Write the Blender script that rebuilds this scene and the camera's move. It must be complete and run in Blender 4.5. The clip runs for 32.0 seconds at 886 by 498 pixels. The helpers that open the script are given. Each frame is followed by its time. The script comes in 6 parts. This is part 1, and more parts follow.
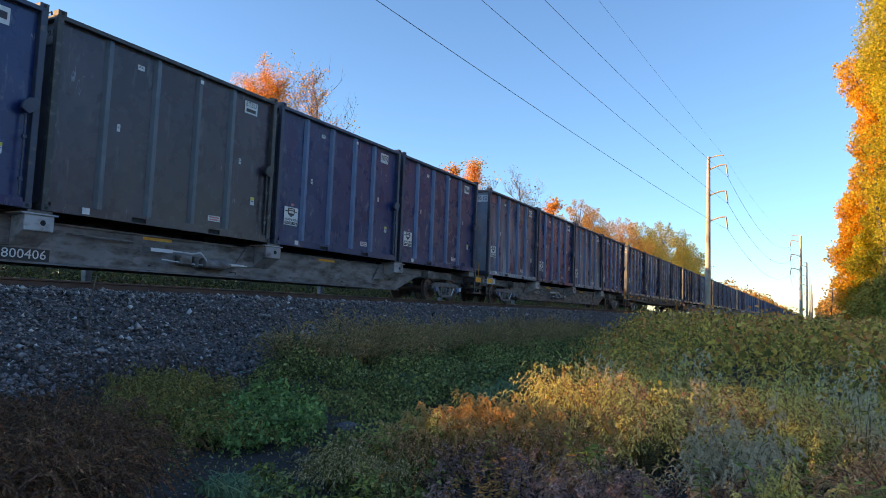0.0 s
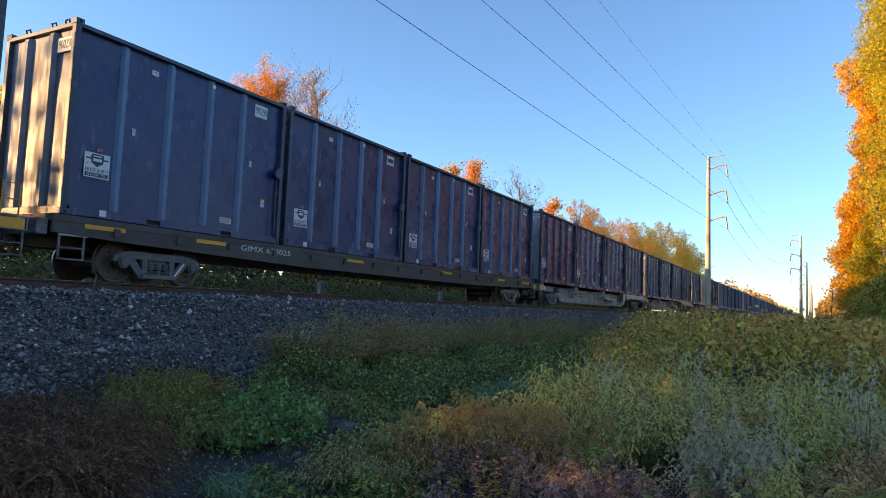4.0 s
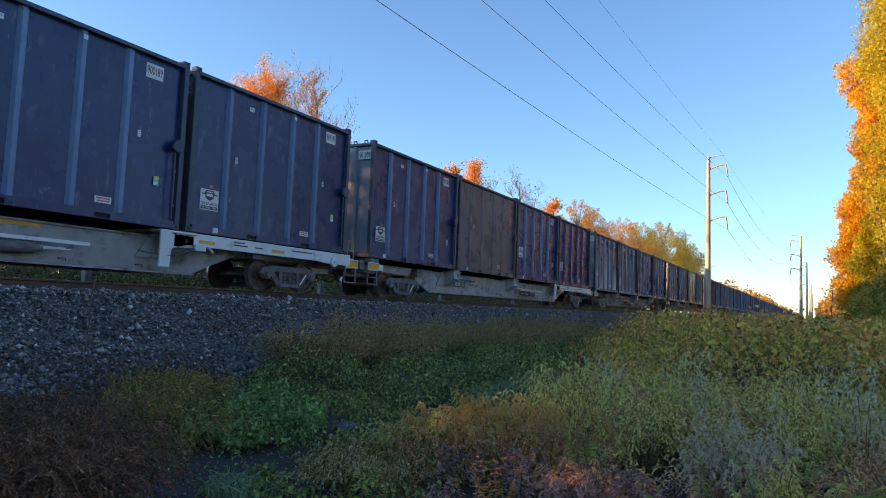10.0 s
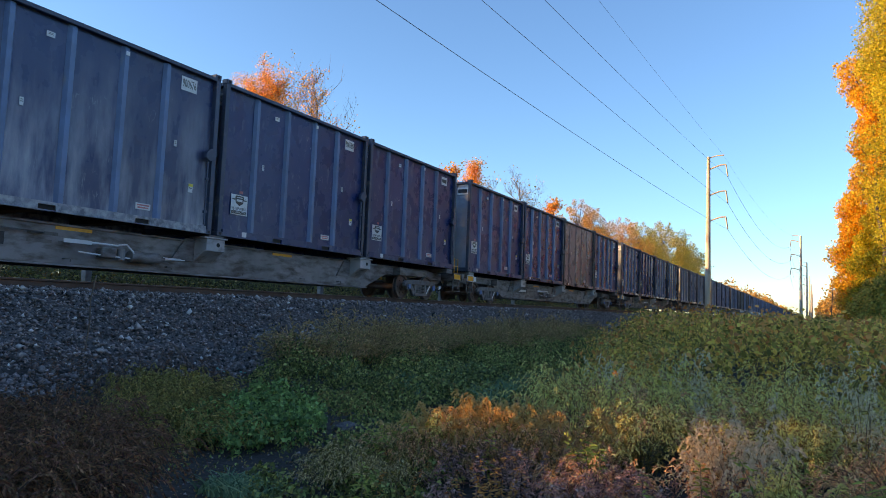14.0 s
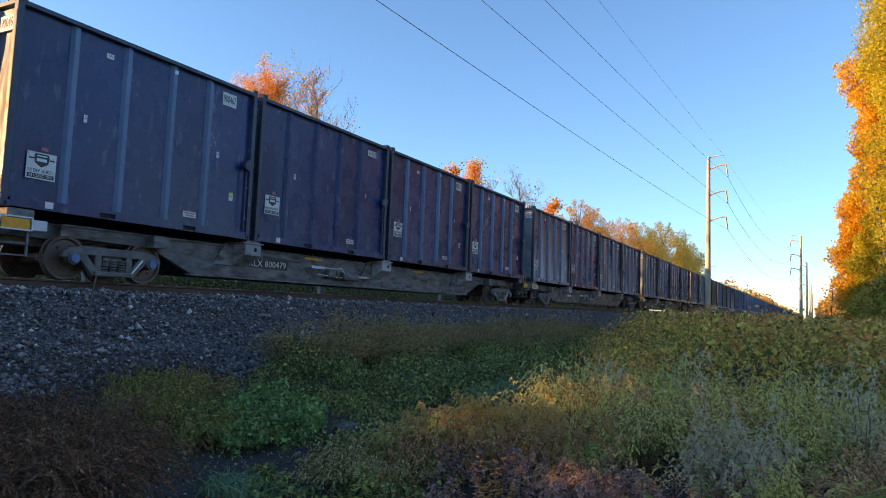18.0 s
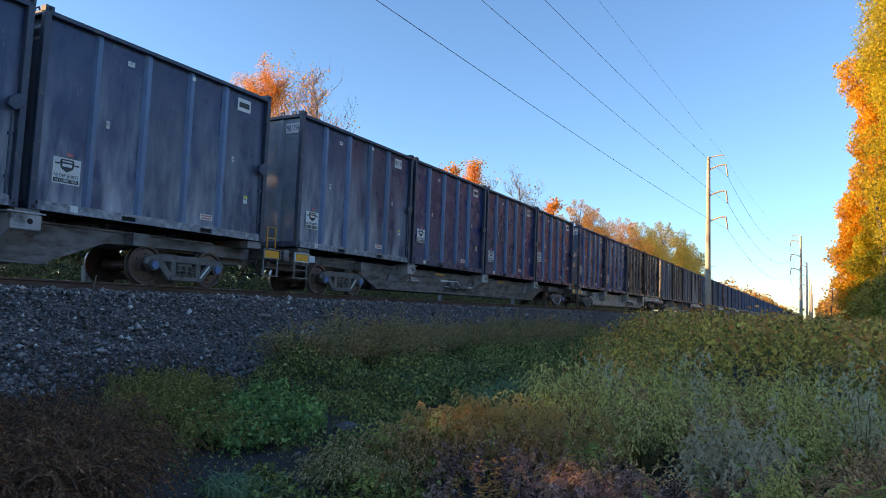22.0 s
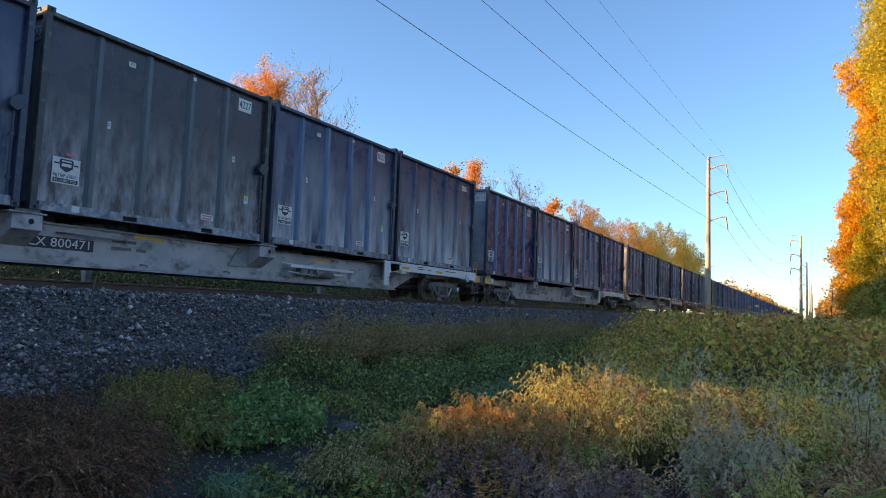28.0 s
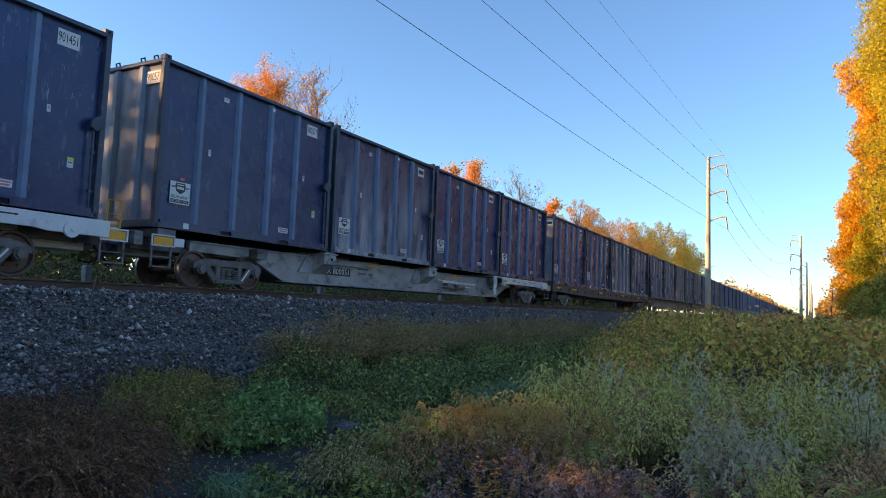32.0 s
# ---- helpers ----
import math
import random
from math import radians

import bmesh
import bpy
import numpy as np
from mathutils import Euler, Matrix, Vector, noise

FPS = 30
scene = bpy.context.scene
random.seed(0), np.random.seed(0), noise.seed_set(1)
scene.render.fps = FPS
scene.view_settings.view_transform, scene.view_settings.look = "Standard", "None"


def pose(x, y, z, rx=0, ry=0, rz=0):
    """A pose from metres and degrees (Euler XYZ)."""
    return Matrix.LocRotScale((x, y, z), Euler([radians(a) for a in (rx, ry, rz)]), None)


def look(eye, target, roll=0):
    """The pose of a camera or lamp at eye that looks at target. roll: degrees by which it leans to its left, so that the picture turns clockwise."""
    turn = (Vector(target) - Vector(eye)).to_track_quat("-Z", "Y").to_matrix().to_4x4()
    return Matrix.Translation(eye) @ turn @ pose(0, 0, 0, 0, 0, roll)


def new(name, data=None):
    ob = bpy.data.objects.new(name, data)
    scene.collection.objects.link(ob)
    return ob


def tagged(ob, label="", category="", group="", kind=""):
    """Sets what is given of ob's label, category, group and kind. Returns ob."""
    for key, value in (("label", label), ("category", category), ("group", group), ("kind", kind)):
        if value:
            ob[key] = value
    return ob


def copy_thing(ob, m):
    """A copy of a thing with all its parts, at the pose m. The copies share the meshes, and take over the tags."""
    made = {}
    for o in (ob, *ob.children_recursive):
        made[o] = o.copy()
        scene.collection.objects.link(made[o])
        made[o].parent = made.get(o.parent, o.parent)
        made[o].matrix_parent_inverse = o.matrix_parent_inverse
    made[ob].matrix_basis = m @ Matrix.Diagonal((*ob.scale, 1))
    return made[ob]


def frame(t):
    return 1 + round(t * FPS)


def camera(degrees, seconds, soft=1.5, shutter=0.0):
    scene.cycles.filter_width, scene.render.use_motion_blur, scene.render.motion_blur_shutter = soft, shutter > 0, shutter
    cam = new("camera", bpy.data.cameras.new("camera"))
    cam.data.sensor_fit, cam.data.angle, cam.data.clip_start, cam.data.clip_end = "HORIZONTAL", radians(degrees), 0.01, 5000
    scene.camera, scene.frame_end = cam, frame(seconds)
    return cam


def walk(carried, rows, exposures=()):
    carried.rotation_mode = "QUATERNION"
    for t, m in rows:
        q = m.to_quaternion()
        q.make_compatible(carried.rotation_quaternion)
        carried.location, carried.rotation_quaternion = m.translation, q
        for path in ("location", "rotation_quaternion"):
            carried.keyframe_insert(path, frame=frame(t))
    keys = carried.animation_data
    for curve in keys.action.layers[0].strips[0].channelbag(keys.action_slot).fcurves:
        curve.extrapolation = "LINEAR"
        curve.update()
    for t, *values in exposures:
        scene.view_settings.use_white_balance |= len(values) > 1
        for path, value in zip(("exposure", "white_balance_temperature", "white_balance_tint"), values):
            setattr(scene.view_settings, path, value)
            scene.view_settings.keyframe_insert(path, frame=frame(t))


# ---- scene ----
# The camera stands still on its tripod.
cam = camera(66.1, 32.0, soft=0.65)
EYE = Vector((12.925, 0.0, -0.227))
AHEAD = Vector((-0.4763, 0.8753, 0.0837))
walk(cam, [(0.0, look(EYE, EYE + AHEAD, 2.23)), (32.0, look(EYE, EYE + AHEAD, 2.23))], exposures=[(0.0, 2.0, 8800, 19), (32.0, 2.0, 8800, 19)])

# ---- light: a low sun behind the far treeline, clear evening sky ----
SUN_AZ, SUN_EL = 241.0, 6.3          # degrees clockwise from +y, and above the horizon
sky_world = bpy.data.worlds.new("sky")
scene.world = sky_world
sky_world.use_nodes = True
_n, _l = sky_world.node_tree.nodes, sky_world.node_tree.links
_sky = _n.new("ShaderNodeTexSky")
_sky.sky_type, _sky.sun_disc = "NISHITA", False
_sky.sun_elevation, _sky.sun_rotation = radians(SUN_EL), radians(SUN_AZ)
_sky.air_density, _sky.dust_density, _sky.ozone_density = 0.85, 0.15, 4.2
_n["Background"].inputs["Strength"].default_value = 0.15
_l.new(_sky.outputs[0], _n["Background"].inputs["Color"])
sun_data = bpy.data.lights.new("sun", "SUN")
sun_data.energy, sun_data.angle, sun_data.color = 2.6, radians(0.6), (1.0, 0.66, 0.33)
SUN_DIR = Vector((math.sin(radians(SUN_AZ)) * math.cos(radians(SUN_EL)), math.cos(radians(SUN_AZ)) * math.cos(radians(SUN_EL)), math.sin(radians(SUN_EL))))
sun = new("sun", sun_data)
sun.matrix_world = look(SUN_DIR * 300, (0, 0, 0))


# ---- lettering shapes, from the built-in font ----
def letter_shape(text):
    cu = bpy.data.curves.new("lettering", "FONT")
    cu.body, cu.size, cu.align_x, cu.align_y, cu.resolution_u, cu.extrude = text, 1.38, "CENTER", "CENTER", 2, 0.002
    ob = bpy.data.objects.new("lettering", cu)
    scene.collection.objects.link(ob)
    me = bpy.data.meshes.new_from_object(ob.evaluated_get(bpy.context.evaluated_depsgraph_get()))
    bpy.data.objects.remove(ob)
    bpy.data.curves.remove(cu)
    return me


SHAPES = {c: letter_shape(c) for c in ("NJ DEP #18571", "62 CUBIC YDS.", "LEASED TO", "BRIDGEWATER", "RESOURCES, INC.", "NKLX 800279", "GIMX 638025", "NKLX 800322", "NKLX 800128",
                                       "NKLX 800150", "NKLX 800406", "NKLX 800479", "NKLX 800423", "NKLX 800490", "NKLX 800471", "NKLX 800454", "NKLX 800051", "900770", "900666",
                                       "901153", "900417", "900677", "900554", "900298", "900885", "4298", "901340", "901617", "901294", "901470", "900138", "900189", "901343",
                                       "901098", "151124", "900121", "4328", "901482", "900676", "900580", "151356", "901437", "900467", "4062", "901571", "900423", "900310",
                                       "900245", "901194", "901503", "901509", "ETSU", "4227", "901357", "4314", "901713", "900164", "900571", "901112", "901451")}


# ---- materials ----
def surface(name, c1, c2, scale=3.0, rough=(0.5, 0.7), metal=0.0, bump=0.2, fine=40.0, stretch=(1, 1, 1), third=None, third_at=(0.55, 0.7), third_scale=1.0,
            third_stretch=(1, 1, 1), island=False, vary=0.0, coat=0.0, translucent=0.0, spec=0.5, dist=0.01, low_dust=None, shift=True, scratch=None):
    """A principled surface: two colours by noise, an optional third (stain, rust, dust) in patches, fine bump, per-object or per-island variation."""
    m = bpy.data.materials.new(name)
    m.use_nodes = True
    n, l = m.node_tree.nodes, m.node_tree.links
    b = n["Principled BSDF"]
    co = n.new("ShaderNodeTexCoord")
    src = co.outputs["Object"]
    info = n.new("ShaderNodeObjectInfo")
    if shift:
        add = n.new("ShaderNodeVectorMath")
        add.operation = "MULTIPLY_ADD"
        add.inputs[1].default_value = (1, 1, 1)
        off = n.new("ShaderNodeMath")
        off.operation = "MULTIPLY"
        off.inputs[1].default_value = 37.0
        l.new(info.outputs["Random"], off.inputs[0])
        l.new(src, add.inputs[0])
        l.new(off.outputs[0], add.inputs[2])
        src = add.outputs[0]

    def tex(sc, st, detail=4.0):
        mp = n.new("ShaderNodeMapping")
        mp.inputs["Scale"].default_value = st
        l.new(src, mp.inputs["Vector"])
        t = n.new("ShaderNodeTexNoise")
        t.inputs["Scale"].default_value, t.inputs["Detail"].default_value, t.inputs["Roughness"].default_value = sc, detail, 0.6
        l.new(mp.outputs[0], t.inputs["Vector"])
        return t.outputs["Fac"]

    def ramp(fac, a, bb):
        r = n.new("ShaderNodeMapRange")
        r.inputs["From Min"].default_value, r.inputs["From Max"].default_value = a, bb
        l.new(fac, r.inputs["Value"])
        return r.outputs["Result"]

    def mix(fac, a, bb):
        x = n.new("ShaderNodeMix")
        x.data_type = "RGBA"
        l.new(fac, x.inputs["Factor"])
        for sock, v in ((x.inputs["A"], a), (x.inputs["B"], bb)):
            if isinstance(v, tuple):
                sock.default_value = (*v, 1)
            else:
                l.new(v, sock)
        return x.outputs["Result"]

    big = tex(scale, stretch)
    col = mix(ramp(big, 0.35, 0.65), c1, c2)
    rgh = n.new("ShaderNodeMapRange")
    rgh.inputs["To Min"].default_value, rgh.inputs["To Max"].default_value = rough
    l.new(big, rgh.inputs["Value"])
    rough_out = rgh.outputs["Result"]
    if third:
        patch = ramp(tex(third_scale, third_stretch, 8.0), *third_at)
        if low_dust:
            sep = n.new("ShaderNodeSeparateXYZ")
            l.new(co.outputs["Object"], sep.inputs[0])
            fall = ramp(sep.outputs["Z"], low_dust, 0.0)
            mul = n.new("ShaderNodeMath")
            mul.operation = "MULTIPLY"
            l.new(patch, mul.inputs[0])
            l.new(fall, mul.inputs[1])
            patch = mul.outputs[0]
        col = mix(patch, col, third)
        more = n.new("ShaderNodeMath")
        more.operation, more.use_clamp = "MULTIPLY_ADD", True
        more.inputs[1].default_value = 0.35
        l.new(patch, more.inputs[0])
        l.new(rough_out, more.inputs[2])
        rough_out = more.outputs[0]
    if scratch:
        # short pale scrapes: thin crooked lines, in a few places only
        nt = n.new("ShaderNodeTexNoise")
        nt.inputs["Scale"].default_value, nt.inputs["Detail"].default_value, nt.inputs["Distortion"].default_value = 1.9, 3.0, 0.5
        mp2 = n.new("ShaderNodeMapping")
        mp2.inputs["Scale"].default_value = (1, 2.6, 0.45)
        l.new(src, mp2.inputs["Vector"])
        l.new(mp2.outputs[0], nt.inputs["Vector"])
        off5 = n.new("ShaderNodeMath")
        off5.operation = "SUBTRACT"
        off5.inputs[1].default_value = 0.5
        l.new(nt.outputs["Fac"], off5.inputs[0])
        ab = n.new("ShaderNodeMath")
        ab.operation = "ABSOLUTE"
        l.new(off5.outputs[0], ab.inputs[0])
        line = ramp(ab.outputs[0], 0.009, 0.003)
        where = ramp(tex(1.3, (1, 1, 1), 5.0), 0.58, 0.68)
        both = n.new("ShaderNodeMath")
        both.operation = "MULTIPLY"
        l.new(line, both.inputs[0])
        l.new(where, both.inputs[1])
        col = mix(both.outputs[0], col, scratch)
    if island or vary:
        hsv = n.new("ShaderNodeHueSaturation")
        if island:
            geo = n.new("ShaderNodeNewGeometry")
            rnd = geo.outputs["Random Per Island"]
        else:
            rnd = info.outputs["Random"]
        v = n.new("ShaderNodeMapRange")
        v.inputs["To Min"].default_value, v.inputs["To Max"].default_value = 1 - vary, 1 + vary
        l.new(rnd, v.inputs["Value"])
        l.new(v.outputs["Result"], hsv.inputs["Value"])
        l.new(col, hsv.inputs["Color"])
        col = hsv.outputs["Color"]
    l.new(col, b.inputs["Base Color"])
    l.new(rough_out, b.inputs["Roughness"])
    b.inputs["Metallic"].default_value = metal
    b.inputs["Specular IOR Level"].default_value = spec
    b.inputs["Coat Weight"].default_value = coat
    b.inputs["Coat Roughness"].default_value = 0.25
    if bump:
        bp = n.new("ShaderNodeBump")
        bp.inputs["Strength"].default_value, bp.inputs["Distance"].default_value = bump, dist
        l.new(tex(fine, stretch, 3.0), bp.inputs["Height"])
        l.new(bp.outputs[0], b.inputs["Normal"])
    if translucent:
        tr = n.new("ShaderNodeBsdfTranslucent")
        l.new(col, tr.inputs["Color"])
        ms = n.new("ShaderNodeMixShader")
        ms.inputs[0].default_value = translucent
        l.new(b.outputs[0], ms.inputs[1])
        l.new(tr.outputs[0], ms.inputs[2])
        l.new(ms.outputs[0], n["Material Output"].inputs["Surface"])
    return m


def leafy(name, colours, translucent=0.35, rough=0.6, scale=0.5, vary=0.45):
    """Leaves: a few real leaf colours spread over the single leaves, drifting from clump to clump."""
    m = bpy.data.materials.new(name)
    m.use_nodes = True
    n, l = m.node_tree.nodes, m.node_tree.links
    b = n["Principled BSDF"]
    geo = n.new("ShaderNodeNewGeometry")
    no = n.new("ShaderNodeTexNoise")
    no.inputs["Scale"].default_value, no.inputs["Detail"].default_value = scale, 2.0
    l.new(geo.outputs["Position"], no.inputs["Vector"])
    mr = n.new("ShaderNodeMapRange")
    mr.inputs["From Min"].default_value, mr.inputs["From Max"].default_value = 0.3, 0.7
    l.new(no.outputs["Fac"], mr.inputs["Value"])
    mx = n.new("ShaderNodeMix")
    mx.inputs["Factor"].default_value = 0.62
    l.new(mr.outputs["Result"], mx.inputs["A"])
    l.new(geo.outputs["Random Per Island"], mx.inputs["B"])
    cr = n.new("ShaderNodeValToRGB")
    cr.color_ramp.elements[0].color = (*colours[0], 1)
    cr.color_ramp.elements[0].position = 0.15
    cr.color_ramp.elements[1].color = (*colours[-1], 1)
    cr.color_ramp.elements[1].position = 0.85
    for i, c in enumerate(colours[1:-1], 1):
        e = cr.color_ramp.elements.new(0.15 + 0.7 * i / (len(colours) - 1))
        e.color = (*c, 1)
    l.new(mx.outputs["Result"], cr.inputs["Fac"])
    # every leaf a little lighter or darker than the next
    wn = n.new("ShaderNodeTexWhiteNoise")
    wn.noise_dimensions = "1D"
    l.new(geo.outputs["Random Per Island"], wn.inputs["W"])
    lv = n.new("ShaderNodeMapRange")
    lv.inputs["To Min"].default_value, lv.inputs["To Max"].default_value = 1 - vary, 1 + vary * 0.9
    l.new(wn.outputs["Value"], lv.inputs["Value"])
    hs = n.new("ShaderNodeHueSaturation")
    l.new(lv.outputs["Result"], hs.inputs["Value"])
    l.new(cr.outputs["Color"], hs.inputs["Color"])
    leaf_col = hs.outputs["Color"]
    l.new(leaf_col, b.inputs["Base Color"])
    b.inputs["Roughness"].default_value = rough
    b.inputs["Specular IOR Level"].default_value = 0.3
    tr = n.new("ShaderNodeBsdfTranslucent")
    l.new(leaf_col, tr.inputs["Color"])
    ms = n.new("ShaderNodeMixShader")
    ms.inputs[0].default_value = translucent
    l.new(b.outputs[0], ms.inputs[1])
    l.new(tr.outputs[0], ms.inputs[2])
    l.new(ms.outputs[0], n["Material Output"].inputs["Surface"])
    return m


NAVY = dict(scale=1.3, spec=0.33, scratch=(0.26, 0.28, 0.31), rough=(0.18, 0.38), bump=0.16, fine=3.2, dist=0.02)
paint_navy = surface("paint_navy", (0.006, 0.028, 0.108), (0.018, 0.043, 0.132), third=(0.20, 0.23, 0.28), third_at=(0.60, 0.78), third_scale=2.2, third_stretch=(1, 2.2, 0.7), vary=0.15, **NAVY)
paint_navy_dusty = surface("paint_navy_dusty", (0.014, 0.035, 0.105), (0.036, 0.058, 0.125), third=(0.58, 0.60, 0.63), third_at=(0.40, 0.74), third_scale=1.2, third_stretch=(1, 1.6, 0.35), vary=0.12, low_dust=3.6, **NAVY)
paint_navy_heavy = surface("paint_navy_heavy", (0.02, 0.042, 0.11), (0.045, 0.07, 0.14), third=(0.66, 0.68, 0.70), third_at=(0.34, 0.62), third_scale=0.9, third_stretch=(1, 1.5, 0.3), vary=0.1, low_dust=3.3, **NAVY)
paint_brown = surface("paint_brown", (0.044, 0.033, 0.046), (0.066, 0.051, 0.066), third=(0.17, 0.17, 0.17), third_at=(0.6, 0.76), third_scale=2.0, third_stretch=(1, 3, 0.5), vary=0.12, **NAVY)
paint_brown_dusty = surface("paint_brown_dusty", (0.044, 0.033, 0.046), (0.066, 0.051, 0.066), third=(0.50, 0.50, 0.51), third_at=(0.36, 0.66), third_scale=2.2, third_stretch=(1, 2.2, 0.7), vary=0.12, low_dust=2.6, **NAVY)
paint_grey = surface("paint_grey", (0.050, 0.057, 0.095), (0.085, 0.092, 0.135), third=(0.14, 0.14, 0.15), third_at=(0.55, 0.8), third_scale=2.2, third_stretch=(1, 2, 0.7), vary=0.1, **NAVY)
# end panels paler than the sides: the western sky's reflection is in the colour
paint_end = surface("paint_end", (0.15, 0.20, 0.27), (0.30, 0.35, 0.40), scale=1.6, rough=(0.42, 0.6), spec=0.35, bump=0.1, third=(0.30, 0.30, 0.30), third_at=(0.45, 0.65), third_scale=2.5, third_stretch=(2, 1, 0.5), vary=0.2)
paint_teal = surface("paint_teal", (0.05, 0.22, 0.32), (0.04, 0.14, 0.26), scale=5, rough=(0.4, 0.6), bump=0.05)
# ribs lighter than the panels: faded steel blue, plus sky sheen mixed into the colour
rib_paint = {}
for _k, _c in (("navy", (0.07, 0.14, 0.25)), ("brown", (0.07, 0.09, 0.11)), ("grey", (0.045, 0.05, 0.065))):
    rib_paint[_k] = surface("rib_paint_" + _k, _c, tuple(v * 1.35 for v in _c), scale=2.0, rough=(0.32, 0.5), bump=0.05, third=(0.2, 0.21, 0.22), third_at=(0.58, 0.75), third_scale=2.5, third_stretch=(1, 3, 0.5), vary=0.15)
frame_paint = surface("frame_paint", (0.022, 0.04, 0.08), (0.045, 0.065, 0.10), scale=3, rough=(0.4, 0.6), bump=0.08, third=(0.16, 0.15, 0.15), third_at=(0.58, 0.7), third_scale=5, vary=0.15)
frame_brown = surface("frame_brown", (0.04, 0.042, 0.045), (0.065, 0.065, 0.065), scale=3, rough=(0.45, 0.65), bump=0.08, third=(0.2, 0.2, 0.19), third_at=(0.55, 0.7), third_scale=5, vary=0.15)
rail_dusty = surface("rail_dusty", (0.10, 0.11, 0.14), (0.26, 0.27, 0.30), scale=4, rough=(0.5, 0.8), bump=0.1, third=(0.42, 0.43, 0.44), third_at=(0.45, 0.65), third_scale=7, vary=0.15)
hole_dark = surface("hole_dark", (0.006, 0.006, 0.007), (0.012, 0.012, 0.012), rough=(0.7, 0.9), bump=0)
label_white = surface("label_white", (0.62, 0.63, 0.63), (0.74, 0.74, 0.73), scale=9, rough=(0.4, 0.6), bump=0, third=(0.3, 0.3, 0.31), third_at=(0.6, 0.75), third_scale=9, vary=0.06)
label_red = surface("label_red", (0.5, 0.12, 0.12), (0.6, 0.2, 0.2), scale=9, rough=(0.4, 0.6), bump=0)
label_yellow = surface("label_yellow", (0.75, 0.60, 0.06), (0.8, 0.68, 0.12), scale=9, rough=(0.4, 0.6), bump=0)
ink = surface("ink", (0.015, 0.016, 0.022), (0.03, 0.03, 0.035), scale=30, rough=(0.5, 0.6), bump=0)
stencil_white = surface("stencil_white", (0.55, 0.56, 0.56), (0.7, 0.7, 0.7), scale=9, rough=(0.5, 0.6), bump=0)
reflector = surface("reflector", (0.80, 0.30, 0.012), (0.88, 0.38, 0.025), scale=12, rough=(0.3, 0.5), bump=0)
car_grey = surface("car_grey", (0.155, 0.146, 0.148), (0.245, 0.232, 0.234), scale=1.2, rough=(0.5, 0.7), bump=0.1, third=(0.085, 0.070, 0.06), third_at=(0.44, 0.66), third_scale=2.6, third_stretch=(1, 0.7, 2.2), vary=0.12)
car_pale = surface("car_pale", (0.300, 0.294, 0.300), (0.425, 0.419, 0.425), scale=1.2, rough=(0.5, 0.7), bump=0.1, third=(0.12, 0.10, 0.09), third_at=(0.52, 0.72), third_scale=2.2, third_stretch=(1, 1, 1.6), vary=0.12)
car_silver = surface("car_silver", (0.56, 0.58, 0.60), (0.68, 0.70, 0.71), scale=1.5, rough=(0.45, 0.65), bump=0.08, third=(0.24, 0.22, 0.2), third_at=(0.58, 0.78), third_scale=3.0, vary=0.1)
car_brown = surface("car_brown", (0.063, 0.049, 0.042), (0.105, 0.084, 0.073), scale=1.5, rough=(0.6, 0.8), bump=0.12, third=(0.12, 0.07, 0.045), third_at=(0.55, 0.7), third_scale=3.0)
truck_steel = surface("truck_steel", (0.101, 0.095, 0.093), (0.176, 0.162, 0.155), scale=5, rough=(0.6, 0.8), bump=0.3, fine=50, third=(0.13, 0.09, 0.06), third_at=(0.55, 0.72), third_scale=4, vary=0.1)
wheel_steel = surface("wheel_steel", (0.105, 0.062, 0.050), (0.165, 0.105, 0.085), scale=4, rough=(0.5, 0.7), metal=0.3, bump=0.15, vary=0.15)
tread_steel = surface("tread_steel", (0.35, 0.34, 0.33), (0.45, 0.44, 0.42), scale=9, rough=(0.25, 0.4), metal=0.9, bump=0.03)
cap_blue = surface("cap_blue", (0.05, 0.13, 0.30), (0.08, 0.18, 0.36), scale=9, rough=(0.4, 0.6), bump=0.05)
rubber = surface("rubber", (0.012, 0.012, 0.013), (0.02, 0.02, 0.02), scale=9, rough=(0.6, 0.8), bump=0.05)
rail_rust = surface("rail_rust", (0.085, 0.045, 0.032), (0.13, 0.07, 0.048), scale=3, rough=(0.7, 0.9), bump=0.2, fine=60, third=(0.05, 0.035, 0.03), third_at=(0.5, 0.7), third_scale=1.5, shift=False)
rail_head = surface("rail_head", (0.36, 0.34, 0.33), (0.46, 0.44, 0.42), scale=3, rough=(0.25, 0.4), metal=0.8, bump=0.03, shift=False)
tie_wood = surface("tie_wood", (0.05, 0.042, 0.036), (0.09, 0.075, 0.062), scale=6, rough=(0.8, 0.95), bump=0.5, stretch=(0.3, 3, 3), vary=0.2)
stone_dark = surface("stone_dark", (0.084, 0.070, 0.068), (0.275, 0.238, 0.228), scale=11, rough=(0.6, 0.85), bump=0.4, fine=50, island=True, vary=0.85, shift=False)
stone_pale = surface("stone_pale", (0.34, 0.33, 0.32), (0.62, 0.61, 0.60), scale=9, rough=(0.6, 0.85), bump=0.4, fine=50, island=True, vary=0.4, shift=False)
ballast_far = surface("ballast_far", (0.05, 0.045, 0.045), (0.15, 0.135, 0.132), scale=16, rough=(0.7, 0.9), bump=1.0, fine=22, dist=0.05, shift=False)
soil = surface("soil", (0.04, 0.032, 0.027), (0.085, 0.066, 0.055), scale=1.5, rough=(0.85, 1.0), bump=0.8, fine=9, dist=0.05, third=(0.028, 0.022, 0.018), third_at=(0.45, 0.6), third_scale=0.4, shift=False)
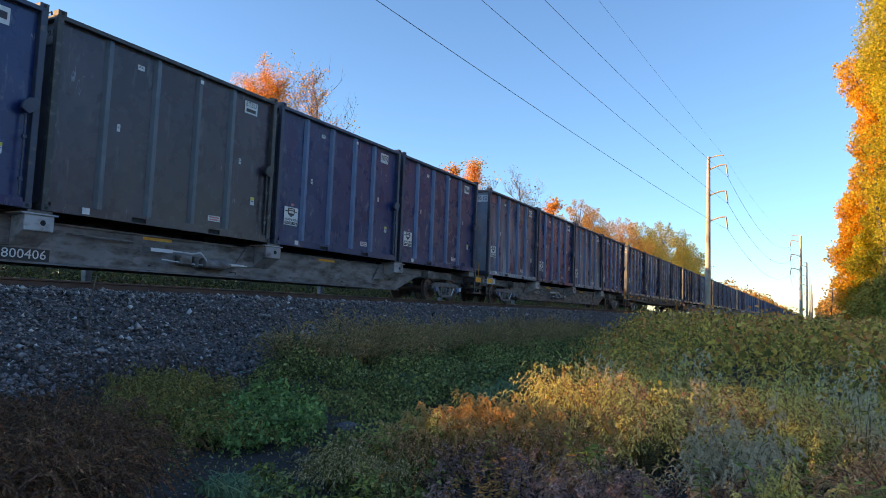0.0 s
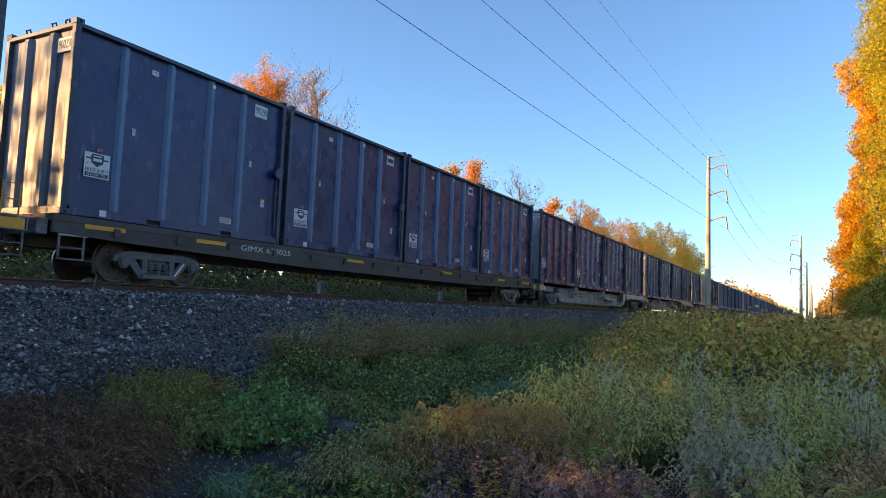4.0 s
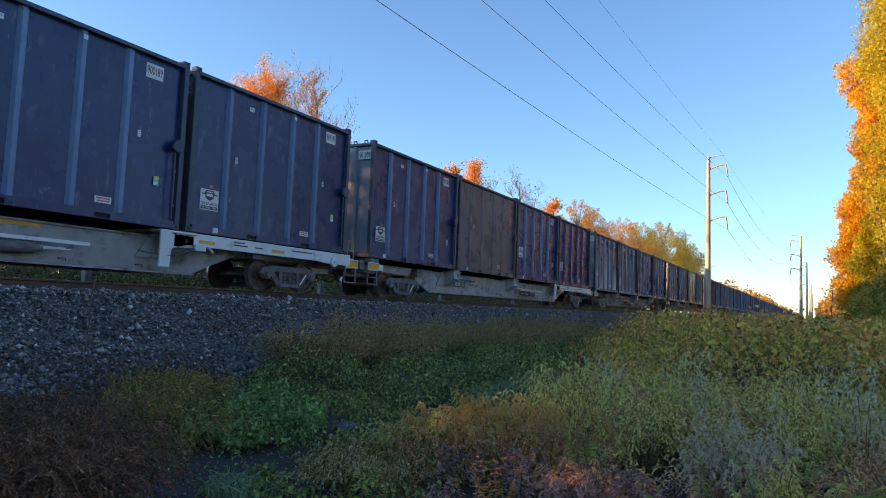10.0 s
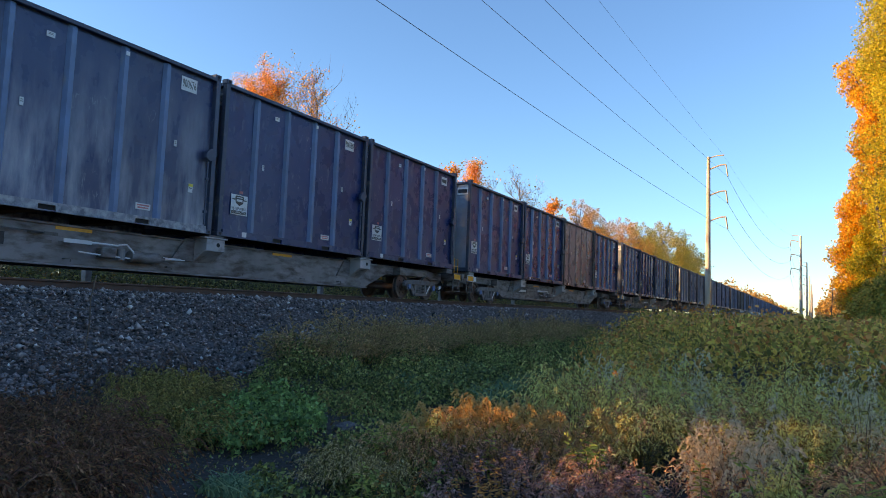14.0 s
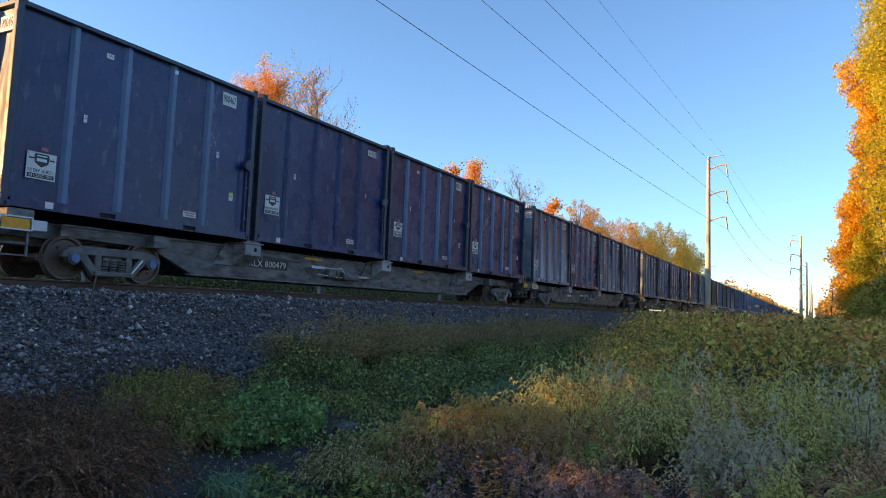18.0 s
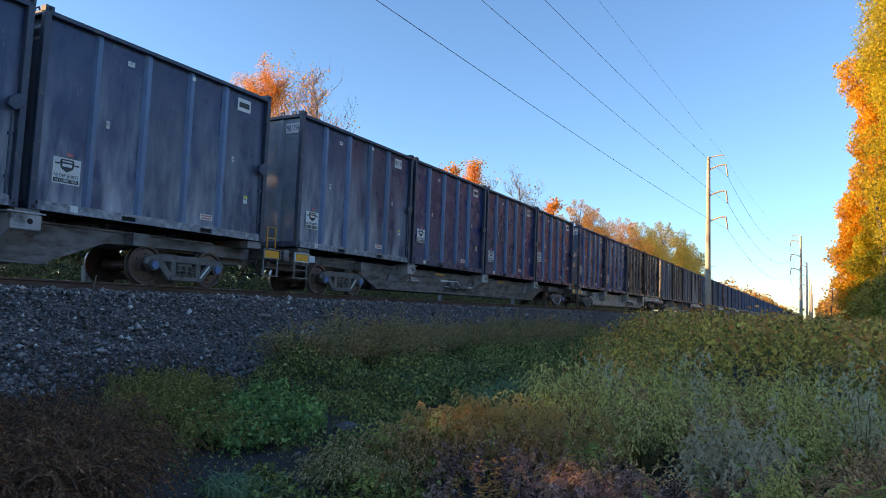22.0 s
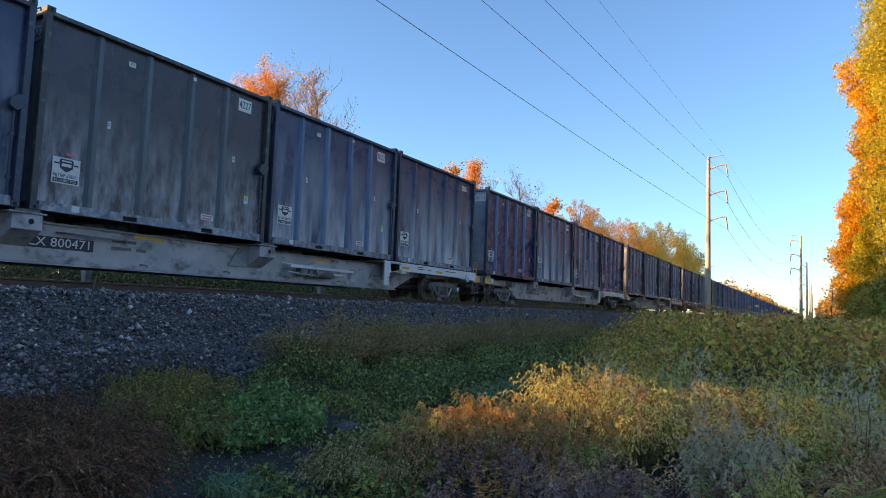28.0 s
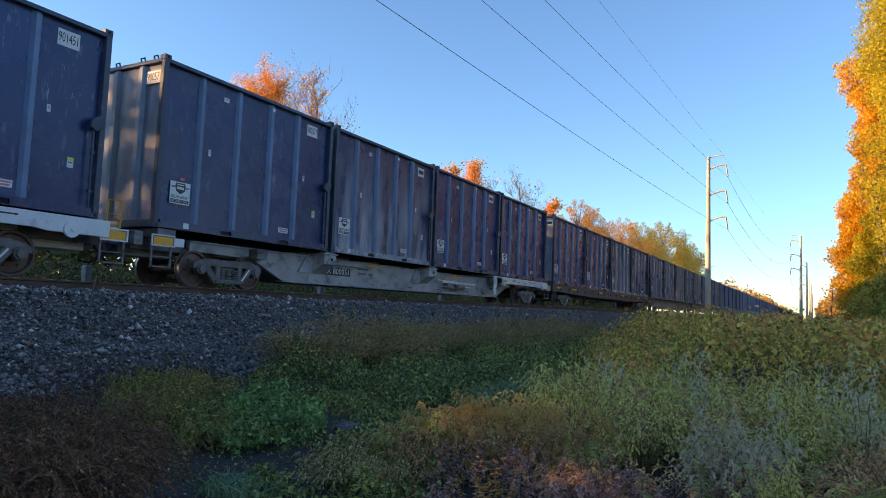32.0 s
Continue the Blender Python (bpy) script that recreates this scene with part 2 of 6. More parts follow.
pole_steel = surface("pole_steel", (0.50, 0.42, 0.32), (0.60, 0.51, 0.40), scale=0.8, rough=(0.5, 0.7), bump=0.05, third=(0.22, 0.2, 0.18), third_at=(0.55, 0.75), third_scale=0.6)
porcelain = surface("porcelain", (0.16, 0.17, 0.19), (0.24, 0.25, 0.27), scale=9, rough=(0.3, 0.4), bump=0)
wire_dark = surface("wire_dark", (0.05, 0.055, 0.07), (0.08, 0.085, 0.10), scale=2, rough=(0.5, 0.6), bump=0, shift=False)
concrete = surface("concrete", (0.24, 0.23, 0.21), (0.34, 0.33, 0.30), scale=5, rough=(0.8, 0.95), bump=0.3)
bark = surface("bark", (0.07, 0.058, 0.048), (0.14, 0.12, 0.10), scale=6, rough=(0.85, 1.0), bump=0.6, stretch=(3, 3, 0.5), shift=False)
twig_dark = surface("twig_dark", (0.045, 0.035, 0.032), (0.085, 0.065, 0.055), scale=4, rough=(0.8, 1.0), bump=0, shift=False)
twig = surface("twig", (0.11, 0.085, 0.065), (0.18, 0.14, 0.11), scale=4, rough=(0.8, 1.0), bump=0, shift=False)
leaf_orange = leafy("leaf_orange", [(0.78, 0.28, 0.06), (0.84, 0.40, 0.08), (0.84, 0.50, 0.16)], 0.5)
leaf_gold = leafy("leaf_gold", [(0.26, 0.28, 0.03), (0.46, 0.45, 0.05), (0.62, 0.52, 0.06), (0.68, 0.46, 0.05), (0.44, 0.42, 0.05)], 0.5, scale=0.16)
leaf_olive = leafy("leaf_olive", [(0.22, 0.24, 0.06), (0.42, 0.40, 0.09), (0.60, 0.45, 0.10), (0.64, 0.40, 0.09)], 0.55, scale=0.2)
leaf_rust = leafy("leaf_rust", [(0.42, 0.24, 0.07), (0.64, 0.36, 0.09), (0.76, 0.38, 0.10)], 0.55, scale=0.1)
leaf_ivy = leafy("leaf_ivy", [(0.09, 0.091, 0.032), (0.15, 0.182, 0.052), (0.24, 0.303, 0.088), (0.442, 0.455, 0.14), (0.301, 0.19, 0.07)], 0.35, scale=1.2, vary=0.7)
leaf_nettle = leafy("leaf_nettle", [(0.109, 0.203, 0.067), (0.2, 0.355, 0.113), (0.309, 0.507, 0.16)], 0.35, scale=1.5, vary=0.6)
leaf_bramble = leafy("leaf_bramble", [(0.19, 0.167, 0.041), (0.413, 0.335, 0.074), (0.654, 0.478, 0.116), (0.9, 0.594, 0.132), (0.9, 0.569, 0.132), (0.9, 0.464, 0.116)], 0.45, scale=0.7, vary=0.65)
leaf_weed = leafy("leaf_weed", [(0.265, 0.202, 0.101), (0.619, 0.464, 0.235), (0.88, 0.725, 0.386)], 0.4, scale=0.7, vary=0.6)
leaf_weed_brown = leafy("leaf_weed_brown", [(0.374, 0.184, 0.111), (0.87, 0.419, 0.24), (0.9, 0.55, 0.258), (0.9, 0.707, 0.37)], 0.4, scale=0.8, vary=0.6)
leaf_feather = leafy("leaf_feather", [(0.113, 0.05, 0.038), (0.254, 0.103, 0.067), (0.174, 0.113, 0.052), (0.413, 0.194, 0.098), (0.158, 0.08, 0.071)], 0.25, scale=0.9, vary=0.6)
leaf_feather_olive = leafy("leaf_feather_olive", [(0.18, 0.138, 0.047), (0.36, 0.276, 0.083), (0.306, 0.304, 0.083), (0.684, 0.414, 0.14)], 0.25, scale=0.9, vary=0.6)
leaf_grey_weed = leafy("leaf_grey_weed", [(0.277, 0.175, 0.095), (0.52, 0.328, 0.171), (0.452, 0.377, 0.153), (0.834, 0.478, 0.228)], 0.3, scale=0.6, vary=0.5)
# thicket leaves darkened, seeds lightened: hollows' shade and lit sprays are in these colours
leaf_dull_green = leafy("leaf_dull_green", [(0.155, 0.139, 0.043), (0.307, 0.245, 0.065), (0.499, 0.336, 0.094)], 0.4, scale=0.9, vary=0.5)
seed_pale = leafy("seed_pale", [(0.713, 0.572, 0.38), (0.874, 0.726, 0.5)], 0.4, vary=0.2)
seed_gold = leafy("seed_gold", [(0.70, 0.46, 0.16), (0.86, 0.58, 0.22), (0.88, 0.50, 0.16), (0.84, 0.66, 0.34)], 0.5, scale=1.6, vary=0.2)
seed_grey = leafy("seed_grey", [(0.9, 0.513, 0.158), (0.9, 0.839, 0.272), (0.9, 0.847, 0.352), (0.9, 0.847, 0.25)], 0.45, scale=0.8, vary=0.4)
seed_tan = leafy("seed_tan", [(0.718, 0.595, 0.38), (0.9, 0.793, 0.531), (0.9, 0.899, 0.632)], 0.45, scale=1.0, vary=0.25)
seed_green = leafy("seed_green", [(0.86, 0.651, 0.218), (0.9, 0.882, 0.36)], 0.4, scale=1.0)
leaf_flame = leafy("leaf_flame", [(0.80, 0.32, 0.04), (0.84, 0.44, 0.05), (0.84, 0.54, 0.06), (0.66, 0.55, 0.08), (0.82, 0.36, 0.05)], 0.5, scale=0.2)
# darker greens than leaf_gold: the shade low on the wood's edge, as leaf colour
leaf_shade = leafy("leaf_shade", [(0.06, 0.10, 0.025), (0.14, 0.19, 0.04), (0.26, 0.28, 0.05)], 0.4, scale=0.3)
leaf_turned = leafy("leaf_turned", [(0.78, 0.25, 0.07), (0.86, 0.36, 0.10), (0.86, 0.48, 0.16), (0.74, 0.34, 0.12)], 0.45, scale=1.2, vary=0.4)
leaf_purple = leafy("leaf_purple", [(0.176, 0.104, 0.098), (0.403, 0.229, 0.215), (0.605, 0.333, 0.273), (0.504, 0.374, 0.312)], 0.35, scale=1.2, vary=0.6)
leaf_goldenrod = leafy("leaf_goldenrod", [(0.144, 0.088, 0.027), (0.311, 0.19, 0.059), (0.466, 0.262, 0.097), (0.51, 0.262, 0.097), (0.377, 0.248, 0.081)], 0.4, scale=0.8, vary=0.6)
grass_green = leafy("grass_green", [(0.09, 0.19, 0.10), (0.16, 0.30, 0.17), (0.30, 0.42, 0.22)], 0.2, scale=1.0)
plastic_cyan = surface("plastic_cyan", (0.05, 0.55, 0.45), (0.08, 0.62, 0.52), rough=(0.3, 0.5), bump=0)
leaf_scrub = leafy("leaf_scrub", [(0.06, 0.055, 0.03), (0.14, 0.125, 0.055), (0.18, 0.18, 0.06), (0.30, 0.27, 0.08), (0.17, 0.115, 0.07)], 0.3, scale=0.5)
leaf_fresh = leafy("leaf_fresh", [(0.14, 0.26, 0.06), (0.34, 0.42, 0.10), (0.5, 0.48, 0.12)], 0.4)
leaf_litter = leafy("leaf_litter", [(0.16, 0.096, 0.048), (0.32, 0.192, 0.08), (0.48, 0.32, 0.096)], 0.2, scale=2.0)


# ---- mesh helpers ----
class Solid:
    """Collects boxes, prisms and round bars into one mesh."""

    def __init__(self):
        self.v, self.f, self.mi = [], [], []

    def add(self, verts, faces, mi=0):
        o = len(self.v)
        self.v += [tuple(p) for p in verts]
        self.f += [tuple(i + o for i in q) for q in faces]
        self.mi += [mi] * len(faces)
        return self

    def box(self, x0, x1, y0, y1, z0, z1, mi=0):
        return self.add([(x0, y0, z0), (x1, y0, z0), (x1, y1, z0), (x0, y1, z0), (x0, y0, z1), (x1, y0, z1), (x1, y1, z1), (x0, y1, z1)],
                        [(0, 3, 2, 1), (4, 5, 6, 7), (0, 1, 5, 4), (1, 2, 6, 5), (2, 3, 7, 6), (3, 0, 4, 7)], mi)

    def prism(self, profile, axis, a, b, mi=0):
        """A closed profile (pairs) drawn along an axis: 'x' takes (y, z), 'y' takes (x, z), 'z' takes (x, y)."""
        n = len(profile)
        put = {"x": lambda p, t: (t, p[0], p[1]), "y": lambda p, t: (p[0], t, p[1]), "z": lambda p, t: (p[0], p[1], t)}[axis]
        verts = [put(p, a) for p in profile] + [put(p, b) for p in profile]
        return self.add(verts, [tuple(range(n)), tuple(range(2 * n - 1, n - 1, -1))] + [(i, i + n, (i + 1) % n + n, (i + 1) % n) for i in range(n)], mi)

    def bar(self, p, q, r, seg=8, r2=None, mi=0):
        p, q = Vector(p), Vector(q)
        d = (q - p).normalized()
        u = d.orthogonal().normalized()
        w = d.cross(u)
        r2 = r if r2 is None else r2
        ring = [(math.cos(math.tau * i / seg), math.sin(math.tau * i / seg)) for i in range(seg)]
        verts = [p + (u * c + w * s) * r for c, s in ring] + [q + (u * c + w * s) * r2 for c, s in ring]
        return self.add(verts, [tuple(range(seg - 1, -1, -1)), tuple(range(seg, 2 * seg))] + [(i, (i + 1) % seg, (i + 1) % seg + seg, i + seg) for i in range(seg)], mi)

    def rod(self, pts, r, seg=6, mi=0):
        """A bent round bar of one piece."""
        pts = [Vector(p) for p in pts]
        n, o = len(pts), len(self.v)
        u = (pts[1] - pts[0]).orthogonal().normalized()
        for i, p in enumerate(pts):
            d = (pts[min(i + 1, n - 1)] - pts[max(i - 1, 0)]).normalized()
            u = (u - d * u.dot(d)).normalized()
            w = d.cross(u)
            self.v += [tuple(p + (u * math.cos(math.tau * k / seg) + w * math.sin(math.tau * k / seg)) * r) for k in range(seg)]
        f = [tuple(range(o + seg - 1, o - 1, -1)), tuple(range(o + (n - 1) * seg, o + n * seg))]
        for i in range(n - 1):
            a = o + i * seg
            f += [(a + k, a + (k + 1) % seg, a + seg + (k + 1) % seg, a + seg + k) for k in range(seg)]
        self.f += f
        self.mi += [mi] * len(f)
        return self

    def mesh(self, name, mats, bevel=0.0, smooth=False):
        me = bpy.data.meshes.new(name)
        me.from_pydata(self.v, [], self.f)
        for m in mats if isinstance(mats, (list, tuple)) else [mats]:
            me.materials.append(m)
        me.polygons.foreach_set("material_index", self.mi)
        bm = bmesh.new()
        bm.from_mesh(me)
        bmesh.ops.recalc_face_normals(bm, faces=bm.faces)
        if bevel:
            edges = [e for e in bm.edges if len(e.link_faces) == 2 and e.calc_face_angle(0) > 0.6]
            bmesh.ops.bevel(bm, geom=edges, offset=bevel, segments=1, affect="EDGES", clamp_overlap=True)
        bm.to_mesh(me)
        bm.free()
        if smooth:
            me.polygons.foreach_set("use_smooth", [True] * len(me.polygons))
        me.update()
        return me


def part(name, solid, mat, parent, label="", bevel=0.0, smooth=False):
    """Links a solid (or a ready mesh) as one mesh object under a thing or a part."""
    me = solid.mesh(name, mat, bevel, smooth) if isinstance(solid, Solid) else solid
    ob = new(name, me)
    ob.parent = parent
    if label:
        ob["label"] = label
    return ob


def thing(name, label, category, group="", kind="", mesh=None):
    return tagged(new(name, mesh), label, category, group, kind)


def raw_mesh(name, verts, faces, mat, smooth=False):
    """A mesh from numpy arrays: verts (n, 3), faces (m, 3 or 4)."""
    me = bpy.data.meshes.new(name)
    verts, faces = np.asarray(verts, np.float32), np.asarray(faces, np.int32)
    k = faces.shape[1]
    me.vertices.add(len(verts))
    me.vertices.foreach_set("co", verts.ravel())
    me.loops.add(faces.size)
    me.loops.foreach_set("vertex_index", faces.ravel())
    me.polygons.add(len(faces))
    me.polygons.foreach_set("loop_start", np.arange(0, faces.size, k, dtype=np.int32))
    me.update(calc_edges=True)
    for m in mat if isinstance(mat, (list, tuple)) else [mat]:
        me.materials.append(m)
    if smooth:
        me.polygons.foreach_set("use_smooth", [True] * len(faces))
    me.validate()
    return me


def unit(a):
    return a / np.maximum(np.linalg.norm(a, axis=-1, keepdims=True), 1e-9)


def leaf_mesh(name, pos, along, normal, length, width, mat, fold=0.15, ovate=False):
    """One small folded leaf at every place: a pointed one, or a rounder ovate one for leaves that are seen large."""
    pos, along, normal = np.asarray(pos, float), unit(np.asarray(along, float)), np.asarray(normal, float)
    side = unit(np.cross(along, normal))
    nor = np.cross(side, along)
    L, W = np.broadcast_to(np.asarray(length, float), (len(pos),))[:, None], np.broadcast_to(np.asarray(width, float), (len(pos),))[:, None]
    tip = pos + along * L - nor * L * 0.14
    if ovate:
        ring = [pos]
        for sg, stops in ((1, ((0.22, 0.40), (0.52, 0.48), (0.80, 0.28))), (-1, ((0.80, 0.28), (0.52, 0.48), (0.22, 0.40)))):
            row = [pos + along * L * a + side * W * b * sg + nor * (W * fold - L * 0.14 * a * a) for a, b in stops]
            ring += row + [tip] if sg > 0 else row
        verts = np.stack(ring, 1).reshape(-1, 3)
        i = np.arange(len(pos))[:, None] * 8
        faces = np.concatenate([i + np.array([[0, 1, 2, 4]]), i + np.array([[2, 3, 4, 4]])[:, [0, 1, 2, 3]] * 1, i + np.array([[0, 4, 6, 7]]), i + np.array([[4, 5, 6, 6]])], 0)
        tri = np.concatenate([faces[:, [0, 1, 2]], faces[: len(pos), [0, 2, 3]], faces[2 * len(pos): 3 * len(pos), [0, 2, 3]]], 0)
        return raw_mesh(name, verts, tri, mat)
    mid = pos + along * L * 0.45
    a, c = mid + side * W * 0.5 + nor * W * fold, mid - side * W * 0.5 + nor * W * fold
    verts = np.stack([pos, a, tip, c], 1).reshape(-1, 3)
    i = np.arange(len(pos))[:, None] * 4
    faces = np.concatenate([i + np.array([[0, 1, 2]]), i + np.array([[0, 2, 3]])], 0)
    return raw_mesh(name, verts, faces, mat)


def ribbon_mesh(name, pts, width, mat, face=None):
    """Thin stems or blades: pts (n, k, 3), each a strip that narrows to its tip; two crossed strips when face is None."""
    pts = np.asarray(pts, float)
    n, k, _ = pts.shape
    w = np.broadcast_to(np.asarray(width, float).reshape(-1, 1), (n, 1))[:, :, None] * np.linspace(1, 0.25, k)[None, :, None] * 0.5
    out_v, out_f, o = [], [], 0
    d = unit(np.gradient(pts, axis=1))
    for turn in ((0,) if face is not None else (0, 1)):
        ref = np.array(face if face is not None else ((1.0, 0.3, 0) if turn == 0 else (-0.3, 1.0, 0)))
        s = unit(np.cross(d, np.broadcast_to(ref, d.shape)))
        v = np.stack([pts - s * w, pts + s * w], 2).reshape(-1, 3)
        base = (np.arange(n)[:, None] * k + np.arange(k - 1)[None, :]).ravel() * 2
        out_f.append(np.stack([base, base + 1, base + 3, base + 2], 1) + o)
        out_v.append(v)
        o += len(v)
    return raw_mesh(name, np.concatenate(out_v), np.concatenate(out_f), mat)


def lettering(text, height, mat, name="lettering", width=None):
    """A flat mesh of a text, centred, facing +z, that reads along +x."""
    me = SHAPES[text].copy()
    me.name = name
    me.materials.clear()
    me.materials.append(mat)
    k = height
    if width:
        xs = [v.co.x for v in me.vertices]
        k = width / max(max(xs) - min(xs), 1e-6)
    me.transform(Matrix.Diagonal((k, height, 1, 1)))
    return me


NEAR_SIDE = Matrix(((0, 0, 1, 0), (1, 0, 0, 0), (0, 1, 0, 0), (0, 0, 0, 1)))     # text x -> +y, text y -> +z, faces +x
NEAR_END = Matrix(((1, 0, 0, 0), (0, 0, -1, 0), (0, 1, 0, 0), (0, 0, 0, 1)))     # text x -> +x, text y -> +z, faces -y


def written(text, height, mat, parent, at, turn=NEAR_SIDE, width=None):
    me = lettering(text, height, mat, width=width)
    me.transform(Matrix.Translation(at) @ turn)
    return part("lettering", me, mat, parent)


# ---- ground, embankment and track ----
def spread(*stops):
    """Grid lines: (from, to, step), one after the other."""
    out = []
    for a, b, s in stops:
        out += list(np.arange(a, b, s))
    return np.array(out + [stops[-1][1]])


def ground_z(x, y):
    z = np.interp(x, [-70, -32, -16, -9, -5.0, 3.3, 4.4, 6.5, 9.0, 14, 30], [1.8, 0.9, -0.6, -1.3, -1.2, -1.36, -1.52, -1.72, -1.75, -1.70, -1.5])
    near = np.exp(-((x - 8) / 14) ** 2 - ((y - 10) / 30) ** 2)
    z = z + 0.18 * np.exp(-((x - 10.1) / 0.95) ** 2 - ((y - 5.7) / 0.8) ** 2) - 0.10 * np.exp(-((x - 11.0) / 0.8) ** 2 - ((y - 4.0) / 0.6) ** 2)
    return z + near * (0.06 * np.sin(x * 1.3 + y * 0.7) + 0.05 * np.sin(y * 1.9 - x * 0.6) + 0.03 * np.sin(3.1 * x + 2.3 * y))


def bed_z(x):
    return np.interp(x, [-6.6, -4.1, -3.7, -2.0, -0.45, 1.15, 3.9], [-1.5, -0.30, -0.22, -0.19, -0.19, -0.28, -1.62])


def sheet(name, xs, ys, z, mat, label, category):
    X, Y = np.meshgrid(xs, ys)
    v = np.stack([X, Y, z(X, Y)], -1).reshape(-1, 3)
    nx = len(xs)
    i = (np.arange(len(ys) - 1)[:, None] * nx + np.arange(nx - 1)[None, :]).ravel()
    return thing(name, label, category, kind="structure", mesh=raw_mesh(name, v, np.stack([i, i + 1, i + nx + 1, i + nx], 1), mat, True))


sheet("ground", spread((-1500, -100, 200), (-100, -36, 8), (-36, -20, 2), (-20, 24, 0.5), (24, 100, 8), (100, 1500, 200)),
      spread((-300, -20, 40), (-20, 40, 0.5), (40, 200, 10), (200, 4500, 150)), ground_z, soil, "dark earth with patches of low green growth", "ground")
rng = np.random.default_rng(5)
sheet("ballast_bed", spread((-6.6, 3.9, 0.15)), spread((-60, 2, 2), (2, 45, 0.2), (45, 120, 1.5), (120, 3000, 60)),
      lambda x, y: bed_z(x) + 0.025 * np.sin(x * 9 + np.sin(y * 7)) * np.sin(y * 8.3 + x * 3) * (y < 60), ballast_far, "embankment of dark grey crushed stone", "ballast")

TRACK_X = -1.22


def rail_profile():
    half = [(0.070, -0.18), (0.070, -0.168), (0.012, -0.145), (0.009, -0.05), (0.036, -0.035), (0.037, -0.008), (0.030, 0.0)]
    return half + [(-x, z) for x, z in reversed(half)]


for _side in (-0.7525, 0.7525):
    _rail = thing("rail", "long rust-brown steel rail with a worn bright head", "rail", "rails of the track", "structure")
    _s = Solid()
    _s.prism([(p[0] + TRACK_X + _side, p[1]) for p in rail_profile()], "y", -80, 3000)
    part("rail_web", _s, rail_rust, _rail)
    part("rail_head", Solid().box(TRACK_X + _side - 0.028, TRACK_X + _side + 0.028, -80, 3000, 0.0005, 0.003), rail_head, _rail)

_tie_mesh = Solid().box(-1.3, 1.3, -0.115, 0.115, -0.36, -0.185).mesh("tie", tie_wood, 0.012)
_plate = Solid().box(-0.19, 0.19, -0.09, 0.09, -0.187, -0.172)
for _dx in (-0.11, 0.11):
    for _dy in (-0.06, 0.06):
        _plate.box(_dx - 0.018, _dx + 0.018, _dy - 0.012, _dy + 0.012, -0.173, -0.145)
_plate_mesh = _plate.mesh("tie_plate", rail_rust, 0.004)
track = thing("track", "railway ties half sunk in dark ballast", "track", kind="structure")
for _i in range(110):
    _t = part("tie", _tie_mesh, tie_wood, track)
    _t.matrix_basis = pose(TRACK_X + rng.uniform(-0.05, 0.05), -2 + 0.53 * _i, rng.uniform(-0.012, 0.0), 0, 0, rng.uniform(-1, 1))
    for _side in (-0.7525, 0.7525) if _i < 50 else ():
        _p = part("tie_plate", _plate_mesh, rail_rust, track)
        _p.matrix_basis = pose(TRACK_X + _side, -2 + 0.53 * _i, 0)


def stones(name, n, xr, yr, zfun, size, label, mat):
    """Loose crushed stone: eight-sided lumps, every one of its own shape."""
    x, y = rng.uniform(*xr, n), yr[0] + (yr[1] - yr[0]) * rng.random(n) ** 1.5
    base = np.array([(1, 0, 0), (-1, 0, 0), (0, 1, 0), (0, -1, 0), (0, 0, 1), (0, 0, -1)], float)
    s = size * np.exp(rng.normal(0, 0.35, n))
    pts = base[None] * (s[:, None, None] * rng.uniform(0.55, 1.1, (n, 6, 1))) * np.array([1, 1, 0.75])
    pts += rng.normal(0, 0.22, (n, 6, 3)) * s[:, None, None]
    a = rng.uniform(0, math.tau, n)
    c, d = np.cos(a)[:, None], np.sin(a)[:, None]
    pts = np.stack([pts[..., 0] * c - pts[..., 1] * d, pts[..., 0] * d + pts[..., 1] * c, pts[..., 2]], -1)
    pts += np.stack([x, y, zfun(x, y) + s * rng.uniform(0.1, 1.0, n)], -1)[:, None, :]
    tri = np.array([(0, 2, 4), (2, 1, 4), (1, 3, 4), (3, 0, 4), (2, 0, 5), (1, 2, 5), (3, 1, 5), (0, 3, 5)])
    f = (np.arange(n)[:, None, None] * 6 + tri[None]).reshape(-1, 3)
    return thing(name, label, "stones", kind="stuff", mesh=raw_mesh(name, pts.reshape(-1, 3), f, mat))


stones("spilled_stones", 9000, (3.7, 5.4), (4.0, 10.4), lambda x, y: np.where(x < 4.15 + 0.9 * rng.random(len(x)) ** 2, np.maximum(ground_z(x, y), np.where(x < 3.9, bed_z(x), -9)), -3.0), 0.030, "dark crushed stone spilled over the earth below the bank", stone_dark)
stones("ballast_stones", 58000, (-0.35, 3.95), (4.0, 46.0), lambda x, y: bed_z(x), 0.0265, "dark grey crushed stone ballast, loose and angular", stone_dark)
stones("pale_stones", 1500, (-0.35, 3.95), (4.0, 40.0), lambda x, y: bed_z(x) + 0.008, 0.036, "pale and white stones scattered over the ballast", stone_pale)
stones("track_stones", 7000, (-1.9, -0.55), (4.0, 40.0), lambda x, y: bed_z(x), 0.034, "dark grey crushed stone between the rails", stone_dark)


# ---- the train ----
CONT_L, CONT_H = 6.24, 3.945
PITCH, CAR_PITCH, DECK = 6.43, 26.86, 1.296
SEAT = -0.165                       # how far a container overhangs its slot towards the engine
CAR_L = 3 * PITCH + 6.058
RIBS = (1.22, 2.43, 3.63, 4.72)


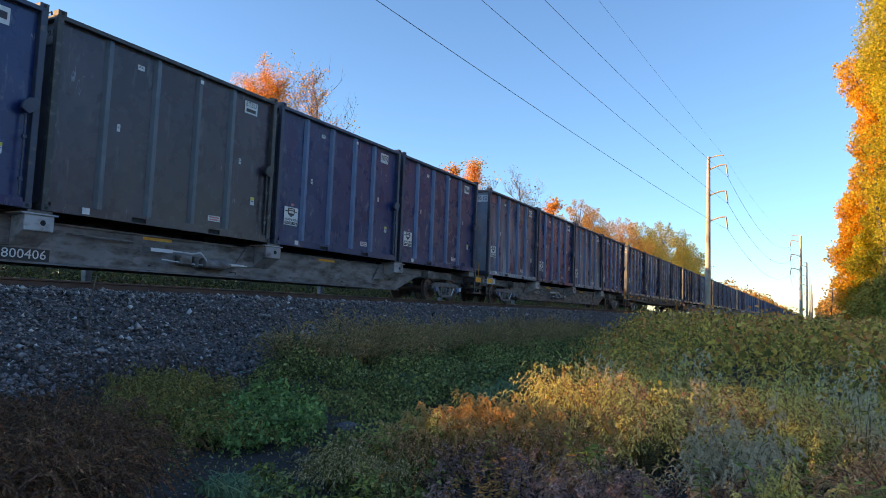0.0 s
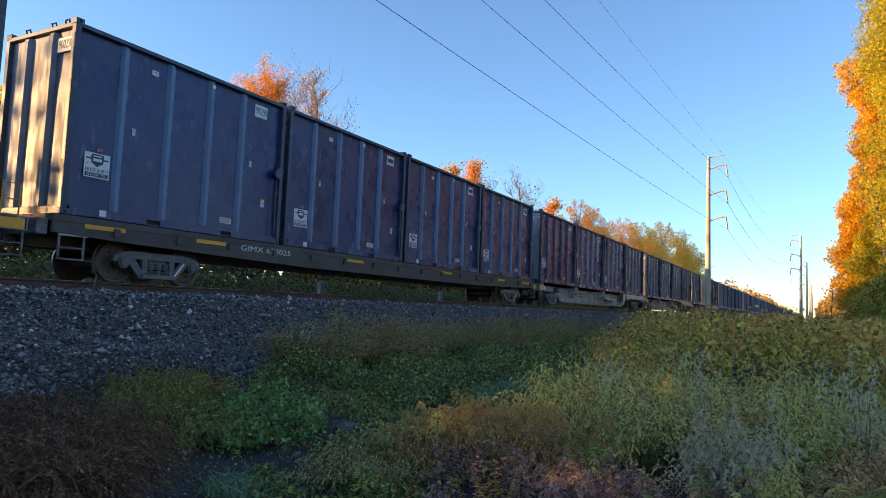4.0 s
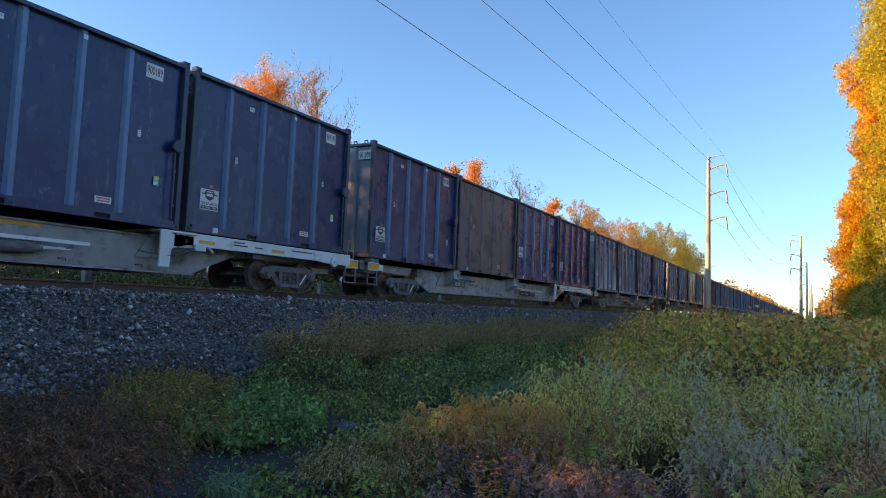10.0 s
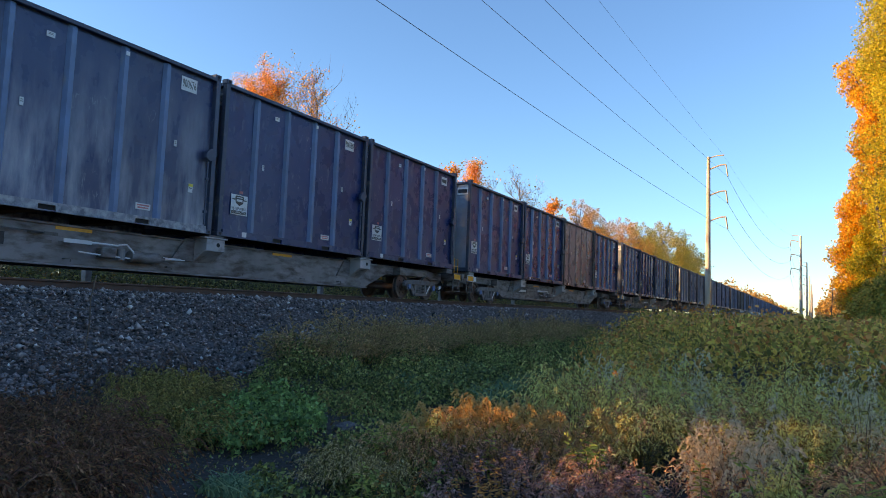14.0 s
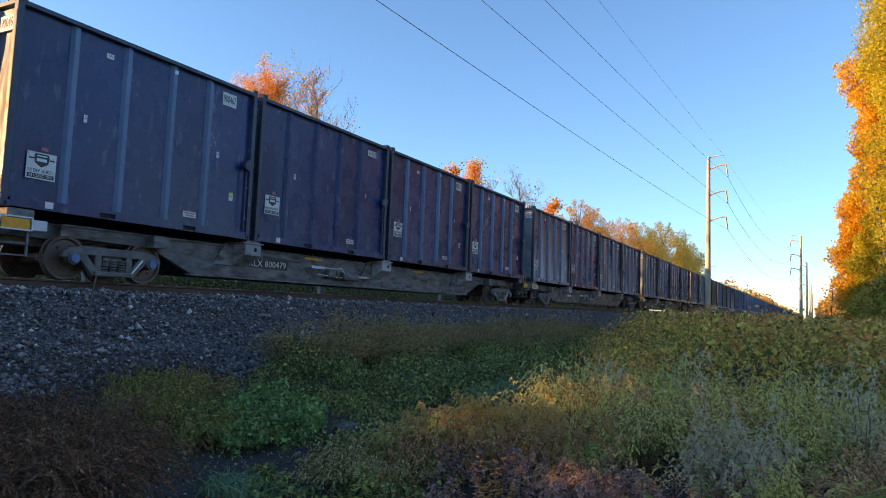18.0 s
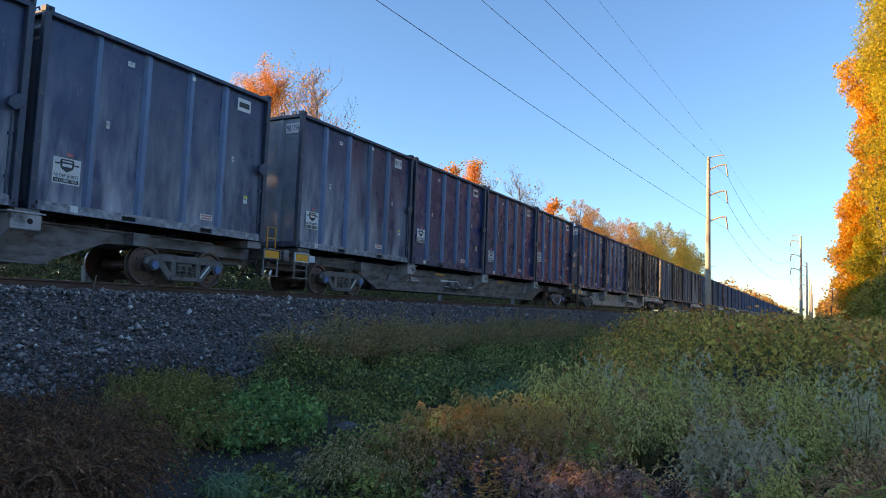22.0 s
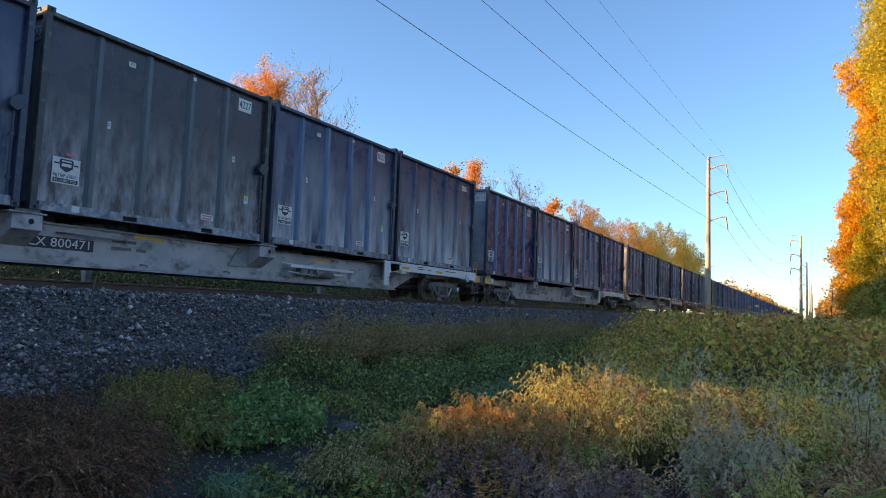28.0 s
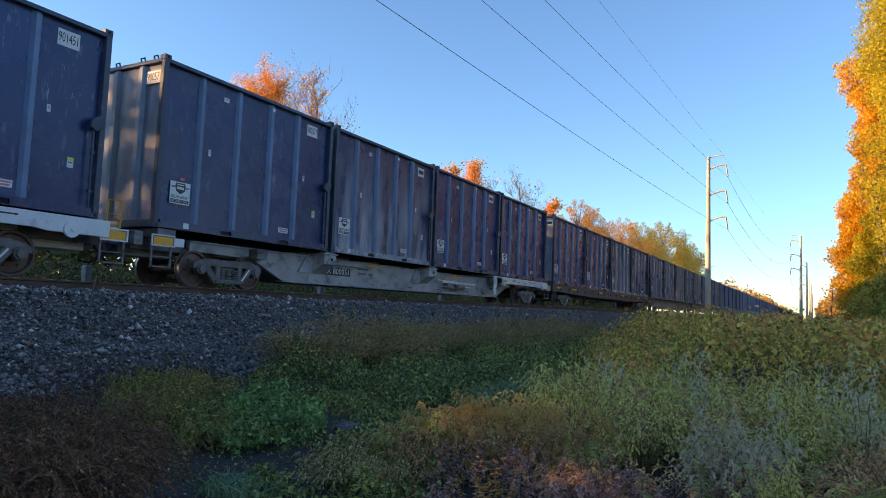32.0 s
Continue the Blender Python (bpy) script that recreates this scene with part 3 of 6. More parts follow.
def dented(y0, y1, z0, z1, x, depth, seed, ny=7, nz=10):
    """A pressed steel panel that bulges and dents a little."""
    r = np.random.default_rng(seed)
    ys, zs = np.linspace(y0, y1, ny), np.linspace(z0, z1, nz)
    Y, Z = np.meshgrid(ys, zs)
    D = np.zeros_like(Y)
    for _ in range(5):
        cy, cz, w = r.uniform(y0, y1), r.uniform(z0, z1), r.uniform(0.25, 0.7)
        D += r.normal(0, depth) * np.exp(-((Y - cy) ** 2 + ((Z - cz) * 0.6) ** 2) / w ** 2)
    edge = np.minimum(1, 6 * np.minimum((Y - y0), (y1 - Y)) / (y1 - y0)) * np.minimum(1, 8 * np.minimum(Z - z0, z1 - Z) / (z1 - z0))
    D = np.where(D > 0, np.minimum(D, 0.005), D)
    front = np.stack([x + D * edge, Y, Z], -1).reshape(-1, 3)
    i = (np.arange(nz - 1)[:, None] * ny + np.arange(ny - 1)[None]).ravel()
    f = np.stack([i, i + 1, i + ny + 1, i + ny], 1)
    back = np.stack([np.full_like(Y, x - 0.10), Y, Z], -1).reshape(-1, 3)
    n = ny * nz
    return np.concatenate([front, back]), np.concatenate([f, f[:, ::-1] + n])


def rib_solid(yc, x0, z0, z1, depth=0.085, w=0.21):
    """A folded stiffener with sloping flanks, cut away at its top."""
    s = Solid()
    a, b = w / 2, w / 2 - 0.055
    pts = []
    for z, d in ((z0, depth), (z1 - 0.10, depth), (z1, depth * 0.75)):
        pts += [(x0, yc - a, z), (x0 + d, yc - b, z), (x0 + d, yc + b, z), (x0, yc + a, z)]
    f = [(0, 1, 2, 3), (11, 10, 9, 8)]
    for k in (0, 4):
        f += [(k + i, k + (i + 1) % 4, k + 4 + (i + 1) % 4, k + 4 + i) for i in range(4)]
    return s.add(pts, f)


def shield_plate(root, y, z, w=0.575, h=0.52, leased=False):
    """The white operator's placard: a dark shield and bars, and its printed lines."""
    X = 1.22 - 0.118
    plate = part("placard", Solid().box(X, X + 0.006, y - w / 2, y + w / 2, z - h / 2, z + h / 2), label_white, root, "white printed placard with a dark shield")
    if leased:
        for i, t in enumerate(("LEASED TO", "BRIDGEWATER", "RESOURCES, INC.")):
            written(t, 0.065, ink, plate, (X + 0.008, y, z + 0.19 - i * 0.095), width=w * (0.6, 0.72, 0.86)[i])
        written("62 CUBIC YDS.", 0.075, ink, plate, (X + 0.008, y, z - 0.19), width=w * 0.86)
        return plate
    s = Solid()
    sh = [(-0.13, 0.235), (0.13, 0.235), (0.15, 0.17), (0.13, 0.05), (0.0, -0.025), (-0.13, 0.05), (-0.15, 0.17)]
    s.prism([(y + a, z + b) for a, b in sh], "x", X + 0.006, X + 0.009)
    for dy in (-0.2, 0.2):
        s.box(X + 0.006, X + 0.009, y + dy - 0.05, y + dy + 0.05, z + 0.12, z + 0.15)
    part("shield", s, ink, plate)
    part("shield_face", Solid().box(X + 0.009, X + 0.011, y - 0.10, y + 0.10, z + 0.085, z + 0.145).box(X + 0.009, X + 0.011, y - 0.10, y + 0.10, z + 0.18, z + 0.205), label_white, plate)
    written("NJ DEP #18571", 0.07, ink, plate, (X + 0.008, y, z - 0.10), width=w * 0.86)
    part("banner", Solid().box(X + 0.006, X + 0.008, y - w * 0.45, y + w * 0.45, z - 0.235, z - 0.155), ink, plate)
    written("62 CUBIC YDS.", 0.052, label_white, plate, (X + 0.0095, y, z - 0.195), width=w * 0.8)
    part("sticker", Solid().box(X, X + 0.006, y - 0.02, y + 0.11, z + 0.30, z + 0.37), label_red, plate, "small red sticker over the placard")
    return plate


def container(kind, seed):
    """A tall waste container: kind is navy, dusty, brown, brown_dusty, grey (flush sides) or plain (stencilled number)."""
    body = {"navy": paint_navy, "dusty": paint_navy_dusty, "brown": paint_brown, "brown_dusty": paint_brown_dusty, "grey": paint_grey, "plain": paint_navy, "plain_dusty": paint_navy_heavy, "heavy": paint_navy_heavy}[kind]
    fam = "brown" if "brown" in kind else "grey" if kind == "grey" else "navy"
    rib, fr = rib_paint[fam], frame_brown if fam != "navy" else frame_paint
    flush = kind == "grey"
    words = {"navy": "tall navy blue steel waste container with ribbed sides", "dusty": "tall navy blue steel waste container, sides streaked with pale dust",
             "brown": "tall brown-black steel waste container with blue-grey ribs", "brown_dusty": "brown-black steel waste container streaked with pale dust",
             "grey": "scuffed dark grey steel waste container with smooth patched sides", "plain": "plain navy steel waste container with a stencilled number",
             "plain_dusty": "plain navy steel waste container greyed by dust", "heavy": "tall navy blue steel waste container whitened by dust"}[kind]
    root = thing("waste_container", words, "container", "containers on the train")
    XP = 1.22 - (0.085 if flush else 0.125)
    cuts = [0.13] + [r for r in RIBS] + [CONT_L - 0.13]
    for i in range(5):
        v, f = dented(cuts[i], cuts[i + 1], 0.17, CONT_H - 0.125, XP, 0.020 + 0.012 * flush, seed * 10 + i)
        part("side_panel", raw_mesh("side_panel", v, f, body, True), body, root)
    for yc in RIBS:
        part("side_rib", rib_solid(yc, XP - 0.002, 0.17, CONT_H - 0.145, 0.03 if flush else 0.085, 0.26 if flush else 0.21), body if flush or "plain" in kind else rib, root)
    far = Solid().box(-1.14, -1.10, 0.1, CONT_L - 0.1, 0.17, CONT_H - 0.125)
    for yc in RIBS:
        far.box(-1.2, -1.13, yc - 0.1, yc + 0.1, 0.17, CONT_H - 0.145)
    part("side_wall", far, body, root)
    # the end towards the engine, three sheets between two posts, in the sky-brightened colour
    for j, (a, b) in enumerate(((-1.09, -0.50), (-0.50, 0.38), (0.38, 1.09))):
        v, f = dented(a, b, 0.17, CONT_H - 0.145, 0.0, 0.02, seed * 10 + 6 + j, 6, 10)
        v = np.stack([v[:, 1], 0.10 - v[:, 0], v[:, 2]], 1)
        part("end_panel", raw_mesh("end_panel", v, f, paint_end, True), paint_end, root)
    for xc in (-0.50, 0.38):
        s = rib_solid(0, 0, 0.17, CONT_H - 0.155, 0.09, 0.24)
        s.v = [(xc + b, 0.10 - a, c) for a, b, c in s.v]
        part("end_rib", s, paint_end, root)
    # the door end
    door = part("door", Solid().box(-1.09, 1.09, CONT_L - 0.12, CONT_L - 0.06, 0.17, CONT_H - 0.145), body, root)
    for xc in (-0.5, 0.4):
        part("lock_bar", Solid().bar((xc, CONT_L - 0.04, 0.25), (xc, CONT_L - 0.04, 3.6), 0.02), fr, door)
    for x in (-1.22, 1.22 - 0.13):
        for y, ww in ((0, 0.13), (CONT_L - 0.13, 0.13)):
            part("corner_post", Solid().box(x, x + 0.13, y, y + ww, 0.12, CONT_H - 0.085), fr, root, bevel=0.008)
    for x in (-1.22, 1.10):
        part("top_rail", Solid().box(x, x + 0.12, 0.1, CONT_L - 0.1, CONT_H - 0.14, CONT_H - 0.05), fr, root, bevel=0.008)
    for x in (-0.55, 0.35, 0.80):
        part("lid_hook", Solid().rod([(x, 0.05, CONT_H - 0.06), (x, 0.02, CONT_H + 0.03), (x + 0.09, 0.05, CONT_H + 0.05), (x + 0.12, 0.06, CONT_H - 0.06)], 0.022, 6), fr, root)
    for y in (0.0, CONT_L - 0.12):
        part("end_rail", Solid().box(-1.1, 1.1, y, y + 0.12, CONT_H - 0.14, CONT_H - 0.05), fr, root, bevel=0.008)
        part("end_sill", Solid().box(-1.1, 1.1, y, y + 0.12, 0.01, 0.17), fr, root, bevel=0.008)
    for x in (-1.22, 1.10):
        low, high, end = 0.012, 0.19, CONT_L - 0.17
        prof = [(0.17, high), (0.17, low)]
        for y in (1.97, 4.10):
            prof += [(y, low), (y, 0.133), (y + 0.36, 0.133), (y + 0.36, low)]
        s = Solid().prism(prof + [(end, low), (end, high)], "x", x, x + 0.12)
        part("bottom_rail", s, {"dusty": rail_dusty, "brown_dusty": rail_dusty, "plain_dusty": rail_dusty, "heavy": rail_dusty}.get(kind, body), root)
    for y in (1.97, 4.10):
        part("fork_pocket", Solid().box(-1.19, 1.18, y + 0.003, y + 0.357, 0.035, 0.131), hole_dark, root)
        part("pocket_sill", Solid().box(1.102, 1.218, y + 0.003, y + 0.357, 0.012, 0.033), body, root)
    for x in (-1.22, 1.22 - 0.178):
        for y in (-0.004, CONT_L - 0.174):
            for z in (0.0, CONT_H - 0.085):
                s = Solid().box(x - 0.003, x + 0.181, y, y + 0.178, z, z + 0.12)
                c = part("corner_casting", s, fr, root, bevel=0.008)
                if x > 0:
                    part("casting_hole", Solid().box(x + 0.180, x + 0.184, y + 0.06, y + 0.12, z + 0.03, z + 0.09), hole_dark, c)
    part("lid", Solid().box(-1.1, 1.1, 0.1, CONT_L - 0.1, CONT_H - 0.16, CONT_H - 0.06), fr, root)
    for y in (0.35, 0.62):
        part("lid_latch", Solid().box(-0.1, 0.08, y, y + 0.12, CONT_H - 0.06, CONT_H - 0.02).bar((-0.16, y + 0.06, CONT_H - 0.01), (0.16, y + 0.06, CONT_H - 0.01), 0.022), fr, root)
    # hinge lug and lock rod by the door post
    lug = Solid().prism([(5.86, 1.84), (6.00, 1.76), (6.12, 1.84), (6.20, 1.96), (6.12, 2.10), (6.00, 2.08), (5.88, 1.98)], "x", 1.20, 1.30)
    part("hinge_lug", lug, fr, root, bevel=0.012)
    part("lock_rod", Solid().bar((1.23, 5.98, 0.22), (1.23, 5.98, 1.8), 0.022).box(1.2, 1.26, 5.94, 6.02, 0.5, 0.56).box(1.2, 1.26, 5.94, 6.02, 1.3, 1.36), fr, root)
    # stickers
    X = XP + 0.004
    pl = kind.startswith("plain") or flush
    for (y, z, w, h, mm) in ((1.56, 2.01, 0.075, 0.16, label_white), (5.09, 2.02, 0.075, 0.15, label_white)) + (() if pl else ((2.00, 3.47, 0.17, 0.11, label_white), (5.61, 1.05, 0.13, 0.21, label_white))):
        st = part("sticker", Solid().box(X, X + 0.012, y - w / 2, y + w / 2, z - h / 2, z + h / 2), mm, root)
        part("print", Solid().box(X + 0.012, X + 0.0135, y - w * 0.32, y + w * 0.32, z - h * 0.05, z + h * 0.05).box(X + 0.012, X + 0.0135, y - w * 0.3, y + w * 0.25, z + h * 0.2, z + h * 0.28), ink, st)
    if not pl:
        part("sticker", Solid().box(X + 0.012, X + 0.018, 5.545, 5.675, 1.085, 1.15), label_yellow, root, "yellow band on a white sticker")
    st = part("sticker", Solid().box(X, X + 0.012, 4.16, 4.54, 0.35, 0.49), label_white, root, "white sticker with two red lines")
    part("print", Solid().box(X + 0.012, X + 0.0135, 4.19, 4.51, 0.43, 0.465).box(X + 0.012, X + 0.0135, 4.21, 4.49, 0.375, 0.41), label_red, st)
    part("sticker", Solid().box(1.221, 1.226, 0.82, 0.98, 0.05, 0.18), label_white, root)
    if not pl:
        part("sticker", Solid().box(1.186, 1.194, RIBS[2] - 0.04, RIBS[2] + 0.05, CONT_H - 0.34, CONT_H - 0.25), label_white, root, "small worn sticker on a rib")
    return root


# ---- flat cars ----
def wheelset_mesh():
    """Two dished wheels on an axle, about the axle's middle."""
    s = Solid()
    seg = 28
    for side in (-1, 1):
        prof = [(0.80, 0.10), (0.80, 0.13), (0.765, 0.16), (0.745, 0.36), (0.80, 0.395), (0.80, 0.447), (0.70, 0.457), (0.69, 0.482), (0.668, 0.478), (0.67, 0.37), (0.715, 0.34), (0.715, 0.16), (0.66, 0.12), (0.66, 0.10)]
        verts, faces = [], []
        for i in range(seg):
            c, d = math.cos(math.tau * i / seg), math.sin(math.tau * i / seg)
            verts += [(side * x, r * c, r * d) for x, r in prof]
        k = len(prof)
        for i in range(seg):
            for j in range(k):
                a, b = i * k + j, i * k + (j + 1) % k
                c2, d2 = ((i + 1) % seg) * k + (j + 1) % k, ((i + 1) % seg) * k + j
                s.add([], [])
                faces.append((a, b, c2, d2))
        o = len(s.v)
        s.v += verts
        s.f += [tuple(q + o for q in f) for f in faces]
        s.mi += [1 if (j % k) == 5 else 0 for j in range(len(faces))]
        for a in range(6):
            c, d = math.cos(math.tau * a / 6), math.sin(math.tau * a / 6)
            s.box(side * 0.775 - 0.02, side * 0.775 + 0.02, 0.25 * c - 0.02, 0.25 * c + 0.02, 0.25 * d - 0.02, 0.25 * d + 0.02)
    s.bar((-0.98, 0, 0), (0.98, 0, 0), 0.085, 12)
    s.bar((-0.8, 0, 0), (0.8, 0, 0), 0.11, 12)
    return s.mesh("wheelset", [wheel_steel, tread_steel])


def side_frame_solid(x0, x1):
    """A cast truck side: an arched beam over two axle boxes with a sprung window between."""
    s = Solid()
    top = [(-1.16, 0.46), (-1.15, 0.58), (-1.00, 0.665), (-0.70, 0.715), (0.70, 0.715), (1.00, 0.665), (1.15, 0.58), (1.16, 0.46), (0.80, 0.46), (0.64, 0.54), (-0.64, 0.54), (-0.80, 0.46)]
    s.prism(top, "x", x0, x1)
    for sg in (-1, 1):
        s.prism([(sg * 0.29, 0.56), (sg * 0.44, 0.56), (sg * 0.44, 0.25), (sg * 0.29, 0.20)], "x", x0, x1)
        s.prism([(sg * 0.86, 0.52), (sg * 0.64, 0.56), (sg * 0.33, 0.18), (sg * 0.48, 0.12)], "x", x0, x1)
    s.prism([(-0.46, 0.12), (0.46, 0.12), (0.46, 0.22), (-0.46, 0.22)], "x", x0 - 0.05, x1 + 0.05)
    return s


WHEELSET, WHEELBASE = wheelset_mesh(), 1.84


def truck(parent, y, caps=truck_steel):
    """A two-axle truck; returns its wheelsets."""
    t = part("truck", Solid().box(-1.0, 1.0, -0.22, 0.22, 0.36, 0.62).box(-0.35, 0.35, -0.3, 0.3, 0.62, 0.82), truck_steel, parent, "rusty cast steel truck")
    t.matrix_basis = pose(0, y, 0)
    for x0, x1 in ((-1.06, -0.94), (0.94, 1.06)):
        part("side_frame", side_frame_solid(x0, x1), truck_steel, t, bevel=0.015)
        if x0 > 0:
            part("stencil", Solid().prism([(0.40, 0.20), (0.44, 0.19), (0.72, 0.52), (0.68, 0.53)], "x", x1 + 0.0005, x1 + 0.004), label_white, t, "white stencil line")
        for yy in (-0.2, 0.0, 0.2):
            sp = Solid()
            for k in range(5):
                z = 0.225 + k * 0.055
                sp.bar(((x0 + x1) / 2, yy, z), ((x0 + x1) / 2, yy, z + 0.032), 0.085, 10)
            part("spring", sp, truck_steel, t)
        for sg in (-1, 1):
            s = Solid().bar((x0 - 0.02, sg * WHEELBASE / 2, 0.455), (x1 + 0.03, sg * WHEELBASE / 2, 0.455), 0.135, 14)
            part("bearing", s, truck_steel, t)
            xc = 1.09 if x0 > 0 else -1.09
            part("bearing_cap", Solid().bar((xc - 0.03, sg * WHEELBASE / 2, 0.455), (xc + 0.045, sg * WHEELBASE / 2, 0.455), 0.095, 12), caps, t)
    part("brake_beam", Solid().box(-0.9, 0.9, -0.5, -0.42, 0.34, 0.44).box(-0.9, 0.9, 0.42, 0.5, 0.34, 0.44), truck_steel, t)
    out = []
    for sg in (-1, 1):
        w = part("wheelset", WHEELSET, wheel_steel, t, "steel wheels on an axle")
        w.matrix_basis = pose(0, sg * WHEELBASE / 2, 0.457)
        out.append(w)
    return out


AXLES = (2.34, 23.03)


def end_fittings(root, y, sg, silver):
    """Coupler, end beam, reflector, steps and rail at one end of a car. sg: -1 the leading end, 1 the trailing."""
    m = car_silver if silver else car_grey
    part("end_beam", Solid().box(-1.16, 1.16, min(y, y + sg * 0.22), max(y, y + sg * 0.22), 0.86, 1.17), m, root, bevel=0.01)
    part("coupler", Solid().box(-0.10, 0.10, min(y, y + sg * 0.62), max(y, y + sg * 0.62), 0.74, 0.92).box(-0.17, 0.17, min(y + sg * 0.55, y + sg * 0.80), max(y + sg * 0.55, y + sg * 0.80), 0.68, 0.98), truck_steel, root, bevel=0.02)
    ya, yb = (25.5, 26.05) if sg > 0 else (0.42, -0.10)
    part("reflector", Solid().box(1.185, 1.20, min(ya, yb), max(ya, yb), 0.90, 1.10), reflector, root, "amber reflector plate", bevel=0.004)
    fr = Solid()
    for z in (0.89, 1.13):
        fr.box(1.17, 1.21, min(ya, yb) - 0.05, max(ya, yb) + 0.05, z - 0.014, z + 0.014)
    for q in (min(ya, yb) - 0.04, max(ya, yb) + 0.04):
        fr.box(1.17, 1.21, q - 0.014, q + 0.014, 0.89, 1.13)
    part("reflector_frame", fr, car_silver if sg < 0 else m, root)
    if sg < 0:
        part("end_box", Solid().box(1.02, 1.19, 0.46, 0.76, 0.90, 1.10), car_silver, root, "small pale box by the reflector", bevel=0.01)
    st = Solid()
    for yy in (ya, yb):
        st.box(1.12, 1.16, yy - 0.02, yy + 0.02, 0.40, 0.90)
    st.box(1.08, 1.20, min(ya, yb), max(ya, yb), 0.40, 0.43).box(1.1, 1.16, min(ya, yb), max(ya, yb), 0.63, 0.655)
    part("step", st, car_grey, root)
    part("air_hose", Solid().rod([(0.35, y + sg * 0.2, 0.8), (0.36, y + sg * 0.42, 0.55), (0.3, y + sg * 0.65, 0.42), (0.2, y + sg * 0.85, 0.46)], 0.026), rubber, root)
    part("end_sill", Solid().box(-0.32, 0.32, min(y - sg * 1.6, y), max(y - sg * 1.6, y), 0.66, 1.14), m, root, bevel=0.01)


def flat_car(kind):
    """A skeleton container car: 'grey', 'silver' (its trailing end has a bright platform) or 'deck' (old brown deck car)."""
    words = {"grey": "grey skeleton container car with a deep side girder", "silver": "grey container car with a bright silver brake platform", "deck": "old brown-black flat deck car with amber reflectors"}[kind]
    root = thing("flat_car", words, "railway car", "cars of the train")
    L = CAR_L
    body = car_pale if kind == "silver" else car_grey
    if kind == "deck":
        part("deck", Solid().box(-1.24, 1.24, -0.30, L + 0.30, 1.14, 1.285), car_brown, root, bevel=0.012)
        for x in (-1.24, 1.16):
            part("side_sill", Solid().prism([(-0.3, 1.14), (L + 0.3, 1.14), (L + 0.3, 0.92), (L - 1.2, 0.86), (L - 7.0, 0.74), (7.0, 0.74), (1.2, 0.86), (-0.3, 0.92)], "x", x, x + 0.08), car_brown, root)
        part("center_sill", Solid().box(-0.35, 0.35, -0.3, L + 0.3, 0.66, 1.14), car_brown, root)
        for y in (0.35, 3.2, 9.2, 15.4, 21.0, 24.05):
            part("reflector", Solid().box(1.242, 1.25, y, y + 0.93, 1.06, 1.15), reflector, root, "amber reflector strip")
        for y in np.arange(1.0, L, 1.6):
            part("stake_pocket", Solid().box(1.242, 1.30, y, y + 0.14, 0.96, 1.12), car_brown, root)
        stand = part("brake_stand", Solid().prism([(L + 0.16, 1.28), (L + 0.29, 1.28), (L + 0.42, 2.0), (L + 0.36, 2.22), (L + 0.18, 2.24), (L + 0.12, 1.9)], "x", 0.90, 1.18), rubber, root, "black brake stand at the car's end", bevel=0.02)
        part("crank", Solid().rod([(1.1, L + 0.38, 2.05), (1.14, L + 0.50, 2.08), (1.14, L + 0.64, 2.05), (1.14, L + 0.66, 2.12)], 0.016), rubber, stand)
        part("hose", Solid().rod([(1.05, L + 0.1, 2.1), (1.13, L + 0.02, 1.95), (1.14, L + 0.06, 1.5), (1.08, L + 0.1, 1.28)], 0.022), rubber, stand)
    else:
        for x in (-0.75, 0.61):
            g = [(1.3, 1.10), (L - 1.3, 1.10), (L - 1.3, 0.88), (21.1, 0.84), (19.8, 0.33), (4.65, 0.33), (3.45, 0.84), (1.3, 0.88)]
            part("side_girder", Solid().prism(g, "x", x, x + 0.14), body, root, bevel=0.01)
            part("girder_flange", Solid().box(x - 0.05, x + 0.19, 4.62, 19.85, 0.29, 0.33).box(x - 0.05, x + 0.19, 1.3, L - 1.3, 1.10, 1.14), body, root)
        part("center_sill", Solid().box(-0.55, 0.55, -0.2, L + 0.2, 0.82, 1.12), car_grey, root)
        for y in (PITCH - 0.19, 2 * PITCH - 0.19, 3 * PITCH - 0.19):
            for sg in (-1, 1):
                s = Solid().prism([(sg * 0.7, 0.58), (sg * 0.7, 1.20), (sg * 1.22, 1.20), (sg * 1.22, 0.90), (sg * 1.14, 0.87)], "y", y - 0.28, y + 0.30)
                b = part("container_bracket", s, car_pale, root, bevel=0.012)
                if sg > 0:
                    part("bracket_plate", Solid().box(0.7, 1.25, y - 0.36, y + 0.36, 1.203, 1.235), car_pale, b, bevel=0.004)
                    part("seat_pad", Solid().box(1.0, 1.2, y - 0.22, y + 0.26, 1.235, 1.292), truck_steel, b)
                    part("bracket_hole", Solid().bar((1.221, y + 0.08, 1.06), (1.225, y + 0.08, 1.06), 0.055, 12), hole_dark, b)
                    part("gusset", Solid().prism([(y - 0.95, 0.62), (y - 0.28, 0.62), (y - 0.28, 1.18), (y - 0.55, 1.18)], "x", 0.753, 0.80), body, b)
        for y in (0.25, L - 0.25):
            part("end_bolster", Solid().box(-1.18, 1.18, y - 0.25, y + 0.25, 1.10, 1.285), car_grey, root, bevel=0.01)
        for y in (3.5, L - 3.6):
            part("body_bolster", Solid().box(-1.05, 1.05, y - 0.2, y + 0.2, 0.84, 1.12), car_grey, root)
        # brake gear on the girder
        by = 10.5 if kind == "grey" else 15.05
        part("brake_cylinder", Solid().bar((0.93, by, 0.60), (0.93, by + 0.75, 0.60), 0.125, 16).bar((0.93, by + 0.75, 0.60), (0.93, by + 0.9, 0.60), 0.07, 12), car_grey, root, "dull grey brake cylinder")
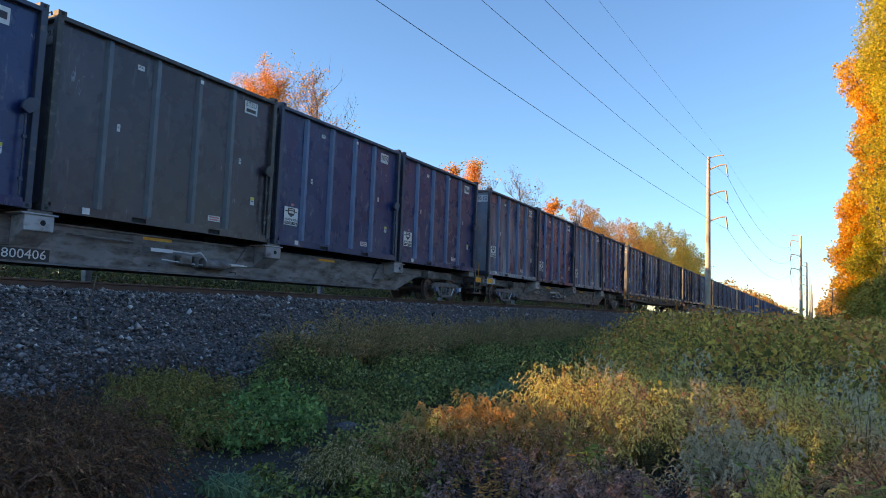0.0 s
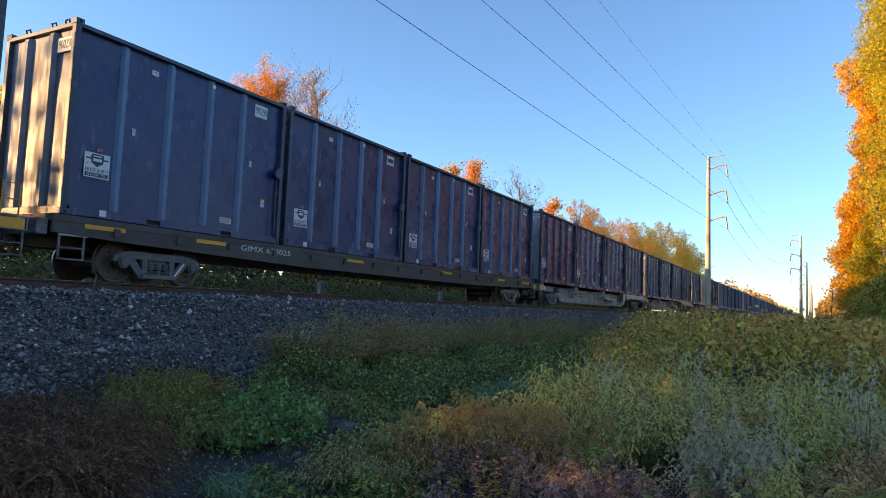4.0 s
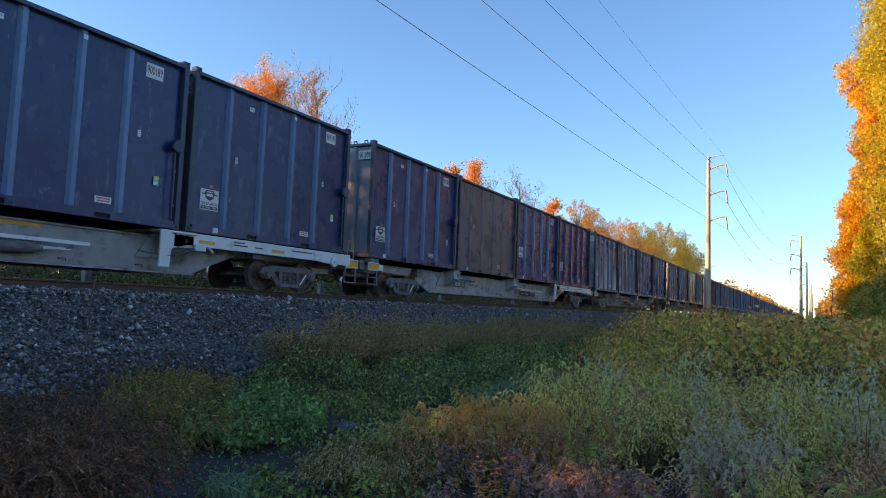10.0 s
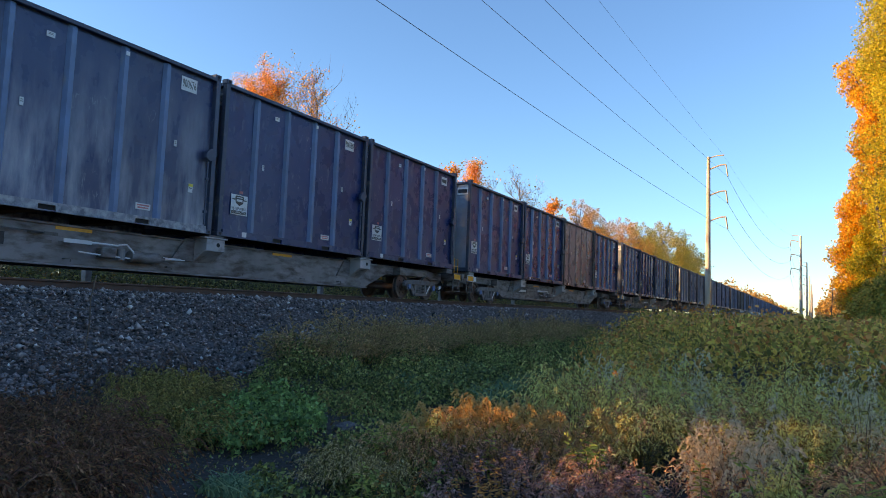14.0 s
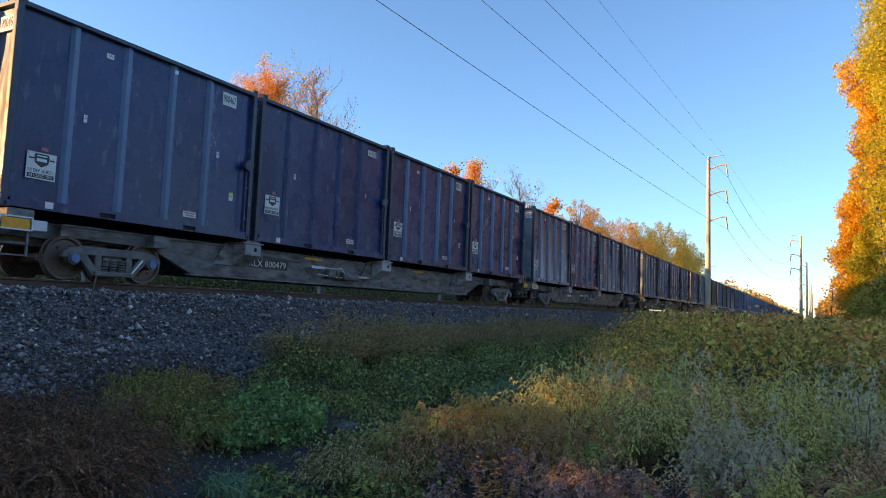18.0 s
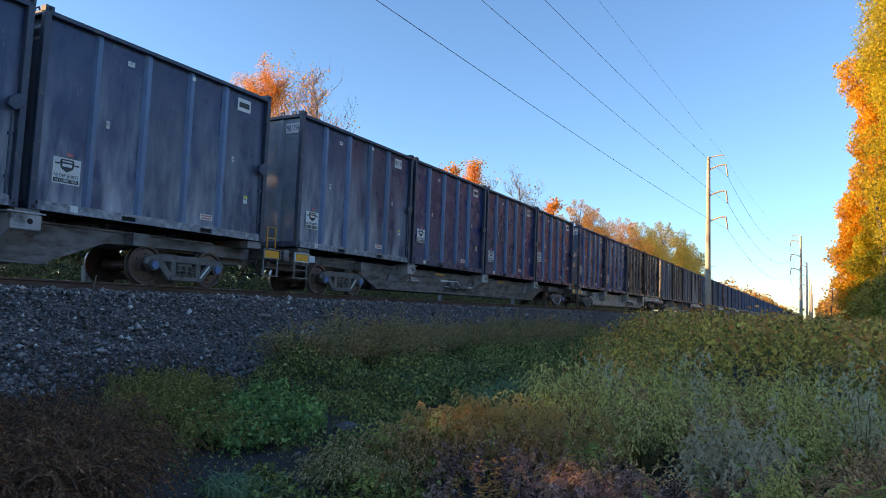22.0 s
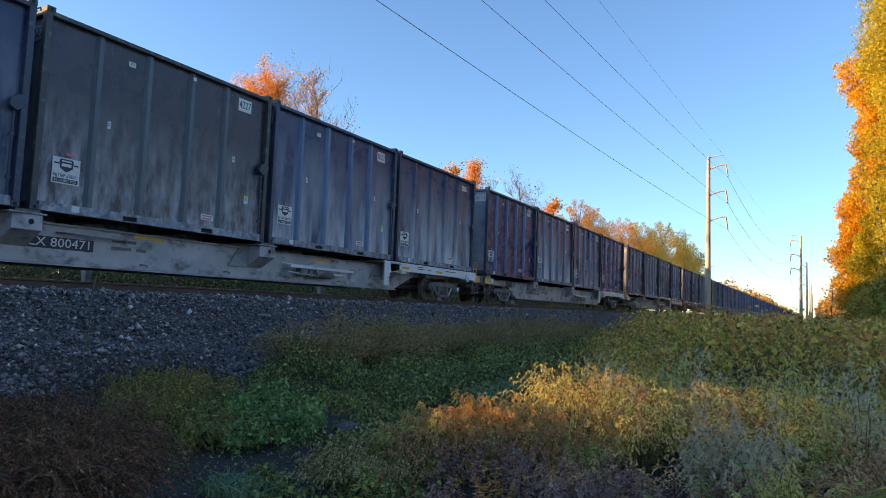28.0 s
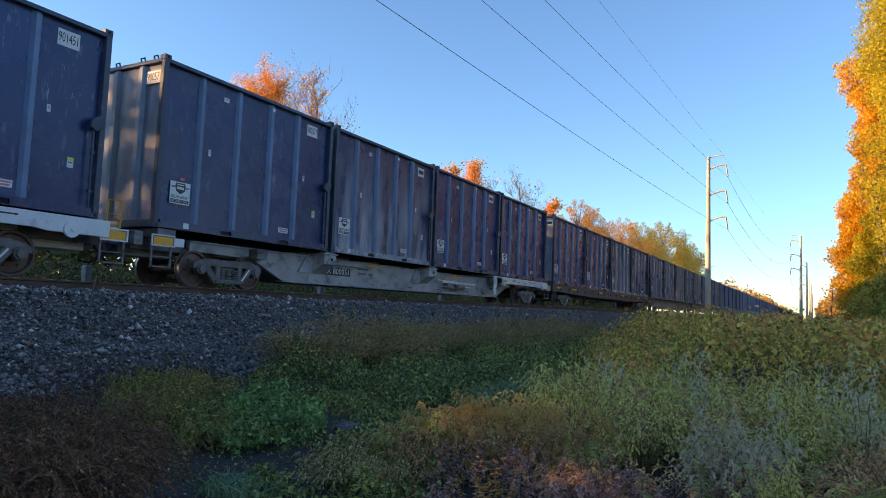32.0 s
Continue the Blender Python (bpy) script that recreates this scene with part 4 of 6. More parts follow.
        part("valve", Solid().box(0.80, 1.02, by - 0.72, by - 0.38, 0.52, 0.74), car_grey, root, bevel=0.02)
        part("valve_cap", Solid().bar((0.92, by - 0.2, 0.50), (0.92, by - 0.2, 0.74), 0.08, 12), car_grey, root)
        part("brake_pipe", Solid().rod([(0.96, by - 1.5, 0.82), (0.98, by - 0.35, 0.80), (1.02, by - 0.15, 0.84), (1.03, by + 0.02, 0.70), (0.98, by + 0.1, 0.52)], 0.02), car_silver, root)
        part("brake_pipe", Solid().rod([(0.95, by - 1.2, 0.60), (0.97, by - 0.6, 0.56), (0.96, by + 0.1, 0.55), (0.94, by + 1.5, 0.62)], 0.016), car_silver, root)
        part("brake_lever", Solid().box(0.95, 0.99, by + 0.85, by + 1.35, 0.60, 0.645), car_silver, root)
        if kind == "grey":
            part("guard_bar", Solid().box(0.96, 1.0, by - 1.55, by - 0.95, 0.76, 0.84), car_silver, root)
        else:
            part("guard_bar", Solid().box(0.98, 1.03, by - 1.2, by + 1.85, 0.73, 0.80), car_silver, root, "long pale guard bar")
        part("grab_rail", Solid().rod([(0.76, 7.1, 0.95), (0.86, 7.15, 0.95), (0.86, 8.6, 0.93), (0.76, 8.65, 0.93)], 0.02), car_grey, root)
        part("reflector", Solid().box(0.753, 0.76, 8.9, 9.7, 1.02, 1.09), reflector, root, "amber reflector strip")
        part("reflector", Solid().box(0.753, 0.76, 15.2, 16.0, 1.02, 1.09), reflector, root, "amber reflector strip")
        for y in (9.1, 11.6, 13.9, 16.4, 18.2):
            part("clip", Solid().rod([(0.76, y, 0.44), (0.84, y, 0.44), (0.84, y + 0.12, 0.44), (0.84, y + 0.12, 0.38)], 0.015), car_grey, root)
    end_fittings(root, -0.35, -1, False)
    end_fittings(root, L + 0.35, 1, kind == "silver")
    # the crossover hand rail on the trailing end
    hr = Solid().rod([(1.1, L + 0.30, 1.17), (1.1, L + 0.30, 1.75), (1.1, L + 0.62, 1.75), (1.1, L + 0.62, 1.17)], 0.018).rod([(1.1, L + 0.3, 1.45), (1.1, L + 0.62, 1.45)], 0.014)
    part("hand_rail", hr, reflector if kind != "deck" else car_grey, root)
    if kind == "silver":
        y0 = 18.46
        part("platform", Solid().prism([(y0, 1.27), (L + 0.3, 1.27), (L + 0.3, 0.93), (L - 1.0, 0.93), (L - 1.3, 0.97), (y0 + 0.75, 0.97), (y0 + 0.32, 0.85), (y0 + 0.28, 0.42), (y0, 0.42)], "x", 1.16, 1.22), car_silver, root, "bright silver platform side", bevel=0.008)
        part("platform_deck", Solid().box(-1.2, 1.16, y0, L + 0.3, 1.22, 1.28), car_silver, root)
        for y in (y0 + 1.09, y0 + 3.60):
            part("reflector", Solid().box(1.221, 1.228, y, y + 0.5, 1.05, 1.13), reflector, root, "amber reflector strip")
        for y, w, z in ((y0 + 2.2, 0.4, 1.17), (y0 + 2.2, 0.5, 1.10), (y0 + 2.95, 0.3, 1.10), (y0 + 4.4, 0.9, 1.15)):
            part("print", Solid().box(1.221, 1.223, y, y + w, z, z + 0.03), ink, root)
        part("brake_wheel", Solid().bar((1.2, L - 0.55, 1.0), (1.27, L - 0.55, 1.0), 0.16, 16).bar((1.1, L - 0.55, 1.0), (1.32, L - 0.55, 1.0), 0.04, 8), car_silver, root)
        part("lever", Solid().rod([(1.26, y0 + 0.9, 1.0), (1.28, y0 + 1.3, 0.98), (1.26, y0 + 1.5, 0.86)], 0.03).box(1.22, 1.3, y0 + 0.95, y0 + 1.25, 0.86, 1.03), car_silver, root)
        part("chain", Solid().rod([(1.25, y0 + 0.9, 0.88), (1.24, y0 + 0.5, 0.72), (1.2, y0 + 0.1, 0.68), (1.1, y0 - 0.5, 0.74)], 0.014), truck_steel, root)
    tr = Solid().box(1.02, 1.15, -0.1, 0.5, 1.0, 1.05)
    part("end_step", tr, car_grey, root)
    return root


# which containers ride on which car: (kind, number), from the first seen to the last; '' where the number cannot be read
CONSIST = [
    ("grey", "NKLX 800406", [("navy", ""), ("bare", "ETSU"), ("navy", "900770"), ("navy", "900666")]),
    ("grey", "NKLX 800279", [("dusty", "901153"), ("navy", "900417"), ("dusty", "900677"), ("navy", "900554")]),
    ("deck", "GIMX 638025", [("navy", "900298"), ("navy", ""), ("navy", ""), ("navy", "900885")]),
    ("silver", "NKLX 800322", [("plain", "4298"), ("navy", "901340"), ("navy", "901617"), ("teal", "901294")]),
    ("silver", "NKLX 800128", [("navy", "901470"), ("navy", "900138"), ("navy", "900189"), ("navy", "901343")]),
    ("silver", "NKLX 800150", [("navy", "901098"), ("grey", "151124"), ("leased", "900121"), ("plain", "4328")]),
    ("grey", "", [("heavy", "901482"), ("dusty", "900676"), ("navy", "900580"), ("navy", "")]),
    ("grey", "", [("navy", ""), ("navy", ""), ("grey", "151356"), ("navy", "901437")]),
    ("grey", "NKLX 800479", [("navy", "900467"), ("plain", "4062"), ("navy", "901571"), ("navy", "900423")]),
    ("grey", "", [("heavy", "900310"), ("navy", "900245"), ("dusty", ""), ("dusty", "")]),
    ("grey", "NKLX 800423", [("dusty", "901194"), ("navy", ""), ("navy", "901503"), ("navy", "")]),
    ("silver", "NKLX 800490", [("navy", "901509"), ("navy", ""), ("brown", ""), ("brown", "")]),
    ("silver", "NKLX 800471", [("dusty", ""), ("brown_dusty", "4227"), ("heavy", "901357"), ("plain_dusty", "4314")]),
    ("silver", "NKLX 800454", [("navy", "901713"), ("heavy", "900164"), ("dusty", "901112"), ("navy", "901451")]),
    ("silver", "NKLX 800051", [("navy", "900571"), ("dusty", ""), ("navy", ""), ("navy", "")]),
    ("deck", "", [("navy", ""), ("navy", ""), ("dusty", ""), ("navy", "")]),
]
FAR_CARS = 40
MOVERS, WHEELS = [], []


def number_plates(root, kind, number):
    """The number on the side by the door and on the leading end; bars where it cannot be read."""
    stencil = kind in ("plain", "plain_dusty", "grey")
    X, y, z = 1.22 - 0.118, 5.375, 3.50
    XE = 0.80
    if stencil:
        X = 1.22 - 0.119 + 0.02 * (kind == "grey")
        part("number_plate", Solid().box(X, X + 0.004, y - 0.24, y + 0.24, z - 0.10, z + 0.10), label_white if kind != "grey" else frame_brown, root)
        pl = part("number_plate", Solid().box(XE - 0.26, XE + 0.26, 0.075, 0.10, z - 0.06, z + 0.1), label_white if kind != "grey" else frame_brown, root)
        side = root.children[-2]
        written(number, 0.15, ink if kind != "grey" else stencil_white, side, (X + 0.006, y, z), width=0.42)
        written(number, 0.12, ink if kind != "grey" else stencil_white, pl, (XE, 0.072, z + 0.02), NEAR_END, width=0.42)
        return
    side = part("number_plate", Solid().box(X, X + 0.004, y - 0.23, y + 0.23, z - 0.165, z + 0.165), label_white, root, "white number plate")
    end = part("number_plate", Solid().box(XE - 0.27, XE + 0.27, 0.07, 0.10, z - 0.15, z + 0.15), label_white, root, "white number plate")
    if number == "ETSU":
        written(number, 0.13, ink, side, (X + 0.006, y, z + 0.08), width=0.36)
        part("print", Solid().box(X + 0.004, X + 0.006, y - 0.17, y + 0.17, z - 0.12, z - 0.03), ink, side)
        written(number, 0.13, ink, end, (XE, 0.068, z + 0.07), NEAR_END, width=0.36)
    elif number:
        written(number, 0.20, ink, side, (X + 0.006, y, z), width=0.40)
        written(number, 0.20, ink, end, (XE, 0.068, z), NEAR_END, width=0.46)
    else:
        part("print", Solid().box(X + 0.004, X + 0.006, y - 0.18, y + 0.18, z - 0.07, z + 0.07), ink, side)
        part("print", Solid().box(XE - 0.22, XE + 0.22, 0.066, 0.07, z - 0.08, z + 0.08), ink, end)


def far_container(body, fr, ribbed=True):
    """A container of the far part of the train, where only its ribs and rails still tell."""
    root = thing("waste_container", "tall ribbed steel waste container on a distant car", "container", "containers on the train")
    part("side_panel", Solid().box(-1.12, 1.10, 0.1, CONT_L - 0.1, 0.02, CONT_H - 0.125), body, root)
    s = Solid()
    for yc in RIBS:
        if ribbed:
            part("side_rib", rib_solid(yc, 1.10, 0.1, CONT_H - 0.125), rib_paint["navy"], root)
        else:
            s.prism([(1.10, yc - 0.1), (1.18, yc - 0.05), (1.18, yc + 0.05), (1.10, yc + 0.1)], "z", 0.1, CONT_H - 0.125)
    for y in (0, CONT_L - 0.13):
        s.box(1.09, 1.22, y, y + 0.13, 0, CONT_H).box(-1.22, -1.09, y, y + 0.13, 0, CONT_H)
    s.box(1.10, 1.22, 0.13, CONT_L - 0.13, CONT_H - 0.14, CONT_H - 0.04).box(1.10, 1.22, 0.13, CONT_L - 0.13, 0.0, 0.18)
    s.box(-1.10, 1.10, 0, CONT_L, CONT_H - 0.14, CONT_H - 0.06)
    part("frame", s, fr, root)
    if ribbed:
        part("placard", Solid().box(1.102, 1.108, 0.44, 1.01, 0.6, 1.12), label_white, root)
    return root


def far_car():
    root = thing("flat_car", "grey skeleton container car far down the line", "railway car", "cars of the train")
    L = CAR_L
    part("side_girder", Solid().prism([(0, 1.28), (L, 1.28), (L, 0.85), (21.1, 0.82), (19.8, 0.33), (4.65, 0.33), (3.45, 0.82), (0, 0.85)], "x", 0.6, 0.8), car_grey, root)
    part("center_sill", Solid().box(-0.55, 0.55, -0.7, L + 0.7, 0.7, 1.28), car_grey, root)
    for y in AXLES:
        s = side_frame_solid(0.94, 1.06)
        for sg in (-1, 1):
            s.bar((0.7, sg * 0.95, 0.457), (0.82, sg * 0.95, 0.457), 0.457, 16)
        t = part("truck", s, truck_steel, root)
        t.matrix_basis = pose(0, y, 0)
    return root


def build_train():
    spare = []
    protos = {}
    seeds = {}
    variants = {"navy": 3, "dusty": 2}

    def proto(kind, which):
        base = {"teal": "navy", "leased": "navy", "bare": "brown"}.get(kind, kind)
        key = (base, kind in ("leased", "bare"), which % variants.get(base, 1))
        if key not in protos:
            r = container(base, 3 + len(protos))
            if kind != "bare":
                shield_plate(r, 0.73, 0.86, leased=kind == "leased")
            protos[key] = [r, False]
        return protos[key]

    cars = {}
    count = 0
    for n, (ckind, mark, boxes) in enumerate(CONSIST):
        if ckind not in cars:
            car = flat_car(ckind)
            for y in AXLES:
                truck(car, y, cap_blue if ckind == "grey" else truck_steel)
            cars[ckind] = car
        else:
            car = copy_thing(cars[ckind], pose(0, 0, 0))
        MOVERS.append((car, n, 0.0, 0.0))
        WHEELS.append((n, [w for t in car.children if t.name.split(".")[0] == "truck" for w in t.children if w.name.split(".")[0] == "wheelset"]))
    # marks go on after copying, so that no car carries another's
    for (car, n, _, _), (ckind, mark, boxes) in zip(list(MOVERS), CONSIST):
        if ckind == "deck":
            if mark:
                written(mark, 0.15, stencil_white, car, (1.244, 5.6, 1.07), width=1.9)
        else:
            by, bz = {0: (4.93, 0.46), 8: (6.28, 0.74)}.get(n, (6.08, 0.74))
            pl = part("number_board", Solid().box(0.752, 0.758, by, by + 1.85, bz - 0.12, bz + 0.12), ink, car, "black board with white car number")
            if mark:
                written(mark, 0.19, stencil_white, pl, (0.762, by + 0.925, bz), width=1.70)
            else:
                part("print", Solid().box(0.758, 0.761, by + 0.12, by + 1.73, bz - 0.06, bz + 0.06), stencil_white, pl)
            for y, w, z in ((8.35, 0.62, 0.88), (8.35, 0.50, 0.72), (8.98, 0.25, 0.72)):
                part("print", Solid().box(0.751, 0.753, y, y + w, z, z + 0.07), truck_steel, car)
        for k, (kind, number) in enumerate(boxes):
            p = proto(kind, count)
            if not p[1]:
                box, p[1] = p[0], True
            else:
                box = copy_thing(p[0], pose(0, 0, 0))
            count += 1
            spare.append((box, kind, number))
            MOVERS.append((box, n, k * PITCH + SEAT, DECK))
    high = {(3, 0): 0.20, (4, 2): 0.25, (5, 2): 0.52, (5, 3): 0.23, (8, 1): 0.20, (8, 2): 0.29, (10, 3): 0.49, (11, 0): 0.25}
    r = random.Random(6)
    for i, (box, kind, number) in enumerate(spare):
        number_plates(box, kind, number)
        # the placards hang at different heights
        for c in box.children:
            if c.name.split(".")[0] == "placard":
                c.matrix_basis = pose(0, r.uniform(-0.04, 0.06), high.get(divmod(i, 4), r.choice((0.0, 0.02, 0.0, 0.24))))
        if kind == "teal":
            r = random.Random(4)
            for _ in range(60):
                z = r.uniform(1.0, 3.0)
                y, w, h = r.gauss(5.0 + (z - 2) * -0.2, 0.35), r.choice((0.02, 0.03, 0.05, 0.09)), r.uniform(0.12, 0.6)
                if any(abs(y - q) < 0.17 for q in RIBS) or y > 5.75:
                    continue
                s = Solid().prism([(y - w, z), (y - w * 0.2, z - h), (y + w * 0.3, z - h * 0.9), (y + w, z + h * 0.1), (y + w * 0.2, z + h * 0.25)], "x", 1.112, 1.112 + r.uniform(0.001, 0.004))
                part("paint_splash", s, paint_teal, box, "turquoise paint splash")
    kinds = ((paint_navy, frame_paint), (paint_navy_dusty, frame_paint), (paint_brown, frame_brown))
    far_boxes = [far_container(m, f, rb) for rb in (True, False) for m, f in kinds]
    first_far = far_car()
    r = random.Random(8)
    used = set()
    for j in (*range(FAR_CARS), -1):
        n = len(CONSIST) + j if j >= 0 else -1          # the last one has just gone by as the train is first seen
        MOVERS.append((first_far if j == 0 else copy_thing(first_far, pose(0, 0, 0)), n, 0.0, 0.0))
        for k in range(4):
            i = r.choice((0, 0, 0, 1, 1, 2)) + (3 if j > 9 else 0)
            box = far_boxes[i] if i not in used else copy_thing(far_boxes[i], pose(0, 0, 0))
            used.add(i)
            MOVERS.append((box, n, k * PITCH + SEAT, DECK))


build_train()


# ---- power line ----
POLES = [(3.32, 76.0, 16.7), (11.0, 152.0, 16.5), (11.6, 228.0, 16.9), (12.1, 304.0, 17.4), (12.6, 380.0, 17.6), (12.9, 456.0, 17.6), (13.2, 532.0, 17.6)]
ARMS = (0.95, 3.75, 6.5)             # how far the three arms sit below the top


def power_pole(x, y, top, side):
    root = thing("power_pole", "tall tapered steel power pole with three curved arms", "power pole", "poles of the power line")
    root.matrix_basis = pose(x, y, 0)
    part("shaft", Solid().bar((0, 0, -1.8), (0, 0, top), 0.33, 16, 0.17), pole_steel, root)
    part("cap_arm", Solid().rod([(0, 0, top - 0.15), (side * 0.7, 0, top + 0.05), (side * 1.55, 0, top + 0.1)], 0.06), pole_steel, root)
    for d in ARMS:
        a = part("arm", Solid().rod([(0, 0, top - d - 0.45), (side * 0.6, 0, top - d - 0.2), (side * 1.2, 0, top - d), (side * 1.75, 0, top - d + 0.02)], 0.075), pole_steel, root)
        part("insulator", Solid().rod([(side * 1.72, 0, top - d), (side * 1.9, 0, top - d - 1.25)], 0.075, 8), porcelain, a)
        part("clamp", Solid().bar((side * 1.9, -0.25, top - d - 1.27), (side * 1.9, 0.25, top - d - 1.27), 0.05), truck_steel, a)
    return root


def wire(a, b, sag, r):
    pts = [Vector(a).lerp(Vector(b), i / 28) - Vector((0, 0, 4 * sag * (i / 28) * (1 - i / 28))) for i in range(29)]
    thing("power_wire", "thin dark power line wire hung between steel poles", "wire", "wires of the power line", mesh=Solid().rod(pts, r, 5).mesh("power_wire", wire_dark))


for _i, (_x, _y, _top) in enumerate(POLES):
    power_pole(_x, _y, _top, 1 if _i == 0 else -1)
for (_i, (_p, _q)) in enumerate(zip(POLES, POLES[1:])):
    for _d in ARMS:
        wire((_p[0] + (1.9 if _i == 0 else -1.9), _p[1], _p[2] - _d - 1.3), (_q[0] - 1.9, _q[1], _q[2] - _d - 1.3), 2.6, 0.016)
    wire((_p[0] + (1.5 if _i == 0 else -1.5), _p[1], _p[2] + 0.05), (_q[0] - 1.5, _q[1], _q[2] + 0.05), 1.6, 0.006)
# towards the pole behind the camera
_p = POLES[0]
for _d, _x0 in zip(ARMS, (-0.5, 0.2, 0.5)):
    wire((_p[0] + 1.9, _p[1], _p[2] - _d - 1.3), (_x0, -20.0, _p[2] - _d - 1.3), 0.7, 0.011)
wire((_p[0] + 1.5, _p[1], _p[2] + 0.05), (0.6, -20.0, _p[2] + 0.05), 0.4, 0.007)


def fence_post(x, y):
    thing("fence_post", "short grey weathered concrete post in the scrub", "post", "posts beyond the track",
          mesh=Solid().box(-0.11, 0.11, -0.11, 0.11, -1.5, 0.62).mesh("fence_post", concrete, 0.015)).matrix_basis = pose(x, y, 0)


for _y in (13.4, 24.95, 36.5, 48.0):
    fence_post(-7.0, _y)


# ---- trees ----
def grow(rs, base, height, spread_r, first=0.3, levels=3, lean=(0, 0), forks=(9, 5, 4), up=0.55, taper=0.75):
    """Branches of a tree as (start, end, r0, r1) and the tips of its twigs."""
    segs, tips = [], []
    trunk_r = height * 0.014

    def limb(p, d, length, r, level):
        steps = 5 if level == 0 else 4 if level == 1 else 3
        q, dd, wob = p, d, 0.03 if level == 0 else 0.13
        for i in range(steps):
            dd = (dd + Vector((rs.gauss(0, wob), rs.gauss(0, wob), rs.gauss(0.03, 0.08)))).normalized()
            e = q + dd * (length / steps)
            ra, rb = r * (1 - 0.75 * i / steps), r * (1 - 0.75 * (i + 1) / steps)
            segs.append((q, e, ra, rb))
            t0 = (i + 1) / steps
            if level < levels and (level > 0 or t0 > first):
                for _ in range(max(1, round(forks[level] / steps))):
                    a = rs.uniform(0, math.tau)
                    side = Vector((math.cos(a), math.sin(a), up + rs.gauss(0, 0.2)))
                    nd = (dd * 0.45 + side.normalized()).normalized()
                    reach = spread_r * (1.15 - taper * t0) if level == 0 else length * 0.55
                    limb(q.lerp(e, rs.random()), nd, reach * rs.uniform(0.7, 1.15), max(rb * 0.6, 0.012), level + 1)
            if level >= levels - 1:
                tips.append(e.copy())
            q = e

    limb(Vector(base), Vector((lean[0], lean[1], 1)).normalized(), height, trunk_r, 0)
    return segs, np.array([tuple(t) for t in tips])


def branch_mesh(segs, mat, least=0.0):
    """Three- to six-sided tapered tubes."""
    vs, fs, o = [], [], 0
    segs = [s for s in segs if s[2] >= least]
    A, B = np.array([tuple(s[0]) for s in segs]), np.array([tuple(s[1]) for s in segs])
    ra, rb = np.array([s[2] for s in segs]), np.array([s[3] for s in segs])
    d = unit(B - A)
    u = unit(np.cross(d, np.where(np.abs(d[:, 2:]) > 0.9, np.array([[1.0, 0, 0]]), np.array([[0, 0, 1.0]]))))
    w = np.cross(d, u)
    k = 5
    ang = np.arange(k) * math.tau / k
    ring = u[:, None] * np.cos(ang)[None, :, None] + w[:, None] * np.sin(ang)[None, :, None]
    v = np.concatenate([A[:, None] + ring * ra[:, None, None], B[:, None] + ring * rb[:, None, None]], 1).reshape(-1, 3)
    i = np.arange(len(segs))[:, None] * 2 * k
    j = np.arange(k)[None]
    f = np.stack([i + j, i + (j + 1) % k, i + k + (j + 1) % k, i + k + j], -1).reshape(-1, 4)
    return raw_mesh("trunk", v, f, mat, True)


def tree(x, y, height, spread_r, leaves, size, mat, label, seed, first=0.3, levels=3, z=-1.4, forks=(9, 5, 4), scatter=0.5, lean=(0, 0), up=0.55, least=0.0, keep=1.0, taper=0.75):
    rs, r = random.Random(seed), np.random.default_rng(seed)
    root = thing("tree", label, "tree", "trees by the line")
    root.matrix_basis = pose(x, y, z)
    segs, tips = grow(rs, (0, 0, 0), height, spread_r, first, levels, lean, forks, up, taper)
    part("trunk", branch_mesh(segs, bark if leaves > 3000 else twig, least), bark, root)
    if leaves:
        if keep < 1:
            tips = tips[r.random(len(tips)) < keep]
        pick = tips[r.integers(0, len(tips), leaves)]
        pos = pick + r.normal(0, scatter, (leaves, 3)) * np.array([1, 1, 0.8])
        along = r.normal(0, 1, (leaves, 3)) + np.array([0, 0, -0.4])
        nor = r.normal(0, 1, (leaves, 3)) + np.array([0, 0, 0.6])
        L = size * r.uniform(0.7, 1.3, leaves)
        part("crown", leaf_mesh("crown", pos, along, nor, L, L * 0.75, mat), mat, root)
    return root


# the far side of the line, from near to far
tree(-27.0, 43.2, 17.6, 8.4, 30000, 0.125, leaf_orange, "thinning orange autumn maple behind the train", 11, first=0.25, scatter=0.28, up=1.25, keep=0.8, forks=(16, 7, 5))
tree(-27.0, 36.6, 14.8, 5.0, 6000, 0.12, leaf_orange, "thinning orange autumn maple behind the train", 12, first=0.25, scatter=0.3, up=1.0, keep=0.6)
tree(-27.5, 48.3, 19.7, 11.0, 2200, 0.17, leaf_orange, "nearly bare grey tree with a few orange leaves", 13, first=0.25, levels=4, scatter=0.3, up=0.9, keep=0.3, forks=(16, 7, 5, 4), taper=0.85)
tree(-27.0, 81.0, 18.8, 6.6, 14000, 0.2, leaf_orange, "orange autumn maple behind the train", 14, scatter=0.5, up=0.8, keep=0.7, forks=(12, 6, 4))
tree(-27.0, 75.0, 17.6, 4.0, 1500, 0.3, leaf_orange, "thin orange autumn tree behind the train", 15, scatter=0.4, up=0.9)
tree(-27.0, 88.0, 18.4, 5.6, 150, 0.3, leaf_rust, "bare grey tree behind the train", 16, levels=4, up=0.8, forks=(13, 6, 4, 3))
tree(-28.0, 104.0, 21.2, 9.0, 250, 0.3, leaf_rust, "bare grey spreading tree behind the train", 17, levels=4, up=0.7, forks=(14, 7, 5, 4))
tree(-26.0, 109.0, 18.2, 5.5, 2600, 0.34, leaf_orange, "orange autumn tree behind the train", 18, up=0.6, keep=0.6)
